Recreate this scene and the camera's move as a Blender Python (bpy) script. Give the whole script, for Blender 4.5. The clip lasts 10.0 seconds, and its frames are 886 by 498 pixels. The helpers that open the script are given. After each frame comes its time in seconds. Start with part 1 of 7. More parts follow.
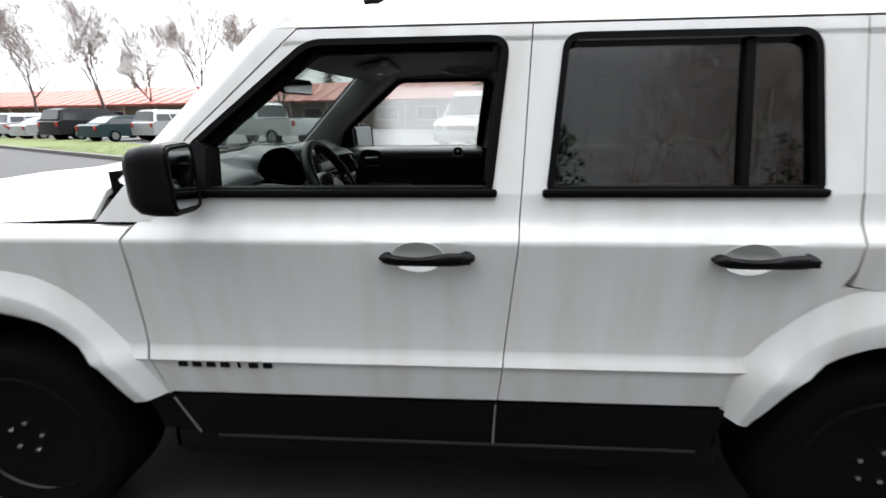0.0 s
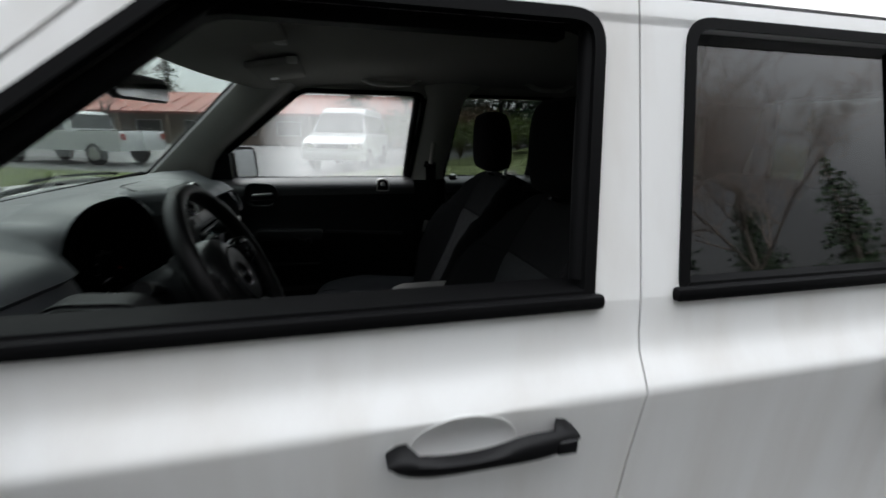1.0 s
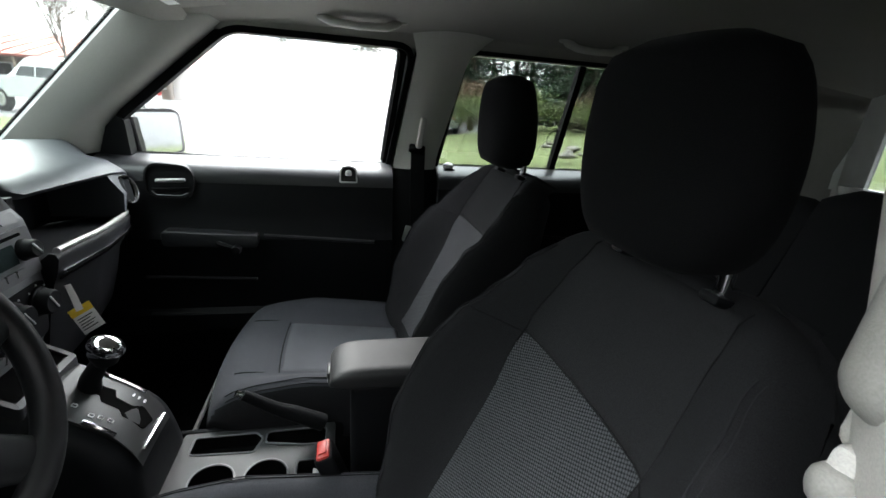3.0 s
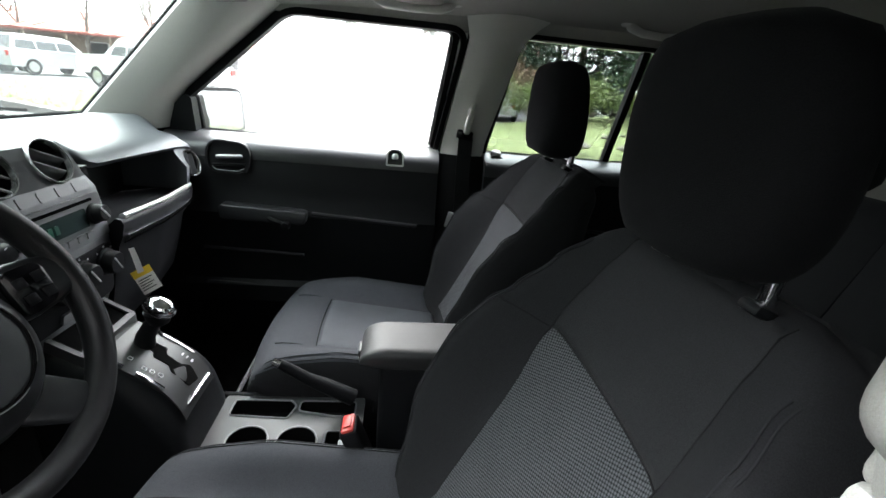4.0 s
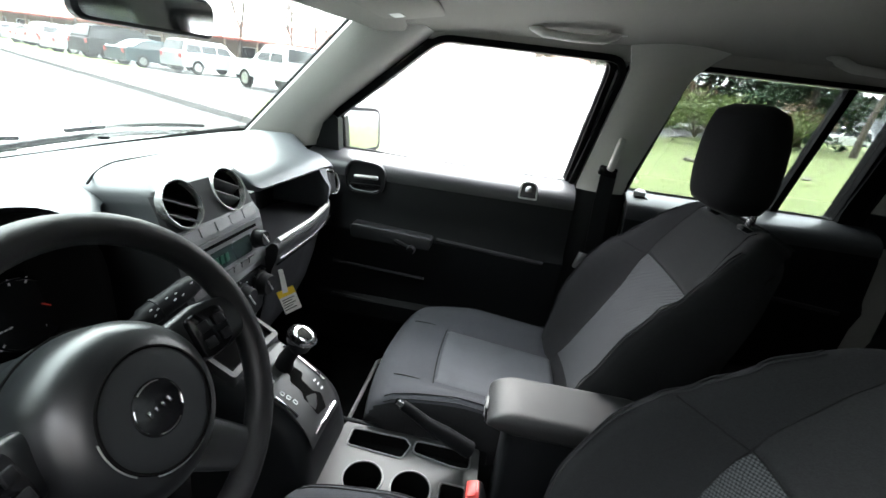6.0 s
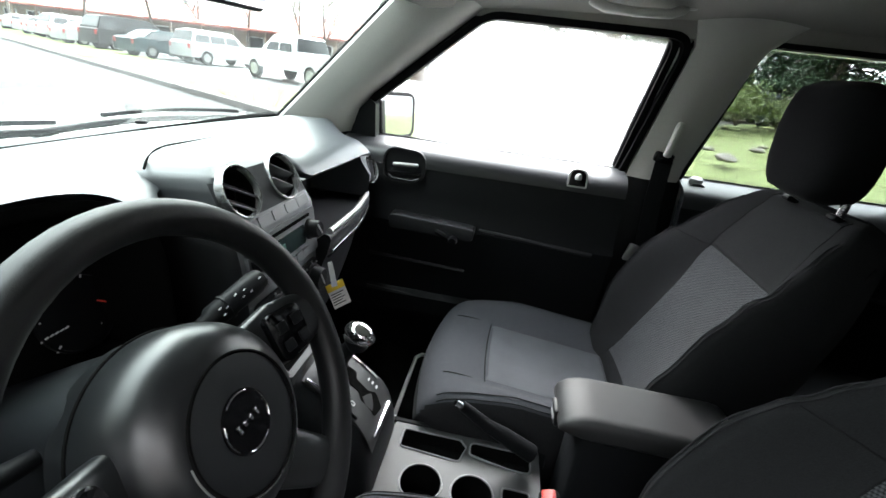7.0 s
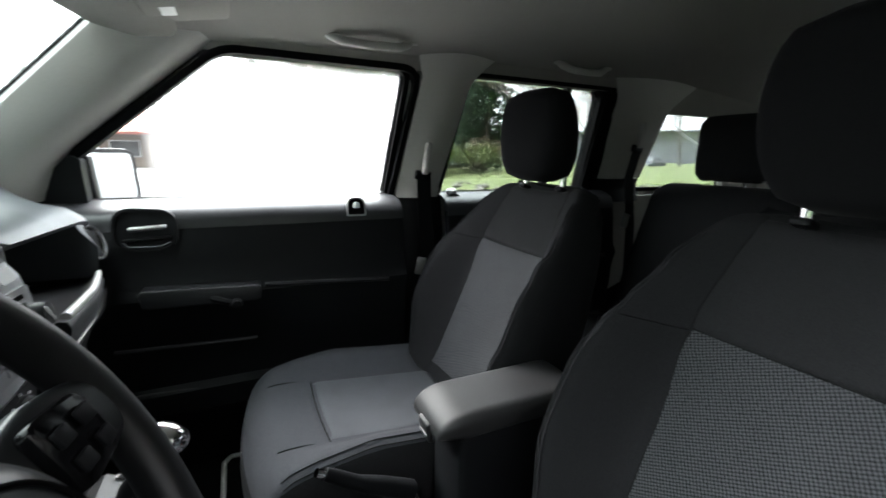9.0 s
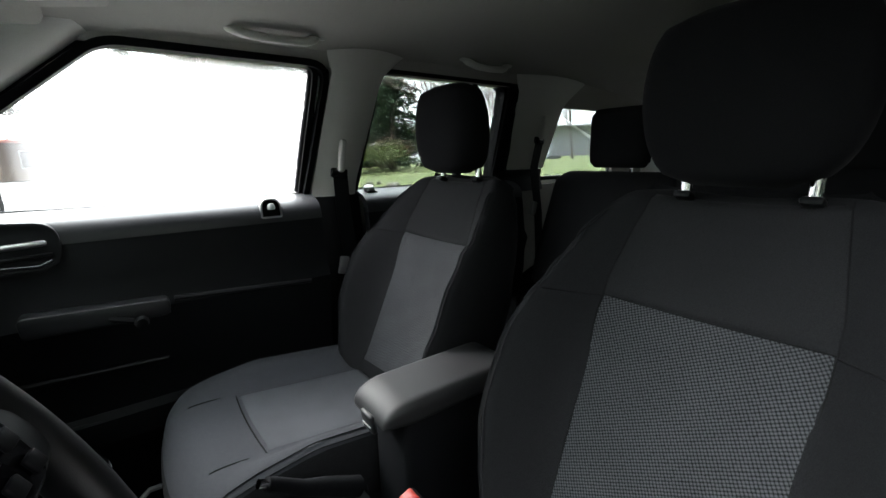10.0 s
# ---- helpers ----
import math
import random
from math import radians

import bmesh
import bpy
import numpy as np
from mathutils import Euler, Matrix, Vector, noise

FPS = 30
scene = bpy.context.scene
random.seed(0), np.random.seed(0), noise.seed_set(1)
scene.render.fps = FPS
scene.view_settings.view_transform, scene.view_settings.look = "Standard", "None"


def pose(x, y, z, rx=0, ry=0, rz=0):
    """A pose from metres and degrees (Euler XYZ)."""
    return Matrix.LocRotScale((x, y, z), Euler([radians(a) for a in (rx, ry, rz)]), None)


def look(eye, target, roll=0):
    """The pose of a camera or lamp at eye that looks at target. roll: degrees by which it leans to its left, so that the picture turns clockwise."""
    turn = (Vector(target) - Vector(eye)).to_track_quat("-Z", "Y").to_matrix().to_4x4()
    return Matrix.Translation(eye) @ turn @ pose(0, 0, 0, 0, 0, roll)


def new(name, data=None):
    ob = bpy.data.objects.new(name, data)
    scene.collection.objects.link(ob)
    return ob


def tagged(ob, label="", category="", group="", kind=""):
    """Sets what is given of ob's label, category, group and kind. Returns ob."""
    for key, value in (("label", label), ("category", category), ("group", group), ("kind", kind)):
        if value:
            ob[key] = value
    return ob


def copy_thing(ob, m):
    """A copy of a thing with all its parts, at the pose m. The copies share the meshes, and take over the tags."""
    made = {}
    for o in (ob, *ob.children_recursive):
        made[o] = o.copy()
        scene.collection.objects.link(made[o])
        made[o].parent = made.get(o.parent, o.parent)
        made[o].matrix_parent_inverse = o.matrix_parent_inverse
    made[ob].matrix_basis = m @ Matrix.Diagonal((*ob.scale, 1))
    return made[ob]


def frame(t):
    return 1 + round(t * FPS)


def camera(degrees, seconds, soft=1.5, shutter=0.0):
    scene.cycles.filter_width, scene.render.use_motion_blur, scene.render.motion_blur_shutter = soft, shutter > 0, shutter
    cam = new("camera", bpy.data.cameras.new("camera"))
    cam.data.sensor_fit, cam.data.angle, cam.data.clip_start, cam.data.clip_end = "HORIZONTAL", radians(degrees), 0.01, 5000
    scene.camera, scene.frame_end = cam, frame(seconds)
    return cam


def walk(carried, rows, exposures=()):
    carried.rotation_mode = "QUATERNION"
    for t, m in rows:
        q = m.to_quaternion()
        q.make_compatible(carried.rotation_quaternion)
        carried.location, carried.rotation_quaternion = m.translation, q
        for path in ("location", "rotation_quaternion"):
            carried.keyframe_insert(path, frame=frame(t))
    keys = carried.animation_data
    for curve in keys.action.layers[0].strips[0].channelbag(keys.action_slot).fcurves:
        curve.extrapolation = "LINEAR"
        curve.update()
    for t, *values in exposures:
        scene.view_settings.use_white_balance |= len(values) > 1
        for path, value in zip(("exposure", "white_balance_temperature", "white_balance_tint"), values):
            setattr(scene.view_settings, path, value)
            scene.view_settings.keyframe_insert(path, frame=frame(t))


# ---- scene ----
cam = camera(91.6, 10.0, 1.5, 0.4)
PATH = [
    (0, (-0.124, -1.953, 1.334), (-0.249, -0.048, 0.738), -0.7),
    (0.5, (-0.302, -1.649, 1.358), (-0.213, 0.251, 0.742), 0.3),
    (1, (-0.403, -1.326, 1.357), (0.063, 0.548, 0.837), 0.9),
    (1.5, (-0.382, -1.076, 1.355), (0.272, 0.732, 0.806), 0.4),
    (2, (-0.292, -0.902, 1.369), (0.298, 0.907, 0.754), 2.1),
    (3.5, (-0.204, -0.773, 1.357), (0.141, 1.087, 0.705), 4.9),
    (4, (-0.183, -0.777, 1.359), (0.038, 1.081, 0.651), 5.6),
    (4.5, (-0.166, -0.775, 1.361), (0.019, 1.076, 0.628), 5.6),
    (5, (-0.189, -0.754, 1.388), (-0.109, 1.106, 0.658), 6.7),
    (5.5, (-0.242, -0.717, 1.411), (-0.37, 1.15, 0.705), 7.9),
    (7, (-0.412, -0.648, 1.374), (-0.633, 1.185, 0.606), 7.1),
    (7.5, (-0.462, -0.627, 1.34), (-0.604, 1.23, 0.612), 4.1),
    (8, (-0.49, -0.61, 1.307), (-0.344, 1.29, 0.699), 3.2),
    (8.5, (-0.5, -0.601, 1.287), (0.016, 1.269, 0.799), 3.1),
    (9, (-0.51, -0.599, 1.272), (0.333, 1.165, 0.852), 0.9),
    (9.5, (-0.531, -0.601, 1.268), (0.569, 1.017, 0.85), -0.5),
    (10, (-0.542, -0.603, 1.261), (0.636, 0.956, 0.835), -1.1),
]
EXPOSURES = [(0.0, 0.36), (0.5, 0.33), (1.0, 0.15), (1.5, -0.15), (1.8, 0.02), (2.0, 0.70), (2.15, 1.25), (3.5, 3.05), (4.5, 3.72), (5.0, 3.75), (5.5, 3.74), (7.0, 3.42), (7.5, 3.35), (8.0, 3.52), (8.5, 3.44), (9.0, 3.18), (10.0, 2.9)]
walk(cam, [(t, look(eye, target, roll)) for t, eye, target, roll in PATH], EXPOSURES)

# ---- overcast daylight ----
world = bpy.data.worlds.new("overcast_sky")
scene.world = world
world.use_nodes = True
wn, wl = world.node_tree.nodes, world.node_tree.links
wn.clear()
sky = wn.new("ShaderNodeTexSky")
sky.sky_type, sky.sun_disc = "NISHITA", False
sky.sun_elevation, sky.sun_rotation = radians(35), radians(-35)
scaled = wn.new("ShaderNodeMix")
scaled.data_type, scaled.blend_type = "RGBA", "MULTIPLY"
scaled.inputs[0].default_value = 1.0
scaled.inputs[7].default_value = (0.09, 0.09, 0.09, 1)
cloud = wn.new("ShaderNodeTexNoise")
cloud.inputs["Scale"].default_value, cloud.inputs["Detail"].default_value = 2.2, 5
ramp = wn.new("ShaderNodeValToRGB")
ramp.color_ramp.elements[0].position, ramp.color_ramp.elements[1].position = 0.3, 0.75
ramp.color_ramp.elements[0].color, ramp.color_ramp.elements[1].color = (0.80, 0.84, 0.90, 1), (1.06, 1.07, 1.08, 1)
veil = wn.new("ShaderNodeMix")
veil.data_type = "RGBA"
veil.inputs[0].default_value = 0.88
back = wn.new("ShaderNodeBackground")
back.inputs["Strength"].default_value = 1.0
out = wn.new("ShaderNodeOutputWorld")
wl.new(sky.outputs[0], scaled.inputs[6])
wl.new(cloud.outputs[0], ramp.inputs[0])
wl.new(scaled.outputs[2], veil.inputs[6])
wl.new(ramp.outputs[0], veil.inputs[7])
# an overcast sky is several times as bright overhead as at the horizon
where, split, climb, shade = (wn.new("ShaderNode" + k) for k in ("TexCoord", "SeparateXYZ", "MapRange", "Mix"))
climb.inputs[1].default_value, climb.inputs[2].default_value = 0.0, 1.0
climb.inputs[3].default_value, climb.inputs[4].default_value = 0.62, 2.7
shade.data_type, shade.blend_type = "RGBA", "MULTIPLY"
shade.inputs[0].default_value = 1.0
wl.new(where.outputs["Generated"], split.inputs[0])
wl.new(split.outputs["Z"], climb.inputs[0])
wl.new(veil.outputs[2], shade.inputs[6])
wl.new(climb.outputs[0], shade.inputs[7])
# and brighter about the hidden sun, which stands on the passenger side
toward, lean, glow = (wn.new("ShaderNode" + k) for k in ("VectorMath", "MapRange", "Mix"))
toward.operation = "DOT_PRODUCT"
toward.inputs[1].default_value = Vector((0, 15, 8)).normalized()
lean.inputs[1].default_value, lean.inputs[2].default_value = -0.4, 0.95
lean.inputs[3].default_value, lean.inputs[4].default_value = 0.26, 3.2
glow.data_type, glow.blend_type = "RGBA", "MULTIPLY"
glow.inputs[0].default_value = 1.0
wl.new(where.outputs["Generated"], toward.inputs[0])
wl.new(toward.outputs["Value"], lean.inputs[0])
wl.new(shade.outputs[2], glow.inputs[6])
wl.new(lean.outputs[0], glow.inputs[7])
wl.new(glow.outputs[2], back.inputs[0])
wl.new(back.outputs[0], out.inputs[0])
sun = new("sun", bpy.data.lights.new("sun", "SUN"))
sun.data.energy, sun.data.angle, sun.data.color = 1.0, radians(40), (1.0, 0.97, 0.94)
sun.matrix_world = look((-1.5, 11, 10), (0, 0, 0))


# ---- materials ----
def material(name):
    m = bpy.data.materials.new(name)
    m.use_nodes = True
    n = m.node_tree.nodes
    return m, n, m.node_tree.links, n["Principled BSDF"]


def surface(name, color, rough=0.5, metal=0.0, vary=0.15, scale=6.0, grain=0.0, grain_scale=400.0, coat=0.0, spread=0.0, spec=0.5):
    """A plain surface with broad stains and a fine grained relief."""
    m, n, l, b = material(name)
    pos = n.new("ShaderNodeTexCoord")
    big = n.new("ShaderNodeTexNoise")
    big.inputs["Scale"].default_value, big.inputs["Detail"].default_value = scale, 6
    l.new(pos.outputs["Object"], big.inputs["Vector"])
    mix = n.new("ShaderNodeMix")
    mix.data_type = "RGBA"
    mix.inputs[6].default_value = (*[c * (1 - vary) for c in color], 1)
    mix.inputs[7].default_value = (*[min(1, c * (1 + vary)) for c in color], 1)
    l.new(big.outputs[0], mix.inputs[0])
    last = mix.outputs[2]
    if spread:
        info, hsv, span = n.new("ShaderNodeObjectInfo"), n.new("ShaderNodeHueSaturation"), n.new("ShaderNodeMapRange")
        span.inputs[3].default_value, span.inputs[4].default_value = 1 - spread, 1 + spread
        l.new(info.outputs["Random"], span.inputs[0])
        l.new(span.outputs[0], hsv.inputs["Value"])
        l.new(last, hsv.inputs["Color"])
        last = hsv.outputs[0]
    l.new(last, b.inputs["Base Color"])
    rr = n.new("ShaderNodeMapRange")
    rr.inputs[3].default_value, rr.inputs[4].default_value = max(0.02, rough - 0.08), min(1, rough + 0.08)
    l.new(big.outputs[0], rr.inputs[0])
    l.new(rr.outputs[0], b.inputs["Roughness"])
    b.inputs["Metallic"].default_value = metal
    b.inputs["Coat Weight"].default_value = coat
    b.inputs["Coat Roughness"].default_value = 0.06
    b.inputs["Specular IOR Level"].default_value = spec
    if grain:
        fine, bump = n.new("ShaderNodeTexNoise"), n.new("ShaderNodeBump")
        fine.inputs["Scale"].default_value, fine.inputs["Detail"].default_value = grain_scale, 3
        l.new(pos.outputs["Object"], fine.inputs["Vector"])
        tone, speck = n.new("ShaderNodeMapRange"), n.new("ShaderNodeMix")
        tone.inputs[1].default_value, tone.inputs[2].default_value = 0.3, 0.7
        tone.inputs[3].default_value, tone.inputs[4].default_value = 1 - 0.35 * grain, 1 + 0.35 * grain
        speck.data_type, speck.blend_type, speck.clamp_result = "RGBA", "MULTIPLY", False
        speck.inputs[0].default_value = 1.0
        l.new(fine.outputs[0], tone.inputs[0])
        l.new(last, speck.inputs[6])
        l.new(tone.outputs[0], speck.inputs[7])
        l.new(speck.outputs[2], b.inputs["Base Color"])
        bump.inputs["Strength"].default_value, bump.inputs["Distance"].default_value = grain, 0.35 / grain_scale
        l.new(fine.outputs[0], bump.inputs["Height"])
        l.new(bump.outputs[0], b.inputs["Normal"])
    return m


def pane(name, tint, gloss=0.06, fog=0.0, patchy=0.14, clear_at=-9.0):
    """A sheet of glass: clear or tinted, reflecting at a slant, and fogged where it is wet."""
    m, n, l, b = material(name)
    n.remove(b)
    o = n["Material Output"]
    clear, shine, fres, mix = n.new("ShaderNodeBsdfTransparent"), n.new("ShaderNodeBsdfGlossy"), n.new("ShaderNodeLayerWeight"), n.new("ShaderNodeMixShader")
    clear.inputs[0].default_value = (*tint, 1)
    shine.inputs["Roughness"].default_value = 0.02
    fres.inputs["Blend"].default_value = 0.5
    steep, base = n.new("ShaderNodeMath"), n.new("ShaderNodeMath")
    steep.operation, base.operation = "POWER", "MULTIPLY_ADD"
    steep.inputs[1].default_value = 4.0
    base.inputs[1].default_value, base.inputs[2].default_value = 0.7, gloss * 0.5
    l.new(fres.outputs["Facing"], steep.inputs[0])
    l.new(steep.outputs[0], base.inputs[0])
    last = clear.outputs[0]
    if fog:
        milk, both, tex, pos, stretch, ramp = n.new("ShaderNodeBsdfTranslucent"), n.new("ShaderNodeMixShader"), n.new("ShaderNodeTexNoise"), n.new("ShaderNodeTexCoord"), n.new("ShaderNodeMapping"), n.new("ShaderNodeMapRange")
        drops, dr, most = n.new("ShaderNodeTexVoronoi"), n.new("ShaderNodeMapRange"), n.new("ShaderNodeMath")
        milk.inputs[0].default_value = (0.53, 0.535, 0.53, 1)
        stretch.inputs["Scale"].default_value = (14, 1, 2.0)
        tex.inputs["Scale"].default_value, tex.inputs["Detail"].default_value = 1.0, 5
        ramp.inputs[1].default_value, ramp.inputs[2].default_value = 0.3, 0.75
        ramp.inputs[3].default_value, ramp.inputs[4].default_value = fog - patchy, fog + patchy
        drops.inputs["Scale"].default_value = 160
        dr.inputs[1].default_value, dr.inputs[2].default_value, dr.inputs[3].default_value, dr.inputs[4].default_value = 0.05, 0.5, patchy, 0.0
        most.operation, most.use_clamp = "ADD", True
        l.new(pos.outputs["Object"], stretch.inputs[0])
        l.new(stretch.outputs[0], tex.inputs["Vector"])
        l.new(pos.outputs["Object"], drops.inputs["Vector"])
        l.new(drops.outputs["Distance"], dr.inputs[0])
        l.new(tex.outputs[0], ramp.inputs[0])
        l.new(ramp.outputs[0], most.inputs[0])
        l.new(dr.outputs[0], most.inputs[1])
        side, reach, thin = n.new("ShaderNodeSeparateXYZ"), n.new("ShaderNodeMapRange"), n.new("ShaderNodeMath")
        reach.inputs[1].default_value, reach.inputs[2].default_value, reach.inputs[3].default_value = clear_at, clear_at + 0.16, 0.03
        thin.operation = "MULTIPLY"
        l.new(pos.outputs["Object"], side.inputs[0])
        l.new(side.outputs[0], reach.inputs[0])
        l.new(most.outputs[0], thin.inputs[0])
        l.new(reach.outputs[0], thin.inputs[1])
        l.new(thin.outputs[0], both.inputs[0])
        l.new(last, both.inputs[1])
        l.new(milk.outputs[0], both.inputs[2])
        last = both.outputs[0]
    l.new(base.outputs[0], mix.inputs[0])
    l.new(last, mix.inputs[1])
    l.new(shine.outputs[0], mix.inputs[2])
    l.new(mix.outputs[0], o.inputs[0])
    return m


def weave(name, dark, light, pitch, strength, rough=0.9):
    """Upholstery: rows of small knots over a darker ground."""
    m, n, l, b = material(name)
    pos, brick, mix, big, wear, bump = (n.new("ShaderNode" + k) for k in ("TexCoord", "TexVoronoi", "Mix", "TexNoise", "Mix", "Bump"))
    brick.inputs["Scale"].default_value = 1 / pitch
    brick.inputs["Randomness"].default_value = 0.12
    mix.data_type = wear.data_type = "RGBA"
    mix.inputs[6].default_value, mix.inputs[7].default_value = (*light, 1), (*dark, 1)
    span = n.new("ShaderNodeMapRange")
    span.inputs[1].default_value, span.inputs[2].default_value = 0.2, 0.62
    brick.voronoi_dimensions = "2D"
    tilt = n.new("ShaderNodeMapping")
    tilt.inputs["Rotation"].default_value = (0, 0, 0.5)
    l.new(pos.outputs["UV"], tilt.inputs[0])
    l.new(tilt.outputs[0], brick.inputs["Vector"])
    l.new(brick.outputs["Distance"], span.inputs[0])
    l.new(span.outputs[0], mix.inputs[0])
    big.inputs["Scale"].default_value = 9
    l.new(pos.outputs["Object"], big.inputs["Vector"])
    wear.blend_type = "MULTIPLY"
    wear.inputs[0].default_value = 0.35
    l.new(mix.outputs[2], wear.inputs[6])
    l.new(big.outputs[0], wear.inputs[7])
    l.new(wear.outputs[2], b.inputs["Base Color"])
    b.inputs["Roughness"].default_value = rough
    b.inputs["Specular IOR Level"].default_value = 0.0
    b.inputs["Sheen Weight"].default_value, b.inputs["Sheen Roughness"].default_value = 0.03, 0.5
    bump.inputs["Strength"].default_value, bump.inputs["Distance"].default_value = strength, 0.0008
    bump.invert = True
    l.new(brick.outputs["Distance"], bump.inputs["Height"])
    l.new(bump.outputs[0], b.inputs["Normal"])
    return m


WHITE = surface("white_car_paint", (0.76, 0.76, 0.75), 0.34, 0, 0.02, 3, 0, 900, 0.25)
# faint dried rain streaks on the paint
wn2, wl2 = WHITE.node_tree.nodes, WHITE.node_tree.links
streak, squash, place, level, dirt = (wn2.new("ShaderNode" + k) for k in ("TexNoise", "Mapping", "TexCoord", "MapRange", "Mix"))
squash.inputs["Scale"].default_value = (9, 9, 1.1)
streak.inputs["Scale"].default_value, streak.inputs["Detail"].default_value = 1.0, 8
level.inputs[1].default_value, level.inputs[2].default_value, level.inputs[4].default_value = 0.42, 0.80, 0.55
dirt.data_type = "RGBA"
dirt.inputs[7].default_value = (0.55, 0.51, 0.46, 1)
paint_in = wn2["Principled BSDF"].inputs["Base Color"]
clean = paint_in.links[0].from_socket
wl2.new(place.outputs["Object"], squash.inputs[0])
wl2.new(squash.outputs[0], streak.inputs["Vector"])
wl2.new(streak.outputs[0], level.inputs[0])
wl2.new(level.outputs[0], dirt.inputs[0])
wl2.new(clean, dirt.inputs[6])
wl2.new(dirt.outputs[2], paint_in)
CLAD = surface("black_cladding", (0.004, 0.004, 0.0045), 0.5, 0, 0.3, 8, 0.25, 700, spec=0.14)
GAP = surface("dark_gap", (0.005, 0.005, 0.005), 0.9, spec=0.0)
SEAL = surface("black_rubber", (0.003, 0.003, 0.0033), 0.6, 0, 0.3, 10, 0.1, 500, spec=0.06)
TYRE = surface("tyre_rubber", (0.004, 0.004, 0.004), 0.8, 0, 0.35, 12, 0.3, 300, spec=0.05)
GLOSSBLACK = surface("gloss_black", (0.004, 0.004, 0.0045), 0.16, 0, 0.2, 6, spec=0.22)
SPOKE = surface("spoke_gloss_black", (0.006, 0.006, 0.007), 0.14, 0, 0.2, 6, spec=0.7)
CHROME = surface("chrome", (0.82, 0.82, 0.83), 0.08, 1.0, 0.03)
TRAYGREY = surface("tray_grey", (0.035, 0.036, 0.037), 0.42, 0.1, 0.10, 10, 0.1, 1200)
PLATEGREY = surface("plate_grey", (0.018, 0.0185, 0.0185), 0.40, 0.0, 0.10, 12, 0.15, 1200)
SATIN = surface("satin_silver", (0.42, 0.42, 0.41), 0.32, 0.75, 0.06, 10, 0.08, 900)
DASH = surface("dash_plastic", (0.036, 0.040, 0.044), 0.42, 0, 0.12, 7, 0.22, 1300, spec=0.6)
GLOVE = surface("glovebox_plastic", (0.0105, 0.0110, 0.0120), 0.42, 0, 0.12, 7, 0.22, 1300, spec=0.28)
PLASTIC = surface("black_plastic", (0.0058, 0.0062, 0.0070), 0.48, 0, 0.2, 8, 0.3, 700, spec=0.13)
GREYPL = surface("grey_plastic", (0.108, 0.110, 0.114), 0.42, 0, 0.12, 8, 0.15, 1300)
LINER = surface("headliner_cloth", (0.26, 0.252, 0.232), 0.95, 0, 0.05, 5, 0.6, 900, spec=0.0)
TRIM = surface("pillar_trim", (0.43, 0.418, 0.385), 0.6, 0, 0.05, 5, 0.3, 800)
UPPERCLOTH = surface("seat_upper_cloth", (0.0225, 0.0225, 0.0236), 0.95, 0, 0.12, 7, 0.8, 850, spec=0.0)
SEATTOP = surface("seat_cloth_lit_top", (0.048, 0.0495, 0.0545), 0.95, 0, 0.12, 7, 0.8, 850, spec=0.0)
LITSILL = surface("lit_sill_plastic", (0.013, 0.0137, 0.015), 0.36, 0, 0.15, 6, 0.2, 1300, spec=0.5)
# the seat cloth again, darkened to paint shade onto the head restraints
SHADECLOTH = surface("seat_cloth_shaded", (0.0092, 0.0092, 0.0098), 0.95, 0, 0.14, 7, 0.8, 850, spec=0.0)
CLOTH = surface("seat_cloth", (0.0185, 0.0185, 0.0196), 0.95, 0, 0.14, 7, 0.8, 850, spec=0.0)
for fabric in (CLOTH, SHADECLOTH, UPPERCLOTH, SEATTOP):
    fabric.node_tree.nodes["Principled BSDF"].inputs["Sheen Weight"].default_value = 0.03
    fabric.node_tree.nodes["Principled BSDF"].inputs["Sheen Roughness"].default_value = 0.35
MESHCLOTH = weave("seat_mesh_cloth", (0.013, 0.0133, 0.0142), (0.098, 0.100, 0.106), 0.0042, 0.9)
FINEMESH = weave("seat_fine_mesh", (0.074, 0.077, 0.084), (0.094, 0.097, 0.105), 0.0045, 0.25)
THREAD = surface("seam_thread", (0.016, 0.016, 0.0165), 0.9, spec=0.0)
STITCH = surface("double_stitch", (0.022, 0.022, 0.0235), 0.9, spec=0.0)
CARPET = surface("carpet", (0.006, 0.006, 0.006), 0.95, 0, 0.3, 20, 0.8, 500, spec=0.0)
RED = surface("red_button", (0.42, 0.028, 0.02), 0.35)
DARKRED = surface("dark_red_button", (0.38, 0.02, 0.015), 0.4)
PAPER = surface("white_card", (0.82, 0.82, 0.80), 0.6)
YELLOW = surface("yellow_card", (0.85, 0.62, 0.03), 0.6)
MARK = surface("pale_print", (0.55, 0.55, 0.55), 0.5)
# its slight fog stands in for the dash's veiling reflection in the windscreen
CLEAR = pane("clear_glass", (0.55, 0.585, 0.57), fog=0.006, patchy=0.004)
TINT = pane("tinted_glass", (0.41, 0.43, 0.425), 0.28)
FOGGED = pane("wet_fogged_glass", (0.57, 0.585, 0.58), fog=0.24, patchy=0.03, clear_at=-0.72)
MIRROR = surface("mirror_glass", (0.52, 0.53, 0.54), 0.02, 1.0, 0.01)


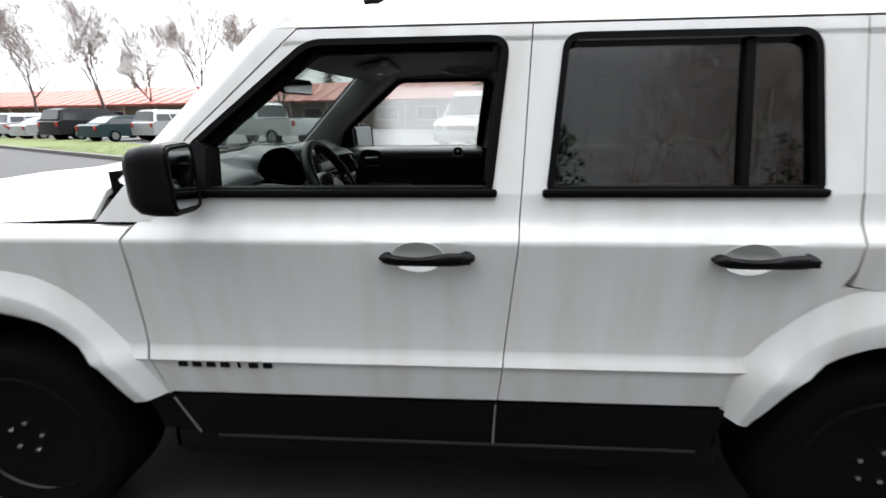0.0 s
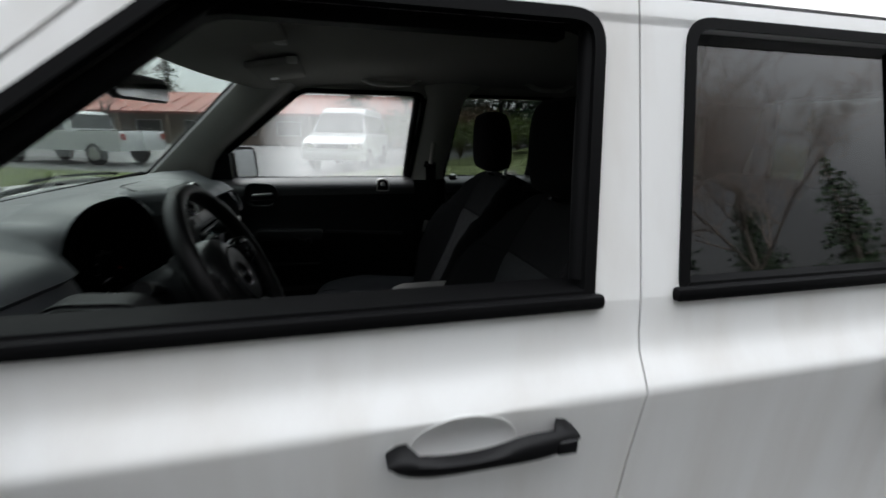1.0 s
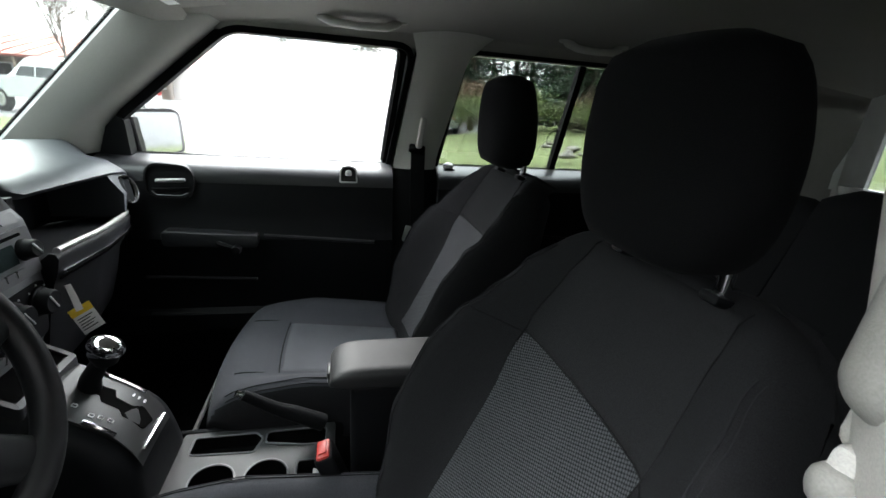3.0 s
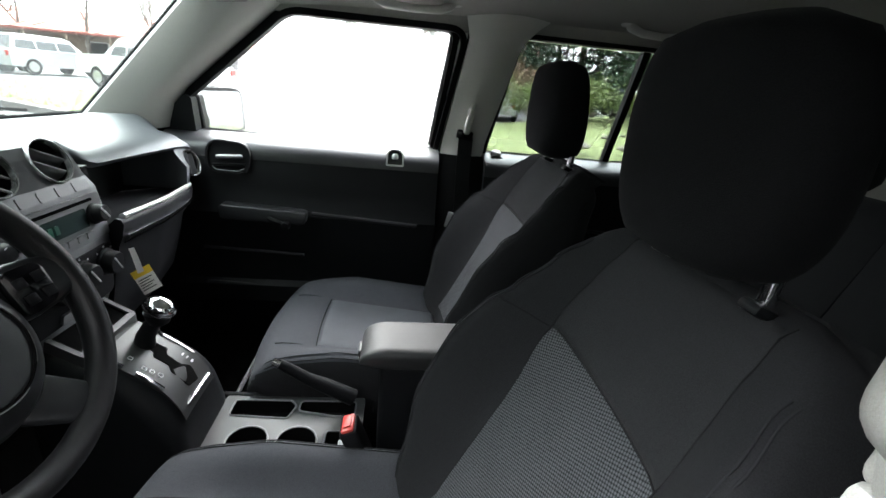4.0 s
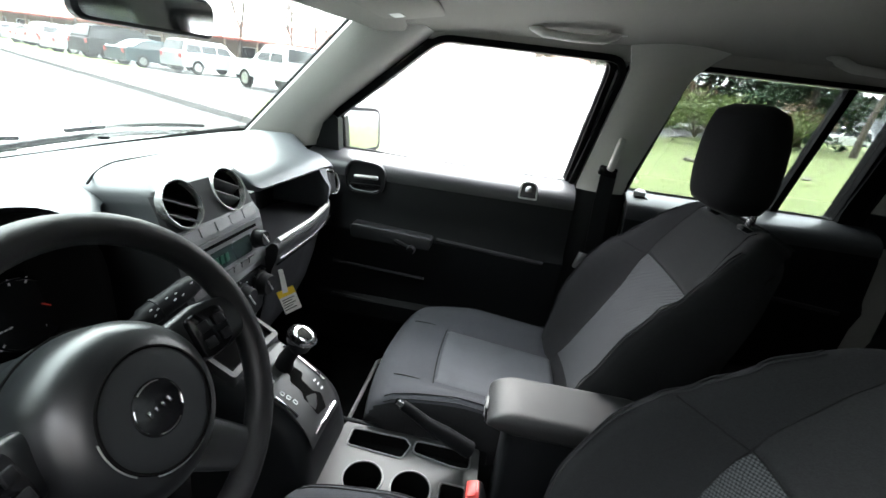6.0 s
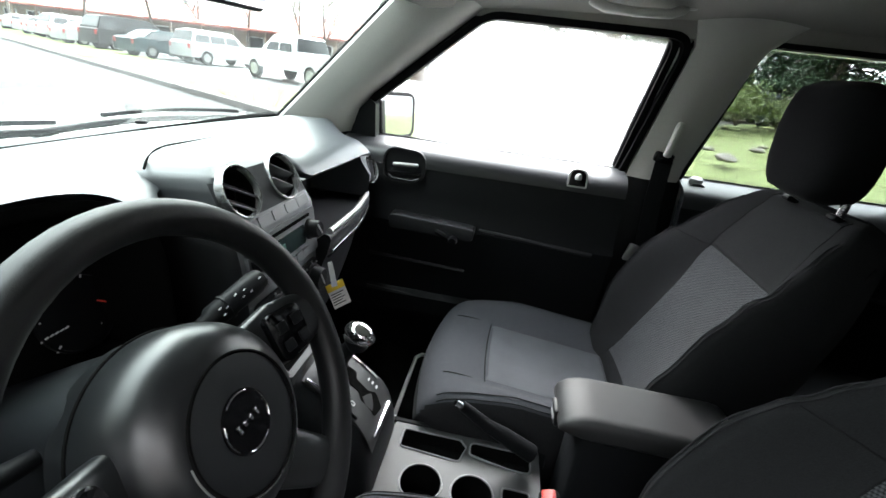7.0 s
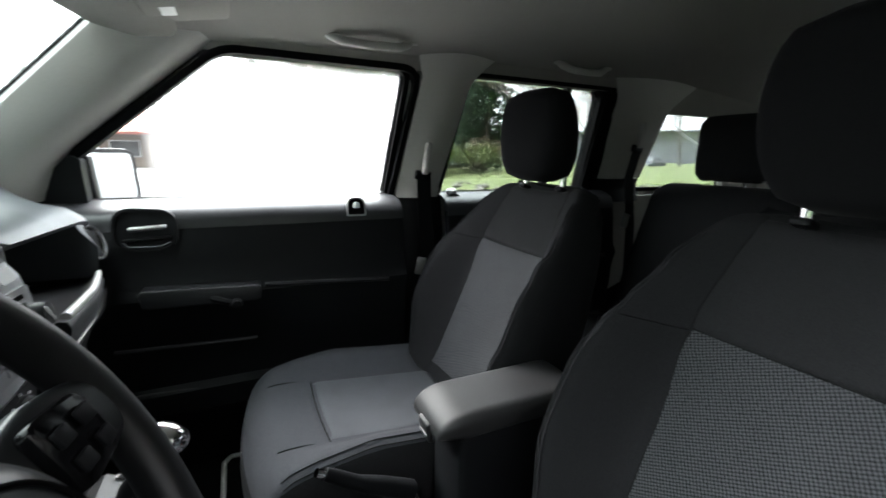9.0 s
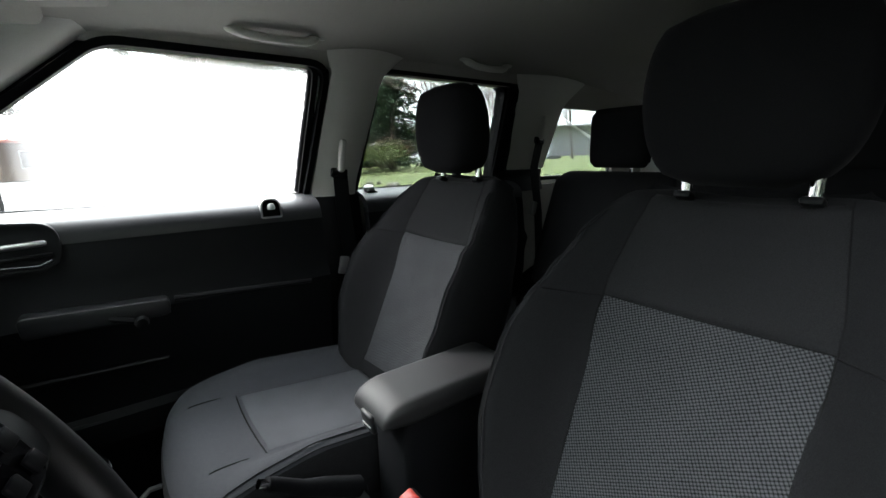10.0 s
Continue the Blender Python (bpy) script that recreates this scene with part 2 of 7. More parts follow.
# ---- mesh tools ----
def link(name, bm, mat, parent=None, label="", smooth=40):
    me = bpy.data.meshes.new(name)
    bmesh.ops.recalc_face_normals(bm, faces=bm.faces[:])
    bm.to_mesh(me)
    bm.free()
    mats = mat if isinstance(mat, (list, tuple)) else [mat]
    for k in mats:
        me.materials.append(k)
    if smooth:
        me.polygons.foreach_set("use_smooth", [True] * len(me.polygons))
        me.set_sharp_from_angle(angle=radians(smooth))
    ob = new(name, me)
    if parent:
        ob.parent = parent
    return tagged(ob, label)


def part(name, bm, mat, parent, label="", smooth=40):
    return link(name, bm, mat, parent, label, smooth)


def thing(name, label, category, group="", kind="", at=(0, 0, 0)):
    ob = new(name)
    ob.location = at
    ob.empty_display_size = 0.1
    return tagged(ob, label, category, group, kind)


def bevelled(bm, width, segments=2):
    if width:
        bmesh.ops.bevel(bm, geom=bm.edges[:], offset=width, segments=segments, affect="EDGES", profile=0.5, clamp_overlap=True)
    return bm


def box(size, at=(0, 0, 0), turn=(0, 0, 0), bevel=0.0, segments=2, bm=None):
    b = bmesh.new()
    bmesh.ops.create_cube(b, size=1)
    bmesh.ops.scale(b, vec=size, verts=b.verts)
    bevelled(b, bevel, segments)
    bmesh.ops.transform(b, matrix=pose(*at, *turn), verts=b.verts)
    return join(bm, b)


def join(bm, b):
    if bm is None:
        return b
    me = bpy.data.meshes.new("tmp")
    b.to_mesh(me)
    b.free()
    bm.from_mesh(me)
    bpy.data.meshes.remove(me)
    return bm


def loft(loops, closed=True, caps=True, bm=None):
    """A skin over loops of equally many points; closed: each loop is a ring."""
    bm = bm or bmesh.new()
    rows = [[bm.verts.new(p) for p in loop] for loop in loops]
    n = len(rows[0])
    for a, b in zip(rows, rows[1:]):
        for i in range(n if closed else n - 1):
            j = (i + 1) % n
            bm.faces.new((a[i], a[j], b[j], b[i]))
    if caps and closed:
        bm.faces.new(rows[0][::-1])
        bm.faces.new(rows[-1])
    return bm


def slab(grid, offset, bm=None):
    """A sheet given as rows of points, thickened by the vector offset."""
    bm = bm or bmesh.new()
    off = Vector(offset)
    loops = []
    for row in grid:
        row = [Vector(p) for p in row]
        loops.append(row + [p + off for p in reversed(row)])
    return loft(loops, True, True, bm)


def slab_uv(grid, offset, uv):
    """A slab whose sheet carries a flat map in metres, for woven patterns."""
    bm = slab(grid, offset)
    bm.verts.index_update()
    layer = bm.loops.layers.uv.new("weave")
    n = len(grid[0])
    for f in bm.faces:
        for lp in f.loops:
            i, j = divmod(lp.vert.index, 2 * n)
            lp[layer].uv = uv[i][j if j < n else 2 * n - 1 - j]
    return bm


def tube(pts, radius, sides=8, closed=False, bm=None, flat=1.0):
    """A round bar along points; radius may be a list."""
    pts = [Vector(p) for p in pts]
    n = len(pts)
    loops, side = [], None
    for i, p in enumerate(pts):
        a, b = pts[i - 1] if (i or closed) else p, pts[(i + 1) % n] if (i < n - 1 or closed) else p
        d = (b - a).normalized()
        if side is None:
            side = d.orthogonal().normalized()
        side = (side - d * side.dot(d)).normalized()
        up = d.cross(side)
        r = radius[i] if isinstance(radius, (list, tuple)) else radius
        loops.append([p + r * (math.cos(t) * side + flat * math.sin(t) * up) for t in (2 * math.pi * k / sides for k in range(sides))])
    if closed:
        loops.append(loops[0])
    bm = loft(loops, True, not closed, bm)
    if closed:
        bmesh.ops.remove_doubles(bm, verts=bm.verts[:], dist=1e-6)
    return bm


def lathe(profile, m=Matrix(), sides=32, bm=None):
    """Turns (radius, height) about the local z axis, then places it by m."""
    loops = [[m @ Vector((r * math.cos(t), r * math.sin(t), h)) for t in (2 * math.pi * k / sides for k in range(sides))] for r, h in profile]
    return loft(loops, True, True, bm)


def rounded(pts, r, steps=5):
    """A polygon in the plane with its corners rounded; r: one radius or one for each corner."""
    out, n = [], len(pts)
    for i, p in enumerate(pts):
        p, a, b = Vector(p), Vector(pts[i - 1]), Vector(pts[(i + 1) % n])
        rad = r[i] if isinstance(r, (list, tuple)) else r
        u, v = (a - p), (b - p)
        half = u.angle(v) / 2
        cut = min(rad / math.tan(half), 0.48 * u.length, 0.48 * v.length)
        s, e = p + u.normalized() * cut, p + v.normalized() * cut
        for k in range(steps + 1):
            t = k / steps
            out.append(((1 - t) ** 2 * s + 2 * t * (1 - t) * p + t * t * e))
    return out


def shrunk(loop, w):
    """The plane loop moved inwards by w."""
    n = len(loop)
    area = sum(loop[i - 1].cross(loop[i]) for i in range(n))
    out = []
    for i in range(n):
        d = (loop[(i + 1) % n] - loop[i - 1]).normalized()
        nrm = Vector((-d.y, d.x)) * (1 if area > 0 else -1)
        out.append(loop[i] + nrm * w)
    return out


def ring(loop, w, place, lo, hi, bm=None):
    """A frame of width w inside a plane loop; place(u, v, h) gives the point at height h, from lo to hi."""
    inner = shrunk(loop, w)
    sets = [[place(*p, lo) for p in loop], [place(*p, hi) for p in loop], [place(*p, hi) for p in inner], [place(*p, lo) for p in inner]]
    bm = loft(sets + [sets[0]], True, False, bm)
    bmesh.ops.remove_doubles(bm, verts=bm.verts[:], dist=1e-6)
    return bm


def plate(loop, place, lo, hi, bm=None, bevel=0.0):
    """A flat plate over a plane loop."""
    b = loft([[place(*p, lo) for p in loop], [place(*p, hi) for p in loop]])
    if bevel:
        bevelled(b, bevel)
    return join(bm, b)


def table(rows, v):
    """Straight lines between (value, result) rows."""
    return float(np.interp(v, [r[0] for r in rows], [r[1] for r in rows]))


def smoothed(rows, v):
    x = [r[0] for r in rows]
    if v <= x[0]:
        return rows[0][1]
    for (a, p), (b, q) in zip(rows, rows[1:]):
        if v <= b:
            t = (v - a) / (b - a)
            return p + (q - p) * t * t * (3 - 2 * t)
    return rows[-1][1]


def steps(a, b, n):
    return [a + (b - a) * i / n for i in range(n + 1)]

def pierce(bm, at, aim, r, stretch=1.0, deep=0.03, fine=0.0024):
    """Cuts a round hole, or one stretched along x, through a front skin."""
    at, aim = Vector(at), Vector(aim).normalized()

    def off(f):
        d = f.calc_center_median() - at
        h = d.dot(aim)
        d = d - aim * h
        d.x /= stretch
        return d.length, h
    for k in range(6):
        es = set()
        for f in bm.faces:
            q, h = off(f)
            reach = max((v.co - f.calc_center_median()).length for v in f.verts)
            if q < r + reach and abs(h) < deep + reach and reach > fine:
                es.update(f.edges)
        if not es:
            break
        bmesh.ops.subdivide_edges(bm, edges=list(es), cuts=1, use_grid_fill=True)
        bmesh.ops.triangulate(bm, faces=[f for f in bm.faces if len(f.verts) > 4])
    gone = [f for f in bm.faces if off(f)[0] < r and -deep < off(f)[1] < 0.04]
    bmesh.ops.delete(bm, geom=gone, context="FACES")
    return bm


# ---- the car: its front points to -x, the driver's side to -y ----
YC = -0.02
AXLE_F, AXLE_R, HUB_Z = -1.575, 1.06, 0.335
ARCH_F, ARCH_R = 0.465, 0.425
WIDTHS = [(0.28, 0.79), (0.36, 0.822), (0.515, 0.842), (0.53, 0.848), (0.640, 0.862), (0.652, 0.868), (0.690, 0.852), (0.75, 0.851), (0.9, 0.857), (1.0, 0.865),
          (1.016, 0.866), (1.03, 0.858), (1.062, 0.836), (1.085, 0.828), (1.135, 0.819), (1.53, 0.706), (1.56, 0.695), (1.60, 0.665), (1.625, 0.62)]


def half(x, z):
    """Half the car's outer width at a place along it and a height."""
    nose = table([(-2.35, 0.86), (-2.1, 0.955), (-1.8, 1.0), (1.5, 1.0), (1.9, 0.975), (2.08, 0.93)], x)
    return table(WIDTHS, z) * nose


def side_place(s):
    return lambda x, z, h=0.0: Vector((x, YC + s * (half(x, z) + h), z))


def arch(x0, r, z, sign):
    d = r * r - (z - HUB_Z) ** 2
    return x0 + sign * math.sqrt(max(d, 0))


LEVELS = [0.53, 0.56, 0.6, 0.625, 0.640, 0.646, 0.652, 0.672, 0.690, 0.698, 0.72, 0.75, 0.8, 0.85, 0.9, 0.95, 0.99, 1.006, 1.016, 1.024, 1.034, 1.05, 1.062, 1.075, 1.09, 1.11, 1.135]


def strip(s, zs, left, right, nx=6, thick=0.03, bm=None, bulge=0.0):
    """A body panel on side s between two edges given for each height."""
    at = side_place(s)
    grid = []
    for z in zs:
        a, b = left(z), right(z)
        grid.append([at(a + (b - a) * i / nx, z, bulge) for i in range(nx + 1)])
    return slab(grid, (0, -s * thick, 0), bm)


def gap_x(z):
    """The shut line between the two doors."""
    return max(0, z - 1.0) * 0.06 - max(0, 1.0 - z) * 0.085


def flare_edge(z):
    return table([(0.45, 0.60), (0.69, 0.60), (0.905, 0.822), (0.95, 0.84)], z)


def resampled(pts, n):
    """n points at even steps along a bent line whose corners are eased."""
    pts = [Vector(p) for p in pts]
    for _ in range(2):
        pts = [pts[0]] + [q for a, b in zip(pts, pts[1:]) for q in (a.lerp(b, 0.25), a.lerp(b, 0.75))] + [pts[-1]]
    d = [0.0]
    for a, b in zip(pts, pts[1:]):
        d.append(d[-1] + (b - a).length)
    return [Vector((float(np.interp(t, d, [p.x for p in pts])), float(np.interp(t, d, [p.y for p in pts])))) for t in steps(0, d[-1], n)]


def resampled3(pts, n):
    """A smooth bent line in space through eased corners."""
    pts = [Vector(p) for p in pts]
    for _ in range(3):
        pts = [pts[0]] + [q for a, b in zip(pts, pts[1:]) for q in (a.lerp(b, 0.25), a.lerp(b, 0.75))] + [pts[-1]]
    return pts[::max(1, len(pts) // n)] + [pts[-1]]


def mirrored(pts):
    return [(-x, z) for x, z in pts] + [(x, z) for x, z in reversed(pts[:-1])]


FLARES = {"front": (mirrored([(0.425, 0.165), (0.30, 0.385), (0.16, 0.462), (0.0, 0.470)]), mirrored([(0.535, 0.19), (0.45, 0.36), (0.27, 0.58), (0.0, 0.610)])),
          "rear": (mirrored([(0.398, 0.145), (0.27, 0.35), (0.13, 0.41), (0.0, 0.418)]), mirrored([(0.462, 0.165), (0.458, 0.355), (0.24, 0.565), (0.0, 0.575)]))}


def window_loop(corners, radii):
    return rounded(corners, radii, 6)


FRONT_WIN = window_loop([(-0.880, 1.136), (-0.068, 1.136), (-0.022, 1.528), (-0.560, 1.528), (-0.880, 1.270)], [0.02, 0.02, 0.05, 0.12, 0.02])
REAR_WIN = window_loop([(0.070, 1.136), (0.752, 1.136), (0.738, 1.530), (0.112, 1.530)], [0.02, 0.03, 0.06, 0.05])
QUARTER_WIN = window_loop([(0.905, 1.136), (1.73, 1.136), (1.58, 1.520), (0.895, 1.520)], [0.03, 0.03, 0.08, 0.05])


def pillar_out(z):
    return -0.945 + (z - 1.256) * 1.0


def win_front(z):
    return -0.88 + max(0, z - 1.27) * 1.24


def door_handle(s, x, parent):
    """A black pull strap, waisted at its grip, over a dished white recess in the door skin."""
    at = side_place(s)
    loops = []
    for d in steps(-0.125, 0.125, 20):
        e = abs(d) / 0.125
        tip = math.sqrt(max(0.02, 1 - e ** 8))
        top = (0.014 - 0.010 * max(0, math.cos((d + 0.03) / 0.075 * math.pi / 2)) * (abs(d + 0.03) < 0.075)) * tip
        top += 0.004 * max(0, d) / 0.125 * tip
        low = -0.019 * tip
        out = 0.040 - 0.016 * e ** 4
        inn = 0.022 if e < 0.72 else 0.0
        loops.append([at(x + d, 0.979 + z, h) for z, h in ((low, inn), (low * 0.9, out - 0.006), (low * 0.5, out), (top * 0.5, out), (top * 0.9, out - 0.005), (top, inn))])
    body = part("door_handle", loft(loops), CLAD, parent, "black plastic pull handle", 50)
    cup = []
    for k, h in ((1.035, 0.0004), (1.02, 0.0012), (0.985, 0.0006), (0.94, -0.004), (0.80, -0.012), (0.55, -0.019), (0.25, -0.023), (0.01, -0.024)):
        cup.append([at(x - 0.026 + 0.070 * k * math.cos(a), 0.976 + 0.042 * k * math.sin(a), h) for a in (2 * math.pi * q / 48 for q in range(48))])
    part("handle_recess", loft(cup, True, False), WHITE, parent, smooth=60)
    part("lock_cover", box((0.028, 0.006, 0.020), at(x + 0.100, 0.977, 0.035), bevel=0.003), GLOSSBLACK, body)


def door_mirror(s, parent):
    """A square black mirror housing on a foot, its glass turned to the driver."""
    m = Matrix.Translation((-0.862 if s > 0 else -0.846, YC + s * 0.95, 1.190)) @ Matrix.Rotation(-s * radians(32 if s > 0 else 15), 4, "Z") @ Matrix.Rotation(radians(-4 if s > 0 else 0), 4, "Y")
    w, h = (0.20, 0.178) if s > 0 else (0.18, 0.178)
    loops = []
    for dx, k in ((-0.062, 0.60), (-0.056, 0.76), (-0.040, 0.90), (-0.01, 0.98), (0.03, 1.0), (0.036, 0.97)):
        loop = rounded([(-w / 2 * k, -h / 2 * k), (w / 2 * k, -h / 2 * k * 0.8), (w / 2 * k, h / 2 * k), (-w / 2 * k, h / 2 * k)], 0.035, 4)
        loops.append([m @ Vector((dx, s * p.x, p.y)) for p in loop])
    housing = part("mirror_housing", loft(loops), CLAD, parent, "square black plastic door mirror housing")
    glass = rounded([(-0.44 * w, -0.076), (0.44 * w, -0.060), (0.44 * w, 0.078), (-0.44 * w, 0.078)], 0.028, 4)
    part("mirror_glass", plate(glass, lambda u, v, hh: m @ Vector((0.0365 + hh, s * u, v)), 0, 0.004), MIRROR, housing)
    part("mirror_bezel", ring([p * 1.06 for p in glass], 0.008, lambda u, v, hh: m @ Vector((0.036 + hh, s * u, v)), 0, 0.007), SEAL, housing)
    part("mirror_arm", box((0.06, 0.12, 0.06), (-0.885, YC + s * 0.855, 1.160), (0, 0, 0), 0.015, 3), CLAD, parent)
    sail = rounded([(-0.99, 1.125), (-0.832, 1.125), (-0.832, 1.258), (-0.862, 1.276), (-0.885, 1.262)], 0.008, 3)
    part("sail_panel", plate(sail, lambda u, v, hh: side_place(s)(u, v, hh), -0.02, 0.012), CLAD, parent)


def wheel(x, s, parent):
    """A black alloy wheel with its tyre."""
    c = Vector((x, YC + s * 0.745, HUB_Z))
    m = Matrix.Translation(c) @ Matrix.Rotation(radians(-90 * s), 4, "X")
    tyre = [(0.225, -0.10), (0.26, -0.108), (0.30, -0.112), (0.325, -0.104), (0.334, -0.08), (0.335, 0.0), (0.334, 0.08), (0.325, 0.104), (0.30, 0.112), (0.296, 0.109), (0.285, 0.1115), (0.26, 0.108), (0.225, 0.10)]
    t = part("wheel", lathe(tyre, m, 56), TYRE, parent, "black tyre on a gloss black alloy rim")
    rim = [(0.19, -0.09), (0.225, -0.10), (0.228, 0.098), (0.214, 0.104), (0.205, 0.085), (0.2, 0.02), (0.19, -0.02), (0.06, -0.03)]
    part("rim", lathe(rim, m, 48), GLOSSBLACK, t)
    for k in range(5):
        a = 2 * math.pi * k / 5 - 0.47
        turn = m @ Matrix.Rotation(a, 4, "Z")
        blade = [[turn @ Vector((q, w * u, z + e)) for u, e in ((-1, -0.020), (-1, -0.004), (-0.78, 0.004), (-0.3, 0.0), (0.3, 0.0), (0.78, 0.004), (1, -0.004), (1, -0.020))] for q, w, z in ((0.030, 0.026, 0.084), (0.075, 0.025, 0.093), (0.13, 0.024, 0.096), (0.18, 0.028, 0.094), (0.214, 0.036, 0.086))]
        part("spoke", loft(blade), SPOKE, t, smooth=40)
        part("wheel_nut", lathe([(0.0105, 0.05), (0.0105, 0.100), (0.008, 0.107), (0.0005, 0.109)], m @ Matrix.Translation((0.055 * math.cos(a + 0.63), 0.055 * math.sin(a + 0.63), 0)), 6), CHROME, t)
    part("hub_cap", lathe([(0.034, 0.05), (0.034, 0.092), (0.028, 0.098), (0.0005, 0.1)], m, 24), GLOSSBLACK, t)


body = thing("suv", "white compact SUV body with black lower cladding on wet asphalt", "car")
top_levels = steps(1.135, 1.525, 18)
for s in (-1, 1):
    at = side_place(s)
    word = "driver" if s < 0 else "passenger"
    # front wing, round the arch
    lv = [z for z in LEVELS if z <= 0.80]
    bm = strip(s, [0.516] + lv, lambda z: arch(AXLE_F, ARCH_F, z, 1), lambda z: table([(0.4, -1.03), (0.53, -1.05), (0.66, -1.078), (1.1, -1.078)], z), 4)
    part("wing_foot", strip(s, [0.37, 0.40, 0.45, 0.49, 0.512], lambda z: arch(AXLE_F, ARCH_F, max(z, 0.41), 1), lambda z: -1.0, 4, 0.04, bulge=-0.004), CLAD, body, "black textured cladding")
    strip(s, [0.4, 0.45, 0.49] + lv, lambda z: -2.22, lambda z: arch(AXLE_F, ARCH_F, z, -1), 5, bm=bm)
    strip(s, [0.80] + [z for z in LEVELS if 0.8 < z < 1.06], lambda z: -2.22, lambda z: -1.078 + max(0, z - 1.02) * 0.7, 16, bm=bm)
    part("front_wing", bm, WHITE, body)
    # flared lips of the wheel arches
    for x0, r, nm in ((AXLE_F, ARCH_F, "front"), (AXLE_R, ARCH_R, "rear")):
        lo, hi = FLARES[nm]
        loops = []
        for p, q in zip(resampled(lo, 40), resampled(hi, 40)):
            row = []
            for t, h in ((0.0, -0.08), (0.0, 0.022), (0.05, 0.032), (0.42, 0.036), (0.50, 0.033), (0.93, 0.000), (1.0, -0.003), (1.0, -0.03)):
                row.append(at(x0 + p.x + (q.x - p.x) * t, HUB_Z + p.y + (q.y - p.y) * t, h))
            loops.append(row)
        part("wheel_arch_flare", loft(loops), WHITE, body)
        well = [[Vector((x0 + (r + 0.005) * math.cos(a), YC + s * yy, HUB_Z + (r + 0.005) * math.sin(a))) for a in steps(-0.15, math.pi + 0.15, 24)] for yy in (0.79, 0.45)]
        part("wheel_well", slab([list(q) for q in zip(*well)], (0, 0, 0.004)), GAP, body)
        part("wheel_well_wall", box((2 * r, 0.02, r * 1.25), (x0, YC + s * 0.5, HUB_Z + 0.12)), GAP, body)
    # doors
    def dished(panel, x):
        return pierce(panel, at(x - 0.026, 0.976), (0, s, 0), 0.0415, 0.070 / 0.042, 0.02, 0.0035) if s < 0 else panel
    d1 = part("front_door", dished(strip(s, LEVELS, lambda z: table([(0.53, -1.042), (0.66, -1.07), (1.02, -1.07), (1.12, -0.99)], z), lambda z: gap_x(z) - 0.0017, 20), -0.236), WHITE, body,
              "white front door with its window lowered" if s < 0 else "white front door with a wet fogged window")
    d2 = part("rear_door", dished(strip(s, LEVELS, lambda z: gap_x(z) + 0.0017, lambda z: min(0.842, flare_edge(z)), 14), 0.608), WHITE, body, "white rear door with a dark tinted window")
    strip_q = strip(s, [0.905] + [z for z in LEVELS if z > 0.91], lambda z: 0.848, lambda z: 2.02, 14)
    strip(s, [0.45, 0.5] + [z for z in LEVELS if z <= 0.8], lambda z: arch(AXLE_R, ARCH_R, z, 1), lambda z: 2.02, 6, bm=strip_q)
    strip(s, [0.8, 0.85, 0.905], lambda z: max(0.848, arch(AXLE_R, ARCH_R + 0.1, z, 1) if z < 0.9 else 0.848), lambda z: 2.02, 8, bm=strip_q)
    part("rear_quarter_panel", strip_q, WHITE, body)
    part("flare_infill", strip(s, [z for z in LEVELS if 0.53 <= z <= 0.905], lambda z: flare_edge(z) + 0.001, lambda z: max(flare_edge(z) + 0.004, arch(AXLE_R, ARCH_R, z, -1) if z < 0.755 else 0.9), 4, bulge=-0.002), WHITE, body)
    # black cladding along the sill, split at the doors
    for nm, a, b, dd in (("front", -1.03, -0.053, d1), ("rear", -0.043, 0.62, d2)):
        part("sill_cladding", strip(s, [0.352, 0.362, 0.40, 0.46, 0.505, 0.515], lambda z: a - (0.515 - z) * (-0.35 if nm == "front" else 0), lambda z: b - (0 if nm == "front" else (0.515 - z) * 0.2), 6, 0.04, bulge=0.006), CLAD, dd, "black textured sill cladding")
    part("sill", box((1.72, 0.12, 0.10), (-0.22, YC + s * 0.76, 0.315), bevel=0.02), CLAD, body)
    # pale ledge and added satin strip draw the highlights on the cladding's edges
    part("sill_ledge", tube([at(x, 0.350, 0.004) for x in steps(-0.93, 0.56, 10)], 0.008, 8), LITSILL, body)
    part("sill_end_highlight", tube([at(-1.035, 0.508, 0.008), at(-0.985, 0.365, 0.008)], 0.003, 6), SATIN, body)
    part("sill_seam", tube([at(-0.046, 0.512, 0.008), at(-0.05, 0.36, 0.008)], 0.0035, 6), SATIN, body)
    # upper frames
    fr = strip(s, top_levels, lambda z: pillar_out(z) + 0.5 * (win_front(z) - pillar_out(z)) + 0.005, lambda z: win_front(z) + 0.012, 2)
    strip(s, top_levels, lambda z: table([(1.118, -0.078), (1.5, -0.036), (1.53, -0.06)], z), lambda z: -0.0017 + (z - 1.0) * 0.06, 3, bm=fr)
    strip(s, [1.512, 1.525, 1.54, 1.553], lambda z: pillar_out(z) + 0.5 * (win_front(z) - pillar_out(z)) + 0.003, lambda z: -0.0017 + (z - 1.0) * 0.06, 14, bm=fr)
    part("window_frame", fr, WHITE, d1)
    fr = strip(s, top_levels, lambda z: 0.0017 + (z - 1.0) * 0.06, lambda z: table([(1.118, 0.082), (1.5, 0.122), (1.53, 0.15)], z), 3)
    strip(s, top_levels, lambda z: table([(1.118, 0.742), (1.5, 0.728), (1.53, 0.70)], z), lambda z: 0.842, 3, bm=fr)
    strip(s, [1.512, 1.525, 1.54, 1.553], lambda z: 0.0017 + (z - 1.0) * 0.06, lambda z: 0.842, 14, bm=fr)
    part("window_frame", fr, WHITE, d2)
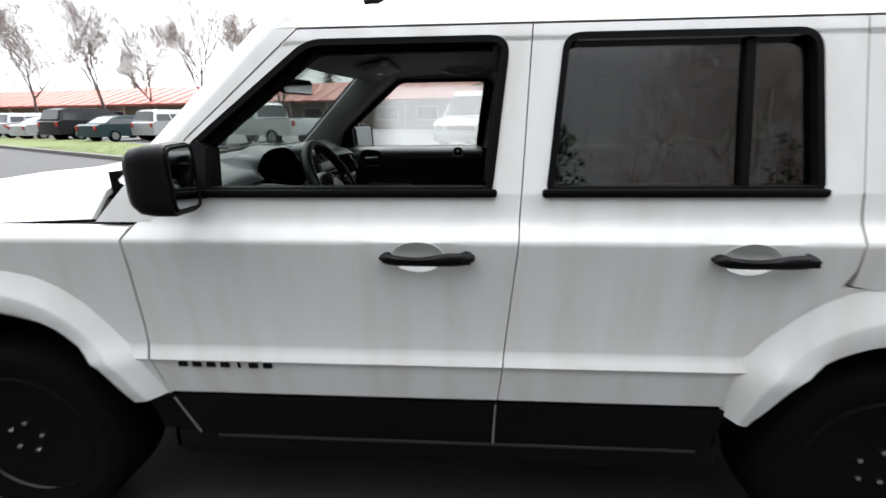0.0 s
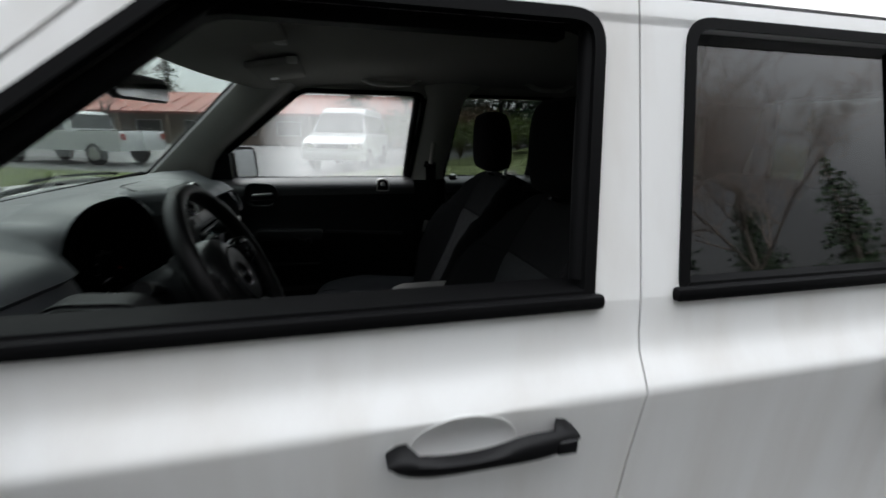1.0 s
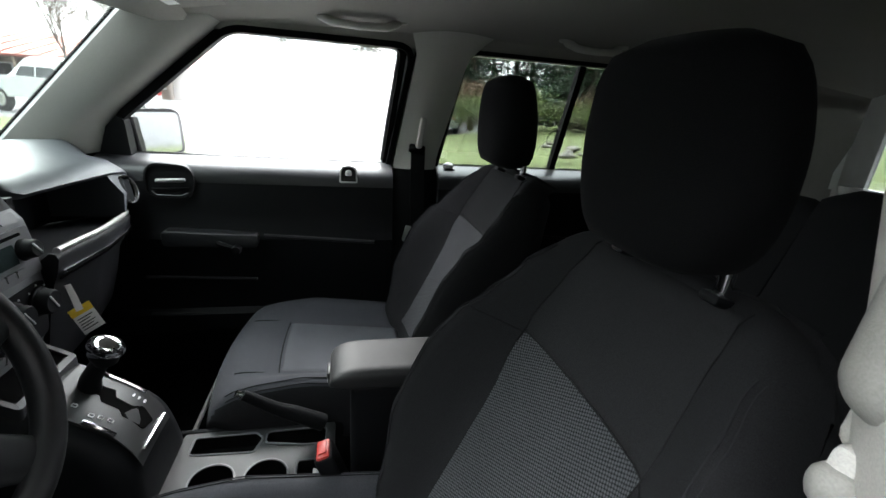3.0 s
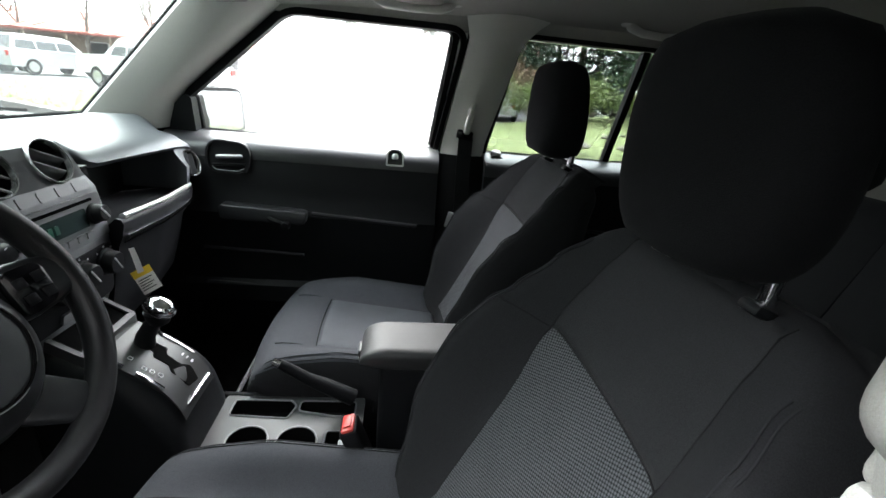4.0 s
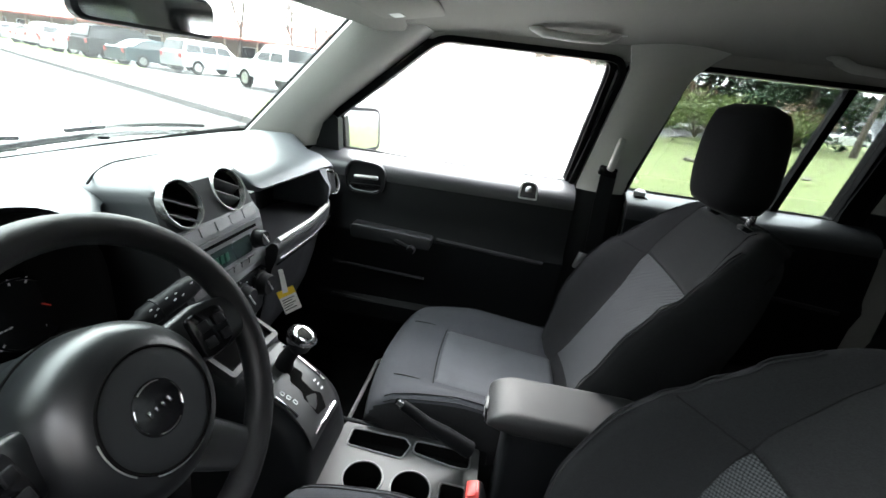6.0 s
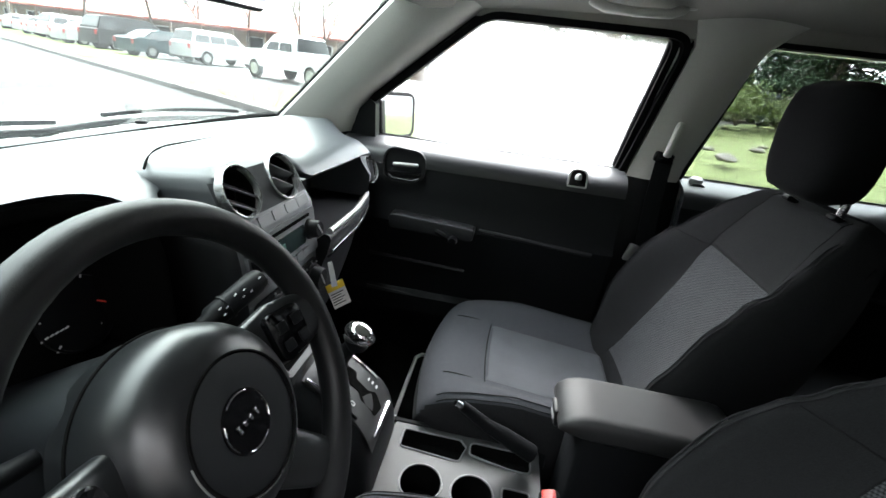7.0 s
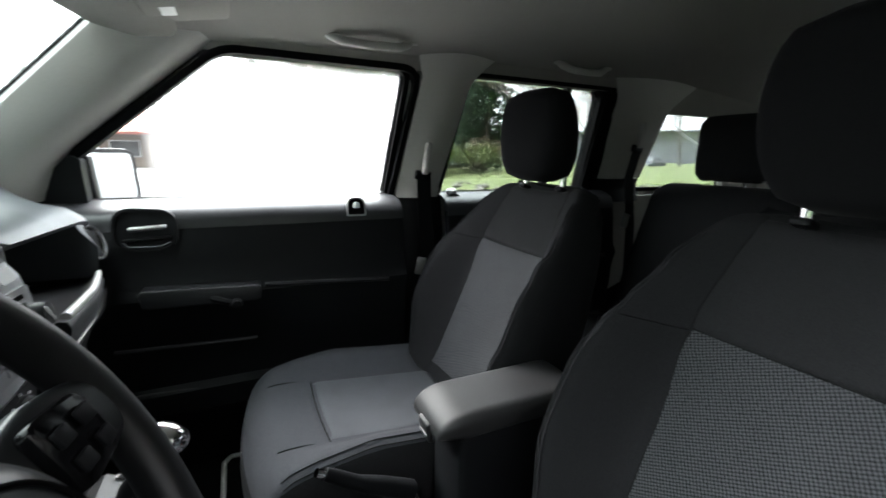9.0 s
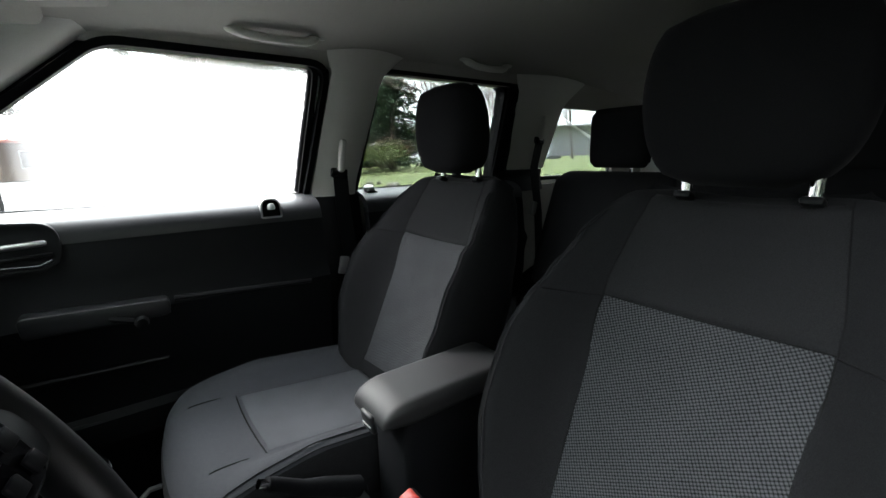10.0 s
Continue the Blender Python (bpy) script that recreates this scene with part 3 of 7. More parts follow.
    pl = strip(s, top_levels + [1.54, 1.557], lambda z: pillar_out(z), lambda z: pillar_out(z) + 0.5 * (win_front(z) - pillar_out(z)) - 0.003, 2)
    strip(s, [1.062] + top_levels[:2], lambda z: -1.16 + (z - 1.06) * 0.9, lambda z: -1.0 + (z - 1.06) * 0.5, 2, bm=pl)
    part("windscreen_pillar", pl, WHITE, body)
    q = strip(s, top_levels, lambda z: 0.846, lambda z: table([(1.118, 0.915), (1.53, 0.905)], z), 2)
    strip(s, top_levels, lambda z: table([(1.118, 1.72), (1.53, 1.575)], z), lambda z: 2.0 - (z - 1.12) * 0.35, 3, bm=q)
    strip(s, [1.51, 1.53, 1.553], lambda z: 0.846, lambda z: 1.86, 10, bm=q)
    part("rear_pillar", q, WHITE, body)
    # roof rail above the doors
    part("roof_side", strip(s, [1.559, 1.575, 1.59, 1.603, 1.615, 1.626], lambda z: -0.645 + (z - 1.559) * 1.3 + ((z - 1.559) / 0.067) ** 2 * 0.16, lambda z: 1.90 - (z - 1.559) * 0.8, 24), WHITE, body)
    # dark backing in the gaps
    part("gap_backing", strip(s, [0.40, 0.66, 1.0, 1.115], lambda z: -1.09, lambda z: -1.05, 1, 0.02, bulge=-0.032), GAP, body)
    part("gap_backing", strip(s, [0.40, 0.66, 1.0, 1.3, 1.55], lambda z: gap_x(z) - 0.03, lambda z: gap_x(z) + 0.03, 1, 0.01, bulge=-0.032), GAP, body)
    part("gap_backing", strip(s, [0.92, 1.0, 1.3, 1.55], lambda z: 0.82, lambda z: 0.87, 1, 0.01, bulge=-0.032), GAP, body)
    part("gap_backing", strip(s, [1.535, 1.55, 1.565, 1.58], lambda z: -0.56, lambda z: 1.88, 20, 0.01, bulge=-0.032), GAP, body)
    pl = strip(s, top_levels, lambda z: pillar_out(z) + 0.01, lambda z: win_front(z) + 0.01, 1, 0.01, bulge=-0.034)
    part("gap_backing", pl, GAP, body)
    # windows: black seals and panes
    for loop, dd, glass in ((FRONT_WIN, d1, FOGGED if s > 0 else None), (REAR_WIN, d2, TINT), (QUARTER_WIN, body, TINT)):
        part("window_seal", ring(loop, 0.017, at, -0.022 if s < 0 and loop is FRONT_WIN else -0.045, 0.004), SEAL, dd)
        if glass:
            sheet = part("window_pane", plate(shrunk(loop, 0.012), at, -0.026, -0.022), glass, dd, "fogged wet side glass" if glass is FOGGED else "dark tinted glass")
            sheet.visible_shadow = glass is not FOGGED
    if s < 0:
        edge = list(zip(shrunk(FRONT_WIN, -0.004), shrunk(FRONT_WIN, 0.034)))
        part("inner_door_frame", loft([[at(*a, -0.040), at(*b, -0.040), at(*b, -0.070), at(*a, -0.070)] for a, b in edge[19:] + edge[:2]]), SEAL, d1, "black inner door frame", 60)
    part("belt_seal", box((0.83, 0.020, 0.022), at(-0.47, 1.138, 0.004), bevel=0.008), SEAL, d1)
    part("belt_seal", box((0.70, 0.020, 0.022), at(0.41, 1.138, 0.004), bevel=0.008), SEAL, d2)
    part("window_divider", strip(s, steps(1.12, 1.525, 6), lambda z: 0.552 + (z - 1.12) * 0.03, lambda z: 0.574 + (z - 1.12) * 0.03, 1, 0.03, bulge=-0.006), SEAL, d2)
    part("frame_rubber", tube([at(-0.074, 1.16, -0.020), at(-0.060, 1.30, -0.020), at(-0.045, 1.42, -0.020), at(-0.036, 1.505, -0.020)], 0.017, 10), SEAL, d1)
    door_handle(s, -0.236, d1)
    door_handle(s, 0.608, d2)
    door_mirror(s, d1)
    wheel(AXLE_F, s, body)
    wheel(AXLE_R, s, body)
    # model badge as plain bars
    for k in range(7):
        part("badge_bar", box((0.028 if k != 4 else 0.010, 0.004, 0.024), at(-0.972 + 0.043 * k, 0.640, 0.002), bevel=0.002), CLAD, d1)
    # roof rail
    rail = [(-0.42, 1.628), (-0.36, 1.655), (-0.25, 1.668), (0.6, 1.672), (1.45, 1.662), (1.58, 1.648), (1.64, 1.622)]
    part("roof_rail", tube([(x, YC + s * 0.60, z) for x, z in rail], 0.014, 10), CLAD, body, "black roof rail")
    for x in (0.05, 0.95):
        part("roof_rail_foot", box((0.09, 0.03, 0.05), (x, YC + s * 0.60, 1.645), bevel=0.012), CLAD, body)

# roof, glass and the two ends
grid = []
for x in steps(-0.70, 1.92, 24):
    crown = table([(-0.70, 1.586), (-0.6, 1.603), (-0.45, 1.621), (-0.25, 1.636), (0.2, 1.648), (1.0, 1.646), (1.7, 1.622), (1.92, 1.585)], x)
    wide = table([(-0.70, 0.590), (-0.5, 0.617), (-0.3, 0.625)], x)
    grid.append([(x, YC + u * wide, crown - 0.02 * u ** 4) for u in steps(-1, 1, 14)])
part("roof", slab(grid, (0, 0, -0.022)), WHITE, body, "white painted steel roof")


def screen_point(u, v, h=0.0):
    """Windscreen: u across from -1 to 1, v from its foot to its head."""
    bow = 0.13 * (1 - u * u)
    x, z = -1.17 + v * 0.455 - bow * (1 - 0.55 * v), 1.150 + v * 0.432
    w = 0.692 - 0.094 * v
    return Vector((x - 0.68 * h, YC + u * w, z + 0.74 * h))


for s in (-1, 1):
    face = []
    for v in steps(0.0, 0.97, 14):
        g = screen_point(s, v)
        o = side_place(s)(max(pillar_out(g.z), -1.10) + 0.004, g.z, -0.001)
        mid = g.lerp(o, 0.5) + Vector((-0.012, s * 0.012, 0.010))
        face.append([g + Vector((-0.004, -s * 0.004, 0.006)), g.lerp(mid, 0.5) + Vector((-0.006, s * 0.004, 0.008)), mid, o.lerp(mid, 0.4) + Vector((-0.004, s * 0.004, 0.004)), o])
    face.append([Vector((-0.668, YC + s * 0.585, 1.592)), Vector((-0.662, YC + s * 0.615, 1.591)), Vector((-0.655, YC + s * 0.640, 1.585)), Vector((-0.648, YC + s * 0.660, 1.580)), side_place(s)(-0.640, 1.561, 0)])
    part("pillar_face", slab(face, (0.02, -s * 0.01, -0.012)), WHITE, body, smooth=70)
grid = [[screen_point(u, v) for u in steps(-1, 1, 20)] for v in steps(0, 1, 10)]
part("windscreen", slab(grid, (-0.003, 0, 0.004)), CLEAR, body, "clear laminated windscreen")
edge = [screen_point(u, 0, 0.002) for u in steps(-1, 1, 20)] + [screen_point(1, v, 0.002) for v in steps(0, 1, 10)][1:] + [screen_point(u, 1, 0.002) for u in steps(1, -1, 20)][1:] + [screen_point(-1, v, 0.002) for v in steps(1, 0, 10)][1:-1]
part("windscreen_seal", tube(edge, 0.008, 6, True), SEAL, body)
grid = []
for x in steps(-2.27, -1.20, 16):
    z0 = table([(-2.27, 0.99), (-2.18, 1.065), (-1.9, 1.115), (-1.5, 1.150), (-1.20, 1.170)], x)
    wd = table([(-2.27, 0.66), (-2.1, 0.75), (-1.2, 0.80)], x)
    row = []
    for u in steps(-1, 1, 24):
        a = abs(u)
        z = z0 - 0.018 * a * a - (0 if a < 0.88 else (a - 0.88) * 0.75) + (0.012 if 0.3 < a < 0.82 else 0)
        row.append((x, YC + u * wd, z))
    grid.append(row)
hood = part("hood", slab(grid, (0, 0, -0.02)), WHITE, body, "white bonnet")
for y in (-0.33, 0.33):
    part("washer_jet", box((0.035, 0.02, 0.012), (-1.30, YC + y, 1.178), bevel=0.004), CLAD, hood)
for s in (-1, 1):
    part("shut_line", tube([(x, YC + s * (table([(-2.2, 0.70), (-2.1, 0.752), (-1.2, 0.802)], x) + 0.005), table([(-2.2, 0.95), (-1.9, 1.022), (-1.16, 1.060)], x)) for x in steps(-2.2, -1.1, 10)], 0.005, 6), GAP, body)
part("scuttle", slab([[(x, YC + u * 0.70, 1.150 - 0.03 * u * u) for u in steps(-1, 1, 10)] for x in (-1.33, -1.25, -1.14)], (0, 0, -0.02)), CLAD, body)
for y0, y1 in ((-0.42, 0.10), (0.06, 0.58)):
    arm = [screen_point((y0 + (y1 - y0) * (t + 1) / 2) / 0.72, 0.034 + 0.030 * (1 - t * t), 0.012) for t in steps(-1, 1, 24)]
    w = part("wiper", tube(arm, 0.008, 6), CLAD, body, "black windscreen wiper")
    part("wiper_blade", tube([p + Vector((0.012, 0, 0.020)) for p in arm[6:]], 0.006, 4), SEAL, w)
# front: bumper, grille with seven slots, round lamps
front = [[(x, YC + u * 0.80 * k, z) for u in steps(-1, 1, 12)] for x, z, k in ((-2.20, 0.32, 0.95), (-2.34, 0.36, 0.97), (-2.37, 0.48, 1.0), (-2.36, 0.62, 1.0), (-2.27, 0.64, 0.98), (-2.26, 0.98, 0.95))]
part("front_bumper", slab(front, (0.06, 0, 0)), WHITE, body)
for k in range(7):
    part("grille_slot", box((0.02, 0.045, 0.22), (-2.268, YC + (k - 3) * 0.085, 0.82), bevel=0.008), GAP, body)
for s in (-1, 1):
    part("headlamp", lathe([(0.085, 0.0), (0.085, 0.02), (0.07, 0.03), (0.0005, 0.035)], Matrix.Translation((-2.262, YC + s * 0.46, 0.83)) @ Matrix.Rotation(radians(-90), 4, "Y"), 28), CHROME, body)
    part("tail_lamp", box((0.03, 0.10, 0.30), (2.055, YC + s * 0.68, 0.95), bevel=0.012), RED, body)
rear = [[(x, YC + u * k, z) for u in steps(-1, 1, 12)] for x, z, k in ((1.98, 0.36, 0.74), (2.07, 0.42, 0.78), (2.09, 0.60, 0.79), (2.05, 0.64, 0.78), (2.04, 1.10, 0.76), (2.0, 1.14, 0.74))]
part("tailgate", slab(rear, (-0.05, 0, 0)), WHITE, body)
rg = [[Vector((2.0 - v * 0.15, YC + u * (0.68 - 0.10 * v), 1.14 + v * 0.40)) for u in steps(-1, 1, 6)] for v in steps(0, 1, 4)]
part("rear_window", slab(rg, (0.004, 0, 0.002)), TINT, body, "dark tinted rear glass")
for s in (-1, 1):
    part("tailgate_frame", slab([[side_place(s)(1.995 - (z - 1.12) * 0.35, z), Vector((2.012 - (z - 1.14) * 0.375, YC + s * (0.66 - 0.1 * (z - 1.14) / 0.4), z))] for z in steps(1.12, 1.57, 6)], (-0.03, 0, 0)), WHITE, body)
part("rear_header", slab([[(x, YC + u * 0.62, z) for u in steps(-1, 1, 6)] for x, z in ((1.84, 1.545), (1.90, 1.585))], (-0.05, 0, -0.02)), WHITE, body)
part("underbody", box((4.0, 1.2, 0.06), (-0.15, YC, 0.30), bevel=0.02), GAP, body)

# ---- inside: headliner, pillars and doors ----
head_grid = []
for x in steps(-0.66, 1.86, 20):
    z0 = table([(-0.66, 1.558), (-0.5, 1.585), (0.2, 1.602), (1.2, 1.60), (1.86, 1.55)], x)
    head_grid.append([(x, YC + u * 0.665, z0 - 0.055 * abs(u) ** 5) for u in steps(-1, 1, 24)])
liner = link("ceiling", slab(head_grid, (0, 0, 0.012)), LINER)
tagged(liner, "pale grey cloth headliner under the car roof", "ceiling", kind="structure")
rows = []
for u in steps(-0.97, 0.97, 20):
    g, h = screen_point(u, 0.90, -0.016), screen_point(u, 1.03, -0.012)
    y = YC + u * 0.60
    rows.append([g, h, Vector((-0.655, y, 1.585 - 0.05 * abs(u) ** 5)), Vector((-0.600, y, 1.572 - 0.05 * abs(u) ** 5)), Vector((-0.610, y, 1.560 - 0.05 * abs(u) ** 5)), Vector((-0.680, y, 1.548 - 0.045 * abs(u) ** 5))])
tagged(link("trim_windscreen_header", loft(rows), LINER, smooth=60), "pale cloth header above the windscreen", "trim", kind="structure")
floor_grid = [[(x, y, 0.40) for y in steps(-0.76, 0.72, 8)] for x in steps(-1.15, 1.9, 10)]
tagged(link("floor", slab(floor_grid, (0, 0, -0.05)), CARPET), "black carpeted car floor", "floor", kind="structure")
tagged(link("wall_front", box((0.04, 1.46, 0.85), (-1.16, YC, 0.76)), CARPET), "black carpeted bulkhead under the dashboard", "bulkhead", kind="structure")


def inner(z):
    """Half the inner width of the cabin at a height."""
    return table([(0.4, 0.70), (0.9, 0.715), (1.12, 0.745), (1.16, 0.757), (1.51, 0.655), (1.56, 0.635)], z)


def in_place(s):
    return lambda x, z, h=0.0: Vector((x, YC + s * (inner(z) - h), z))


def in_strip(s, zs, left, right, nx, thick=0.025, lift=0.0, bm=None, roll=0.0):
    at = in_place(s)
    grid = []
    for z in zs:
        a, b = left(z), right(z)
        grid.append([at(a + (b - a) * i / nx, z, lift + roll * math.sin(math.pi * i / nx)) for i in range(nx + 1)])
    return slab(grid, (0, s * thick, 0), bm)


def win_edge_front(z):
    """Front edge of the inner opening of the front window."""
    return table([(1.16, -0.855), (1.46, -0.590), (1.50, -0.545), (1.515, -0.50)], z)


for s in (-1, 1):
    at = in_place(s)
    zs = steps(1.165, 1.535, 14)
    # windscreen pillar trim: from the glass edge round to the door seal
    loops = []
    for v in steps(0.02, 1.0, 14):
        g = screen_point(s, v)
        z = g.z
        d = at(table([(1.15, -0.905), (1.262, -0.872), (1.527, -0.542), (1.58, -0.48)], z), z, 0.0)
        a = Vector((g.x + 0.004, g.y - s * 0.014, z - 0.012))
        m1 = a.lerp(d, 0.33) + Vector((0.035, -s * 0.018, -0.012))
        m2 = a.lerp(d, 0.7) + Vector((0.025, -s * 0.016, -0.006))
        back = (a + d) / 2 + Vector((-0.03, s * 0.05, 0.02))
        loops.append([a, m1, m2, d, d + Vector((0, s * 0.03, 0)), back])
    tagged(link("trim_windscreen_pillar", loft(loops), TRIM, smooth=60), "pale grey plastic windscreen pillar trim", "trim", kind="structure")
    # black corner behind the door mirror
    corner = rounded([(-0.97, 1.12), (-0.838, 1.12), (-0.838, 1.252), (-0.856, 1.264), (-0.955, 1.17)], 0.01, 3)
    tagged(link("trim_mirror_corner", plate(corner, at, -0.03, 0.012), PLASTIC), "black plastic corner behind the door mirror", "trim", kind="structure")
    kick = in_strip(s, [0.40, 0.7, 1.0, 1.07], lambda z: -1.14, lambda z: -0.90, 4, 0.03, 0.0)
    tagged(link("trim_kick_panel", kick, PLASTIC, smooth=60), "black plastic footwell side panel", "trim", kind="structure")
    # middle and rear pillars
    b_trim = in_strip(s, steps(1.14 if s > 0 else 0.80, 1.57, 12), lambda z: table([(1.14, -0.050), (1.50, 0.005), (1.57, -0.02)] if s > 0 else [(0.80, -0.055), (1.00, -0.050), (1.25, -0.043), (1.34, -0.034), (1.42, -0.028), (1.50, -0.021), (1.57, -0.020)], z), lambda z: table([(1.14, 0.098), (1.49, 0.165), (1.53, 0.20), (1.57, 0.25)], z), 10, 0.05 if s > 0 else 0.016, 0.006 if s > 0 else 0.017, roll=0.022 if s > 0 else 0.086)
    tagged(link("trim_middle_pillar", b_trim, TRIM, smooth=60), "pale grey plastic middle pillar trim", "trim", kind="structure")
    lower = in_strip(s, steps(0.42, 1.14 if s > 0 else 0.80, 6), lambda z: -0.06, lambda z: 0.11, 4, 0.05, 0.004, roll=0.02)
    tagged(link("trim_middle_pillar_foot", lower, PLASTIC, smooth=60), "black plastic foot of the middle pillar", "trim", kind="structure")
    c_trim = in_strip(s, steps(1.195, 1.57, 12), lambda z: table([(1.12, 0.80), (1.50, 0.785), (1.57, 0.74)], z), lambda z: table([(1.12, 1.03), (1.46, 1.075), (1.57, 1.2)], z), 6, 0.05, 0.006, roll=0.02)
    tagged(link("trim_rear_pillar", c_trim, TRIM, smooth=60), "pale grey plastic rear pillar trim", "trim", kind="structure")
    c_foot = in_strip(s, steps(1.10, 1.192, 4), lambda z: 0.80, lambda z: 1.035, 6, 0.05, 0.006, roll=0.02)
    tagged(link("trim_rear_pillar_foot", c_foot, PLASTIC, smooth=60), "black plastic foot of the rear pillar", "trim", kind="structure")
    rear_rail = in_strip(s, [1.455, 1.5, 1.57], lambda z: 1.02, lambda z: 1.84, 8, 0.04, 0.004)
    in_strip(s, steps(1.12, 1.57, 6), lambda z: 1.62 - (z - 1.12) * 0.3, lambda z: 1.9, 4, 0.04, 0.004, bm=rear_rail)
    in_strip(s, [0.42, 0.8, 1.12], lambda z: 0.86, lambda z: 1.92, 6, 0.04, 0.004, bm=rear_rail)
    tagged(link("trim_luggage_side", rear_rail, LINER, smooth=60), "grey plastic lining beside the luggage space", "trim", kind="structure")
    rail = in_strip(s, [1.513, 1.53, 1.55, 1.575], lambda z: -0.56, lambda z: 0.80, 20, 0.03, 0.0)
    tagged(link("trim_roof_edge", rail, LINER, smooth=60), "pale cloth roof edge above the doors", "trim", kind="structure")
    # door seals round the openings
    for nm, loop in (("front", rounded([(-0.860, 1.132), (-0.058, 1.132), (0.008, 1.527), (-0.527, 1.527), (-0.860, 1.262)], [0.02, 0.02, 0.06, 0.13, 0.02], 6)), ("rear", rounded([(0.095, 1.13), (0.80, 1.13), (0.80, 1.525), (0.160, 1.525)], [0.02, 0.02, 0.08, 0.05], 6))):
        wide = 0.017 if nm == "front" else 0.012
        tagged(link("trim_window_seal_" + nm, ring(loop, wide, at, -0.03, 0.004), SEAL), "black rubber door seal", "trim", kind="structure")
    back_seal = in_strip(s, steps(1.13, 1.525, 8), lambda z: 0.735, lambda z: 0.812, 3, 0.05, 0.0)
    tagged(link("trim_rear_door_edge", back_seal, SEAL), "black rear edge of the rear door frame", "trim", kind="structure")


def door_panel(s, x0, x1, front):
    """A black moulded door lining with sill, armrest ledge, pull cup, lock knob and window crank."""
    d = thing("door_panel", "black hard plastic door lining with armrest ledge", "door panel", "door linings", at=(0, YC + s * inner(0.9), 0.6))
    d_off = Vector(d.location)
    at = in_place(s)

    def put(x, z, h=0.0):
        return at(x, z, h) - d_off
    prof = [(0.42, 0.02), (0.55, 0.04), (0.60, 0.075), (0.66, 0.08), (0.675, 0.06), (0.76, 0.06), (0.775, 0.066), (0.86, 0.072), (0.915, 0.09), (0.93, 0.086), (0.945, 0.078), (1.0, 0.078), (1.06, 0.080), (1.10, 0.075), (1.122, 0.060), (1.140, 0.042), (1.150, 0.02), (1.155, -0.02)]
    grid = [[put(x, z, h) for x in steps(x0, x1, 12)] for z, h in prof if z <= 1.101]
    drop = 0.0 if s > 0 else 0.028
    sill = [(1.085, 0.0795), (1.097, 0.0800), (1.108, 0.0790), (1.119, 0.0755), (1.128, 0.0695), (1.135, 0.061), (1.141, 0.048), (1.147, 0.028), (1.153, -0.02)]
    # passenger sill in a paler plastic, with the window's light put into its colour
    part("sill", slab([[put(x, z - drop * (z > 1.1), h) for x in steps(x0, x1, 12)] for z, h in sill], (0, s * 0.03, 0)), LITSILL if s > 0 else PLASTIC, d, "dark grey rounded door sill", smooth=60)
    part("panel", slab(grid, (0, s * 0.03, 0)), PLASTIC, d, smooth=30)
    ledge = rounded([(-0.735, 0.905), (-0.475, 0.90), (-0.470, 0.938), (-0.740, 0.950)] if front else [(x0 + 0.10, 0.905), (x0 + 0.36, 0.90), (x0 + 0.37, 0.938), (x0 + 0.09, 0.950)], 0.012, 3)
    part("armrest", plate(ledge, put, 0.07, 0.125, bevel=0.006), GLOVE, d)
    part("armrest_ridge", tube([put(-0.46 if front else x0 + 0.38, 0.928, 0.088), put(x1 - 0.06, 0.908, 0.088)], 0.007, 8), GLOVE, d)
    for z in (0.79, 0.665):
        part("pocket_ridge", tube([put(x0 + 0.12, z, 0.072), put(x0 + 0.44, z - 0.012, 0.072)], 0.006, 8), GLOVE, d)
    if front:
        bez = rounded([(-0.784, 1.036), (-0.650, 1.036), (-0.650, 1.134), (-0.784, 1.143)], 0.044, 7)
        b = part("handle_bezel", ring(bez, 0.006, put, 0.05, 0.091), CLAD, d)
        part("handle_cup", plate(shrunk(bez, 0.004), put, 0.04, 0.081), PLASTIC, b)
        part("handle_lip", tube([put(-0.764, 1.060, 0.0895), put(-0.752, 1.049, 0.0905), put(-0.690, 1.0465, 0.0905), put(-0.668, 1.056, 0.0895)], 0.0016, 6), GREYPL, b)
        part("handle_divider", box((0.10, 0.012, 0.006), put(-0.715, 1.066, 0.086), (0, -3, 0), 0.002), CLAD, b)
        part("release_lever", box((0.082, 0.012, 0.013), put(-0.712, 1.092, 0.092), (0, -3, 0), 0.006, 3), SATIN, b, "silver inner door release")
        if s < 0:
            return d
        dome = rounded([(-0.228, 1.098), (-0.170, 1.098), (-0.172, 1.152), (-0.226, 1.152)], [0.006, 0.006, 0.026, 0.026], 5)
        frame_ = part("lock_frame", ring(dome, 0.0045, put, 0.04, 0.0835), SATIN, d, "silver edged lock recess")
        part("lock_cup", plate(shrunk(dome, 0.003), put, 0.03, 0.0812), GLOSSBLACK, frame_)
        part("lock_knob", lathe([(0.010, 0), (0.010, 0.010), (0.006, 0.016), (0.0005, 0.017)], Matrix.Translation(put(-0.199, 1.122, 0.083)), 16), SATIN, frame_)
        crank = part("window_crank", tube([put(-0.60, 0.918, 0.105), put(-0.58, 0.914, 0.122), put(-0.535, 0.898, 0.122)], [0.013, 0.010, 0.009], 8), CLAD, d)
        part("crank_knob", lathe([(0.013, 0), (0.015, 0.01), (0.012, 0.028), (0.0005, 0.03)], Matrix.Translation(put(-0.533, 0.897, 0.115)) @ Matrix.Rotation(radians(90 * s), 4, "X"), 16), CLAD, crank)
    else:
        knob = part("lock_knob", lathe([(0.018, 0), (0.018, 0.012), (0.012, 0.018), (0.0005, 0.02)], Matrix.Translation(put(0.145, 1.148, 0.02)), 20), SATIN, d)
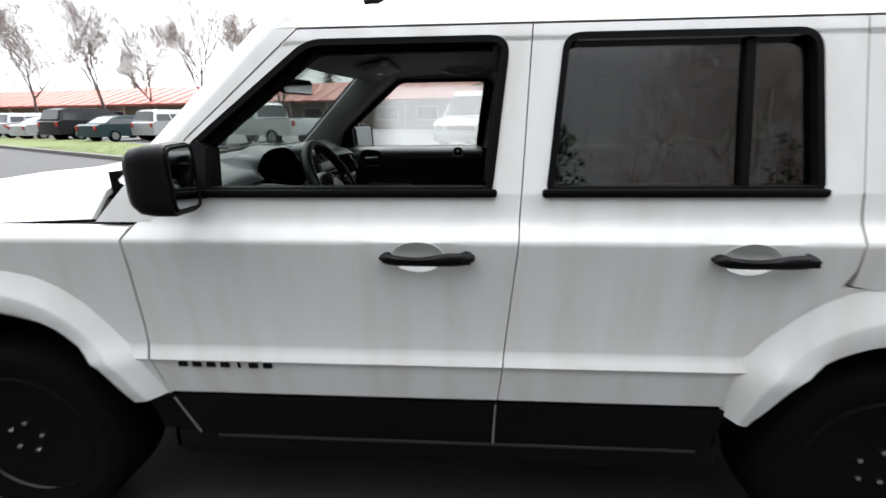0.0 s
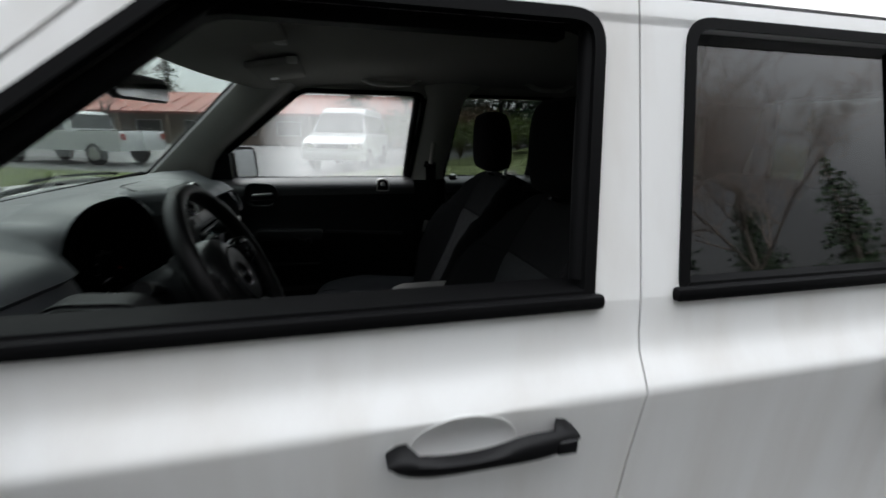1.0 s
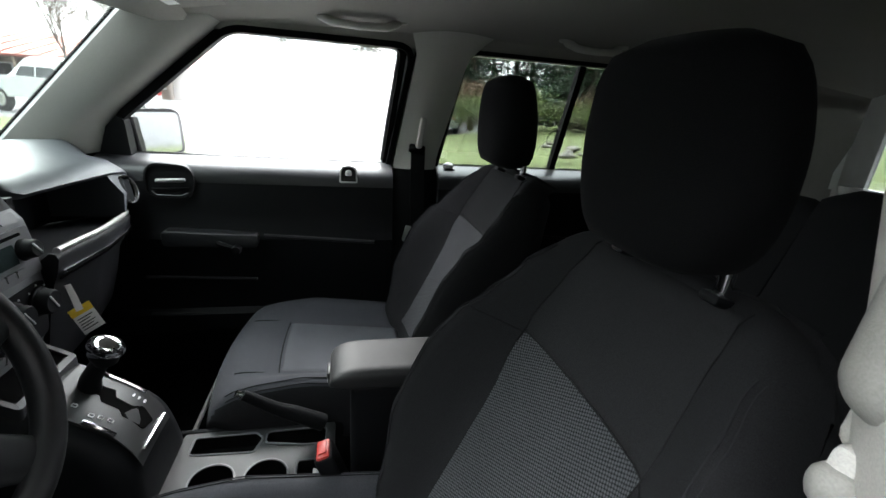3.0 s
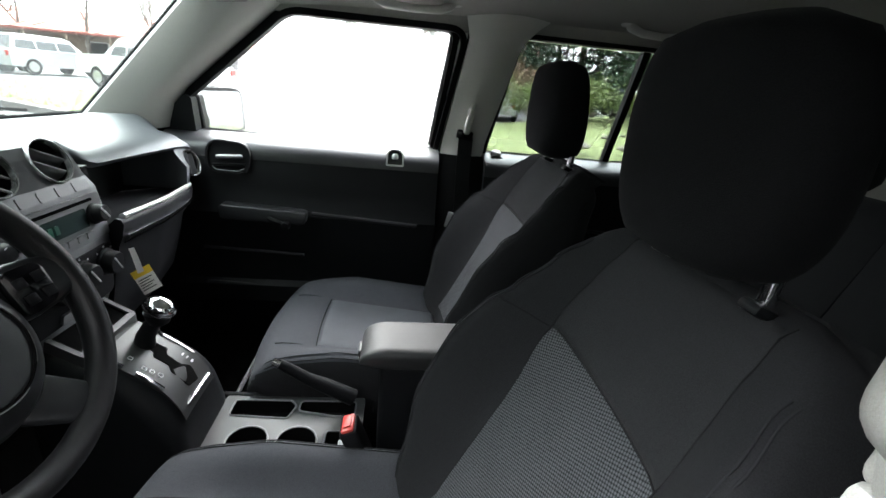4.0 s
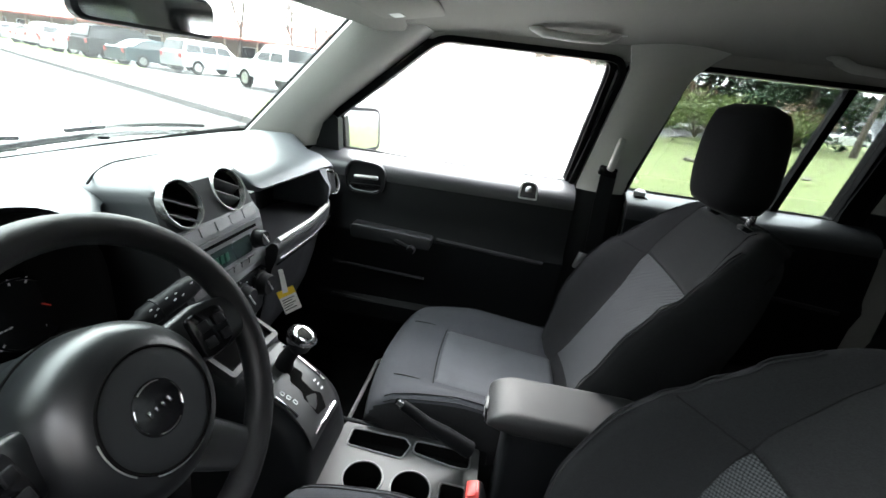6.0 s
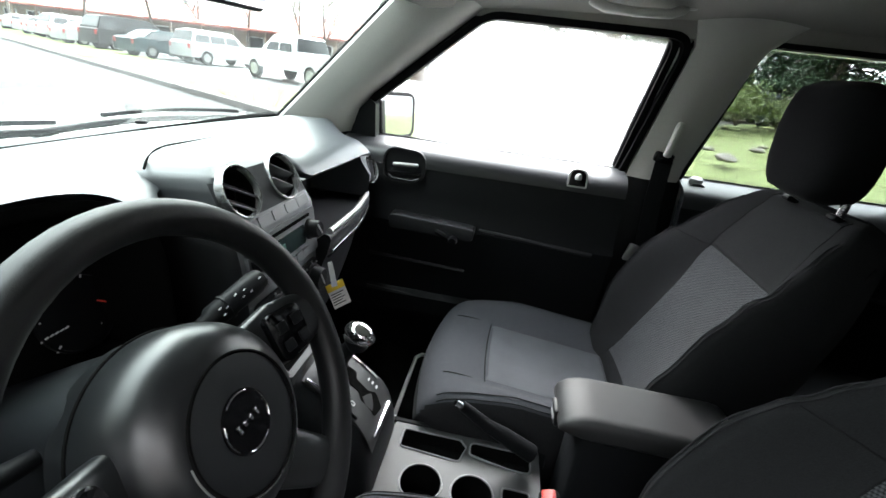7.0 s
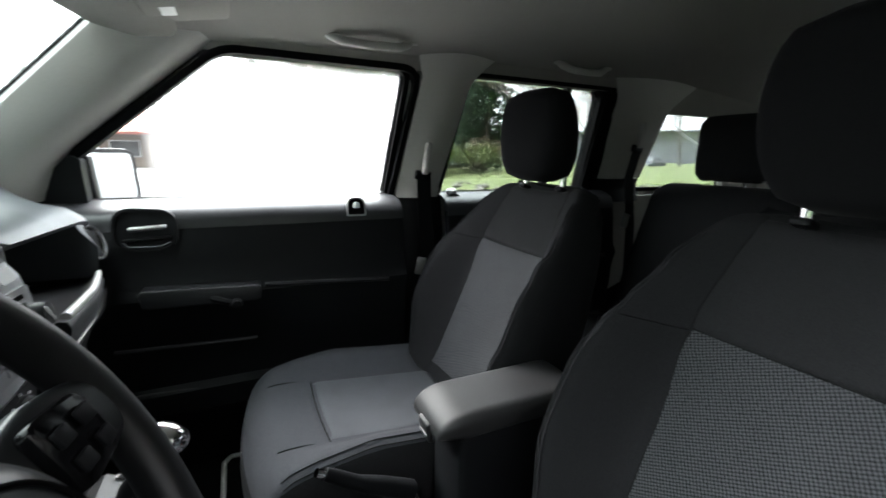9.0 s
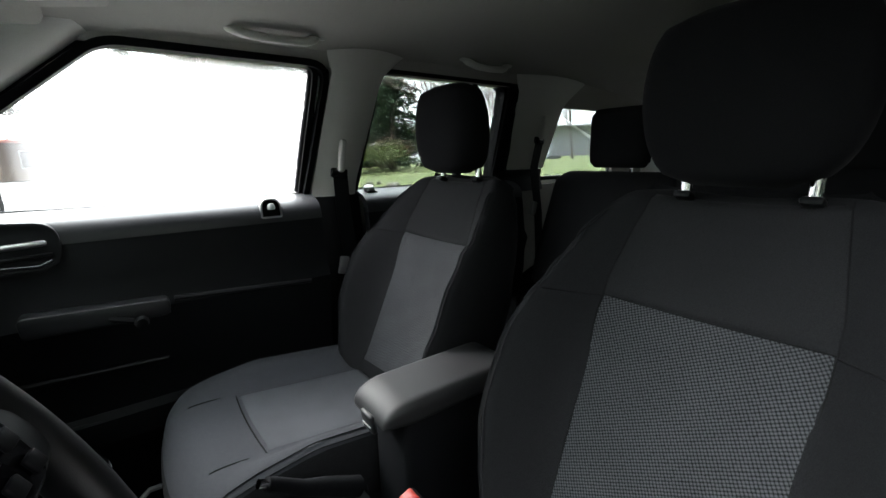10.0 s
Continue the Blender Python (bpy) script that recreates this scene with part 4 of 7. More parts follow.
        part("lock_frame", ring(rounded([(0.118, 1.105), (0.172, 1.105), (0.168, 1.15), (0.122, 1.15)], 0.02, 4), 0.008, put, 0.02, 0.042), PLASTIC, d)
    return d


door_panel(1, -0.93, -0.055, True)
door_panel(-1, -0.93, -0.105, True)
door_panel(1, 0.10, 0.82, False)
door_panel(-1, 0.10, 0.82, False)


# ---- seats ----
LEAN_BACK = math.atan(0.5)
UP, FWD = Vector((math.sin(LEAN_BACK), 0, math.cos(LEAN_BACK))), Vector((-math.cos(LEAN_BACK), 0, math.sin(LEAN_BACK)))
BACK_HALF = [(-0.06, 0.17), (0.0, 0.205), (0.10, 0.245), (0.22, 0.264), (0.32, 0.262), (0.42, 0.245), (0.50, 0.222), (0.56, 0.200), (0.60, 0.172), (0.622, 0.128)]
BOLSTER = [(-0.06, 0.02), (0.05, 0.055), (0.18, 0.090), (0.30, 0.096), (0.38, 0.082), (0.43, 0.058), (0.50, 0.040), (0.58, 0.018), (0.63, 0.0)]
BACK_DEEP = [(-0.06, 0.12), (0.2, 0.135), (0.45, 0.105), (0.57, 0.085), (0.61, 0.06), (0.622, 0.03)]
TOP_ROUND = [(0.0, 0.0), (0.54, 0.0), (0.59, -0.006), (0.61, -0.018), (0.622, -0.04)]


def back_point(u, s, lift=0.0):
    """Front face of a backrest; u across in metres, s up along it."""
    hw, b = smoothed(BACK_HALF, s), smoothed(BOLSTER, s)
    t = abs(u) / hw
    v = -0.012 * (1 - min(1, t / 0.55) ** 2)
    if t > 0.52:
        k = min(1, (t - 0.52) / 0.36)
        v += b * (0.5 * k + 0.5 * k * k * (3 - 2 * k))
    if t > 0.88:
        k = (t - 0.88) / 0.12
        v -= (0.050 + b * 0.55) * (1 - math.sqrt(max(0, 1 - k * k)))
    v += table(TOP_ROUND, s)
    return UP * s + FWD * (v + lift) + Vector((0, u, 0))


def front_seat(x, y):
    seat = thing("front_seat", "dark charcoal cloth bucket seat with grey woven inserts", "car seat", "front seats", at=(x, y, 0.40))
    o = Vector((0, 0, 0.26))
    loops = []
    for s in [-0.06, -0.02, 0.02, 0.06, 0.1, 0.14, 0.18, 0.22, 0.26, 0.3, 0.34, 0.38, 0.42, 0.46, 0.5, 0.53, 0.56, 0.58, 0.595, 0.605, 0.613, 0.618, 0.622]:
        hw, dp = smoothed(BACK_HALF, s), smoothed(BACK_DEEP, s)
        loop = [o + back_point(hw * math.sin(t * math.pi / 2), s) for t in steps(-1, 1, 36)]
        loop += [o + UP * s + Vector((0, hw * c, 0)) - FWD * (dp * w) for c, w in ((1.0, 0.45), (0.97, 0.75), (0.85, 0.95), (0.4, 1.0), (-0.4, 1.0), (-0.85, 0.95), (-0.97, 0.75), (-1.0, 0.45))]
        loops.append(loop)
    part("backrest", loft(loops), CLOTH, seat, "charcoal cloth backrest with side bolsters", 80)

    def half_insert(s):
        return table([(0.0, 0.118), (0.15, 0.128), (0.36, 0.142), (0.45, 0.142), (0.60, 0.118)], s)
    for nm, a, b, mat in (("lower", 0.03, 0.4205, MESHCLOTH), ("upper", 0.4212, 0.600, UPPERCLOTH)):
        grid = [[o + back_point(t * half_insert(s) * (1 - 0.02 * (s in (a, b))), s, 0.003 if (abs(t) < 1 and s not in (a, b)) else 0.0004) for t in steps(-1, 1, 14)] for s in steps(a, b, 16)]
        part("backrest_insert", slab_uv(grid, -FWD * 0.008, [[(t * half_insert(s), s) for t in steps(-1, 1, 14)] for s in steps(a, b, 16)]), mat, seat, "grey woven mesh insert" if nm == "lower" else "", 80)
    for k in (-1, 1):
        part("backrest_seam", tube([o + back_point(k * half_insert(s), s, 0.0006) for s in steps(0.02, 0.605, 40)], 0.0010, 5), THREAD, seat)
        for e in (0.868, 0.905):
            part("bolster_seam", tube([o + back_point(k * e * smoothed(BACK_HALF, s), s, 0.0008) for s in steps(0.0, 0.56, 60)], 0.0013, 6), STITCH, seat)
        part("shoulder_seam", tube([o + back_point(k * (0.142 + (0.855 * smoothed(BACK_HALF, 0.40) - 0.142) * t), 0.418 - 0.02 * t, 0.0005) for t in steps(0, 1, 8)], 0.0012, 5), THREAD, seat)
    part("cross_seam", tube([o + back_point(t * 0.142, 0.421, 0.0006) for t in steps(-1, 1, 12)], 0.0011, 5), THREAD, seat)

    # cushion: sections from front to back
    def cushion_top(u, t, lift=0.0):
        """t: 0 at the front edge, 1 at the rear."""
        a = abs(u) / 0.25
        z = 0.298 - 0.052 * max(0, t - 0.25) - 0.005 * math.exp(-((a - 0.535) / 0.03) ** 2) * min(1, max(0, (t - 0.2) / 0.14)) - (0.004 * math.exp(-((t - 0.34) / 0.015) ** 2) if a < 0.54 else 0)
        if a > 0.53:
            k = min(1, (a - 0.53) / 0.31)
            z += 0.046 * k * k * (3 - 2 * k) * min(1, max(0, (t - 0.06) / 0.40))
        if a > 0.86:
            k = (a - 0.86) / 0.14
            z -= 0.07 * (1 - math.sqrt(max(0, 1 - k * k)))
        if t < 0.16:
            k = 1 - t / 0.16
            z -= 0.10 * (1 - math.sqrt(max(0, 1 - k * k)))
        bow = 0.03 * a * a * (1 - t)
        return Vector((-0.505 + 0.50 * t + bow, u, z + lift))
    loops = []
    for t in [0, 0.005, 0.015, 0.03, 0.05, 0.08, 0.11, 0.14, 0.18, 0.24, 0.29, 0.31, 0.325, 0.335, 0.345, 0.355, 0.37, 0.40, 0.5, 0.6, 0.7, 0.8, 0.9, 1.0]:
        wide = 0.25 * (1 - 0.10 * max(0, 1 - t / 0.12) ** 2)
        row = [cushion_top(wide * math.sin(q * math.pi / 2), t) for q in steps(-1, 1, 36)]
        x0 = row[18].x
        row += [Vector((row[-1].x + 0.012, wide * 0.985, 0.21)), Vector((x0 + 0.03, wide * 0.94, 0.14)), Vector((x0 + 0.03, -wide * 0.94, 0.14)), Vector((row[0].x + 0.012, -wide * 0.985, 0.21))]
        loops.append(row)
    skin = loft(loops)
    # sides get the darker cloth: the cushion's shade is put into its colour
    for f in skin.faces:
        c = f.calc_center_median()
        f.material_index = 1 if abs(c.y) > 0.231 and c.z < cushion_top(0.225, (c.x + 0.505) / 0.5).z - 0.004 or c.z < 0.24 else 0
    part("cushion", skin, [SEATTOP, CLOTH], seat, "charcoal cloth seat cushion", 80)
    grid = [[cushion_top(q * 0.1335, t, 0.0012 if abs(q) < 1 and 0.343 < t < 0.99 else -0.001) for q in steps(-1, 1, 24)] for t in steps(0.341, 1.0, 24)]
    part("cushion_insert", slab_uv(grid, (0, 0, -0.008), [[(q * 0.1335, 0.5 * t) for q in steps(-1, 1, 24)] for t in steps(0.341, 1.0, 24)]), FINEMESH, seat, "grey woven cushion insert", 80)
    part("cushion_seam", tube([cushion_top(q * 0.135, 0.34, 0.0014) for q in steps(-1, 1, 20)], 0.0016, 5), THREAD, seat)
    for k in (-1, 1):
        part("cushion_seam", tube([cushion_top(k * 0.135, t, 0.0012) for t in steps(0.13, 1.0, 28)], 0.0015, 5), THREAD, seat)
        for e in (0.219, 0.231):
            part("cushion_piping", tube([cushion_top(k * e, t, 0.0006) for t in steps(0.10, 1.0, 24)], 0.0013, 5), STITCH, seat)
        part("side_shield", box((0.44, 0.03, 0.10), (-0.24, k * 0.235, 0.13), bevel=0.012), PLASTIC, seat)
        part("seat_rail", box((0.52, 0.04, 0.05), (-0.22, k * 0.19, 0.025), bevel=0.005), PLASTIC, seat)
        part("rail_bracket", box((0.40, 0.03, 0.10), (-0.22, k * 0.19, 0.095), bevel=0.005), PLASTIC, seat)
    part("slide_bar", tube([(-0.45, -0.15, 0.115), (-0.53, -0.15, 0.12), (-0.545, -0.13, 0.12), (-0.545, 0.13, 0.12), (-0.53, 0.15, 0.12), (-0.45, 0.15, 0.115)], 0.006, 6), SATIN, seat)
    # head restraint
    post_x = 0.275
    for k in (-0.080, 0.074):
        part("headrest_post", tube([(post_x + 0.004, k, 0.795), (post_x + 0.005, k, 0.815), (post_x + 0.006, k, 0.90)], 0.0082, 12), CHROME, seat)
        part("post_guide", box((0.028, 0.026, 0.012), (post_x + 0.0, k, 0.794), (0, 20, 0), 0.005, 2), PLASTIC, seat)
    loops = []
    for q in steps(0, 1, 16):
        z = 0.813 + 0.225 * q
        rz = math.sqrt(max(0.0, 1 - (2 * q - 1) ** 4))
        w = (0.105 + 0.027 * math.sin(min(1, q / 0.55) * math.pi / 2) - 0.012 * max(0, q - 0.6) / 0.4) * (0.62 + 0.38 * rz)
        dp = (0.060 - 0.016 * q) * (0.55 + 0.45 * rz)
        if q in (0, 1):
            w, dp = w * 0.9, dp * 0.6
        cx = post_x - 0.016 - 0.014 * q
        loop = []
        for k in range(40):
            a = 2 * math.pi * k / 40
            c, d = math.cos(a), math.sin(a)
            e = 0.66
            loop.append((cx + dp * math.copysign(abs(d) ** 0.8, d) - 0.010 * (1 - abs(c) ** 2) * (d < 0), w * math.copysign(abs(c) ** e, c), z))
        loops.append(loop)
    part("headrest", loft(loops), SHADECLOTH, seat, "charcoal cloth head restraint", 80)
    return seat


passenger_seat = front_seat(-0.045, 0.342)
driver_seat = copy_thing(passenger_seat, pose(-0.125, -0.375, 0.40))

# rear bench
bench = thing("rear_bench", "dark cloth rear bench with head restraints", "bench", at=(0.75, YC, 0.40))


def bench_loops(y0, y1, rows):
    loops = []
    for y in steps(y0, y1, 14):
        e = min(y - y0, y1 - y) / 0.05
        k = math.sqrt(max(0.0, 1 - (1 - min(1, e)) ** 2))
        loop = []
        for x, z in rows:
            cx, cz = 0.21, 0.45
            loop.append((cx + (x - cx) * (0.86 + 0.14 * k), y, cz + (z - cz) * (0.93 + 0.07 * k)))
        loops.append(loop)
    return loops


prof_back = [(0.08, 0.22), (0.12, 0.40), (0.20, 0.60), (0.255, 0.74), (0.275, 0.775), (0.31, 0.785), (0.35, 0.77), (0.36, 0.70), (0.30, 0.45), (0.22, 0.2)]
for y0, y1 in ((-0.64, 0.12), (0.13, 0.64)):
    lift = 1.055 if y0 < 0 else 1.0
    part("backrest", loft(bench_loops(y0, y1, [(x, z * lift) for x, z in prof_back])), CLOTH, bench, "", 70)
part("cushion", loft([[(x, y, z) for x, z in ((-0.34, 0.12), (-0.36, 0.2), (-0.34, 0.27), (-0.28, 0.295), (0.0, 0.27), (0.14, 0.25), (0.14, 0.1))] for y in steps(-0.62, 0.62, 8)]), CLOTH, bench, "", 60)
part("bench_base", box((0.45, 1.2, 0.16), (-0.08, 0, 0.08), bevel=0.02), PLASTIC, bench)
for y in (-0.36, 0.37):
    loops = []
    for q in steps(0, 1, 10):
        rz = math.sqrt(max(0.0, 1 - (2 * q - 1) ** 6))
        w, dp = 0.125 * (0.84 + 0.16 * rz), 0.05 * (0.55 + 0.45 * rz)
        loops.append([(0.30 + dp * math.sin(a), y + w * math.copysign(abs(math.cos(a)) ** 0.5, math.cos(a)), 0.80 + 0.225 * q) for a in (2 * math.pi * k / 28 for k in range(28))])
    hr = part("headrest", loft(loops), CLOTH, bench, "", 70)
    for k in (-0.05, 0.05):
        part("headrest_post", tube([(0.305, y + k, 0.76), (0.305, y + k, 0.83)], 0.006, 8), CHROME, hr)

# seat belts at the pillars
ADJUSTER = surface("adjuster_plastic", (0.24, 0.235, 0.215), 0.55, 0, 0.06, 6, 0.3, 800, spec=0.3)
for s, bx in ((-1, 0.0), (1, 0.0), (1, 0.90), (-1, 0.90)):
    def at(x, z, h=0.0, s=s, bx=bx):
        return in_place(s)(x + bx, z + (0.10 if bx else 0.0), h + (0.046 if s < 0 and not bx else 0.0))
    belt = thing("seat_belt", "black seat belt hanging from its pillar guide", "seat belt", "seat belts", at=tuple(at(0.03, 1.22, 0.04)))
    o = Vector(belt.location)
    line = [at(0.03, 1.205, 0.045), at(0.03, 1.10, 0.05), at(0.035, 0.9, 0.06), at(0.03, 0.65, 0.06), at(0.02, 0.45, 0.05)]
    web = [[p + Vector((d, 0, 0)) - o for d in (-0.024, 0.024)] for p in line]
    part("webbing", slab(web, (0, s * 0.002, 0)), PLASTIC, belt)
    part("guide_loop", box((0.055, 0.014, 0.03), at(0.025, 1.212, 0.045) - o, (0, 8, 0), 0.006), GLOSSBLACK if s > 0 or bx else TRIM, belt)
    part("slide_cover", box((0.022, 0.02, 0.10), at(0.035, 1.265, 0.038) - o, (0, 8, 0), 0.008, 3), TRIM, belt)
    part("tongue", box((0.03, 0.012, 0.055), at(0.0, 0.93, 0.066) - o, (0, 12, 0), 0.004), SATIN, belt)
    if s < 0 and not bx:
        part("adjuster_cover", box((0.072, 0.044, 0.150), Vector((0.026, -0.681, 1.318)) - o, (0, 4, -14), 0.021, 6), ADJUSTER, belt, "pale plastic belt height adjuster", 80)
        part("adjuster_knob", box((0.022, 0.022, 0.024), Vector((0.002, -0.672, 1.208)) - o, (0, -6, -14), 0.010, 4), ADJUSTER, belt, smooth=80)

# ---- dashboard ----
dash = thing("dashboard", "dark grey moulded dashboard with open shelf and round vents", "dashboard", at=(-1.0, YC, 0.9))
D0 = Vector(dash.location)


def dput(name, bm, mat, label="", smooth=50, parent=None):
    bmesh.ops.translate(bm, vec=-D0, verts=bm.verts)
    return part(name, bm, mat, parent or dash, label, smooth)


def brow_x(y):
    return table([(-0.72, -0.84), (-0.60, -0.80), (-0.20, -0.82), (-0.16, -0.86), (0.105, -0.86), (0.115, -0.80), (0.14, -0.785), (0.30, -0.785), (0.50, -0.802), (0.58, -0.811), (0.64, -0.826), (0.70, -0.87)], y)


def brow_z(y):
    return table([(-0.72, 1.13), (-0.30, 1.150), (-0.20, 1.165), (-0.16, 1.185), (0.105, 1.180), (0.115, 1.165), (0.14, 1.150), (0.30, 1.145), (0.50, 1.132), (0.58, 1.122), (0.64, 1.106), (0.70, 1.06)], y)


def hood_z(y):
    """The arch over the gauges."""
    c = min(1.0, abs(y + 0.385) / 0.188) ** 1.43
    return 1.075 + 0.150 * math.sqrt(max(0.0, 1 - c * c)) ** 0.75


rows = []
for y in steps(-0.735, 0.70, 96):
    bx, bz = brow_x(y), brow_z(y)
    if hood_z(y) > bz:
        bx, bz = -0.828, hood_z(y)
    base = screen_point((y - YC) / 0.72, 0.0)
    end = max(0, abs(y - YC) - 0.60) ** 2 * 3.0
    up = min(0.042, max(0.008, 1.212 - bz))
    rows.append([Vector(p) for p in ((base.x - 0.02, y, 1.150 - end), (base.x + 0.06, y, 1.178 - end), (-1.06, y, 1.196 - end), (-0.96, y, 1.201 - end), (bx - 0.08, y, bz + up - end * 0.4), (bx - 0.035, y, bz + up * 0.72 - end * 0.2), (bx - 0.010, y, bz + up * 0.3), (bx, y, bz), (bx - 0.012, y, bz - 0.010), (bx - 0.17, y, bz - 0.012), (bx - 0.17, y, bz - 0.04))])
dput("top_pad", loft(rows), DASH, "soft grained dark grey top pad", 70)
dput("pod_seam", tube(resampled3([(-0.862, -0.172, 1.214), (-0.905, -0.118, 1.2135), (-0.944, -0.050, 1.2125), (-0.962, 0.020, 1.2065), (-0.956, 0.100, 1.2065)], 24), 0.0016, 6), GAP)
dput("sensor_dome", lathe([(0.012, 0), (0.011, 0.006), (0.0005, 0.01)], Matrix.Translation((-1.21, 0.208, 1.188)), 16), PLASTIC)


def lip(y):
    """The shelf's front lip on the passenger's side."""
    return Vector((table([(0.08, -0.722), (0.30, -0.742), (0.50, -0.782), (0.62, -0.83), (0.70, -0.875)], y), y, table([(0.08, 1.058), (0.50, 1.022), (0.62, 1.0), (0.70, 0.985)], y)))


rows = []
for y in steps(0.085, 0.69, 24):
    p = lip(y)
    rows.append([Vector(q) for q in ((-0.97, y, p.z - 0.028), (p.x - 0.03, y, p.z - 0.020), (p.x - 0.010, y, p.z - 0.002), (p.x, y, p.z - 0.004), (p.x + 0.004, y, p.z - 0.014), (p.x - 0.002, y, p.z - 0.040), (p.x - 0.012, y, p.z - 0.062), (p.x - 0.03, y, 0.93), (p.x - 0.045, y, 0.86), (p.x - 0.07, y, 0.78), (p.x - 0.14, y, 0.71), (-1.0, y, 0.68))])
skin = loft(rows)
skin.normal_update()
# one plastic in two tones: shelf sheen and front shade painted by face direction
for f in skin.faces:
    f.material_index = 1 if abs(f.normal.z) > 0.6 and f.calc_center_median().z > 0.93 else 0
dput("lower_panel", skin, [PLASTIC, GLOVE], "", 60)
dput("shelf_edge", tube([lip(y) + Vector((-0.004, 0, 0.0)) for y in steps(0.10, 0.60, 16)], 0.0065, 8), SATIN, "satin grey shelf edge")
dput("chrome_strip", tube([lip(y) + Vector((0.003, 0, -0.040)) for y in steps(0.098, 0.61, 16)], 0.0038, 6), CHROME, "thin chrome strip")
dput("glovebox_gap", tube([lip(y) + Vector((-0.006, 0, -0.054)) for y in steps(0.098, 0.61, 16)], 0.0022, 5), GAP)
dput("shelf_back", box((0.02, 0.62, 0.16), (-0.965, 0.38, 1.08)), PLASTIC)
dput("shelf_side", box((0.20, 0.015, 0.13), (-0.875, 0.092, 1.09)), PLASTIC)
BEZEL = surface("vent_bezel", (0.34, 0.34, 0.34), 0.22, 0.8, 0.06, 10)
LOUVRE = surface("vent_louvre", (0.035, 0.036, 0.038), 0.3, 0, 0.1, 10)


VENTS = {"l": ((-0.779, -0.098, 1.178), 0.0385, (0.92, 0, 0.42), -28), "r": ((-0.780, 0.021, 1.176), 0.0385, (0.92, 0, 0.42), -28, -35), "p": ((-0.803, 0.572, 1.074), 0.038, (0.95, -0.16, 0.28), 80)}


# end cap with the outer vent
rows = []
for y in steps(0.497, 0.665, 8):
    bx, bz, p = brow_x(y), brow_z(y), lip(y)
    rows.append([Vector(q) for q in ((bx - 0.012, y, bz - 0.002), (bx - 0.004, y, bz - 0.02), ((bx + p.x) / 2 + 0.012, y, (bz + p.z) / 2), (p.x - 0.002, y, p.z + 0.012), (p.x - 0.004, y, p.z - 0.008), (-0.96, y, p.z - 0.008), (-0.96, y, bz - 0.002))])
dput("end_cap", pierce(loft(rows), *[VENTS["p"][q] for q in (0, 2)], VENTS["p"][1] * 0.95), DASH, "", 60)


def vent(name, at, r, aim, roll, pitch=38):
    """A round air vent: bezel, bowl and two tilted louvres."""
    m = Matrix.Translation(at) @ Vector(aim).to_track_quat("Z", "Y").to_matrix().to_4x4()
    v = dput("air_vent", loft([[m @ Vector((q * math.cos(t), q * math.sin(t), h)) for t in (2 * math.pi * k / 48 for k in range(48))] for q, h in ((r * 1.05, -0.010), (r * 1.05, 0.002), (r * 1.02, 0.0042), (r * 0.98, 0.0036), (r * 0.95, -0.003), (r * 0.90, -0.018))], True, False), BEZEL, "round vent with a thin satin bezel")
    bowl = loft([[m @ Vector((q * math.cos(t), q * math.sin(t), h)) for t in (2 * math.pi * k / 40 for k in range(40))] for q, h in ((r * 0.93, -0.006), (r * 0.86, -0.022), (r * 0.6, -0.05), (0.0005, -0.055))], True, False)
    dput("vent_bowl", bowl, GAP, parent=v)
    for d in (-0.5, 0.0, 0.5):
        b = box((0.0022, r * 1.5, 0.014), (d * r, 0, -0.034))
        bmesh.ops.transform(b, matrix=m @ Matrix.Rotation(radians(roll), 4, "Z"), verts=b.verts)
        dput("vane", b, PLASTIC, parent=v)
    for d in (-0.38, 0.22):
        w = r * 0.86 * math.sqrt(1 - d * d) 
        b = box((2 * w, 0.0035, 0.024), (0, d * r, -0.012), (pitch, 0, 0), 0.0012)
        bmesh.ops.transform(b, matrix=m @ Matrix.Rotation(radians(roll), 4, "Z"), verts=b.verts)
        dput("louvre", b, LOUVRE, parent=v)


# centre stack
def stack_x(z):
    return table([(0.86, -0.775), (0.92, -0.757), (0.977, -0.748), (1.07, -0.752), (1.12, -0.762), (1.18, -0.786), (1.202, -0.800), (1.213, -0.816), (1.220, -0.838), (1.2215, -0.855), (1.222, -0.868)], z)


rows = []
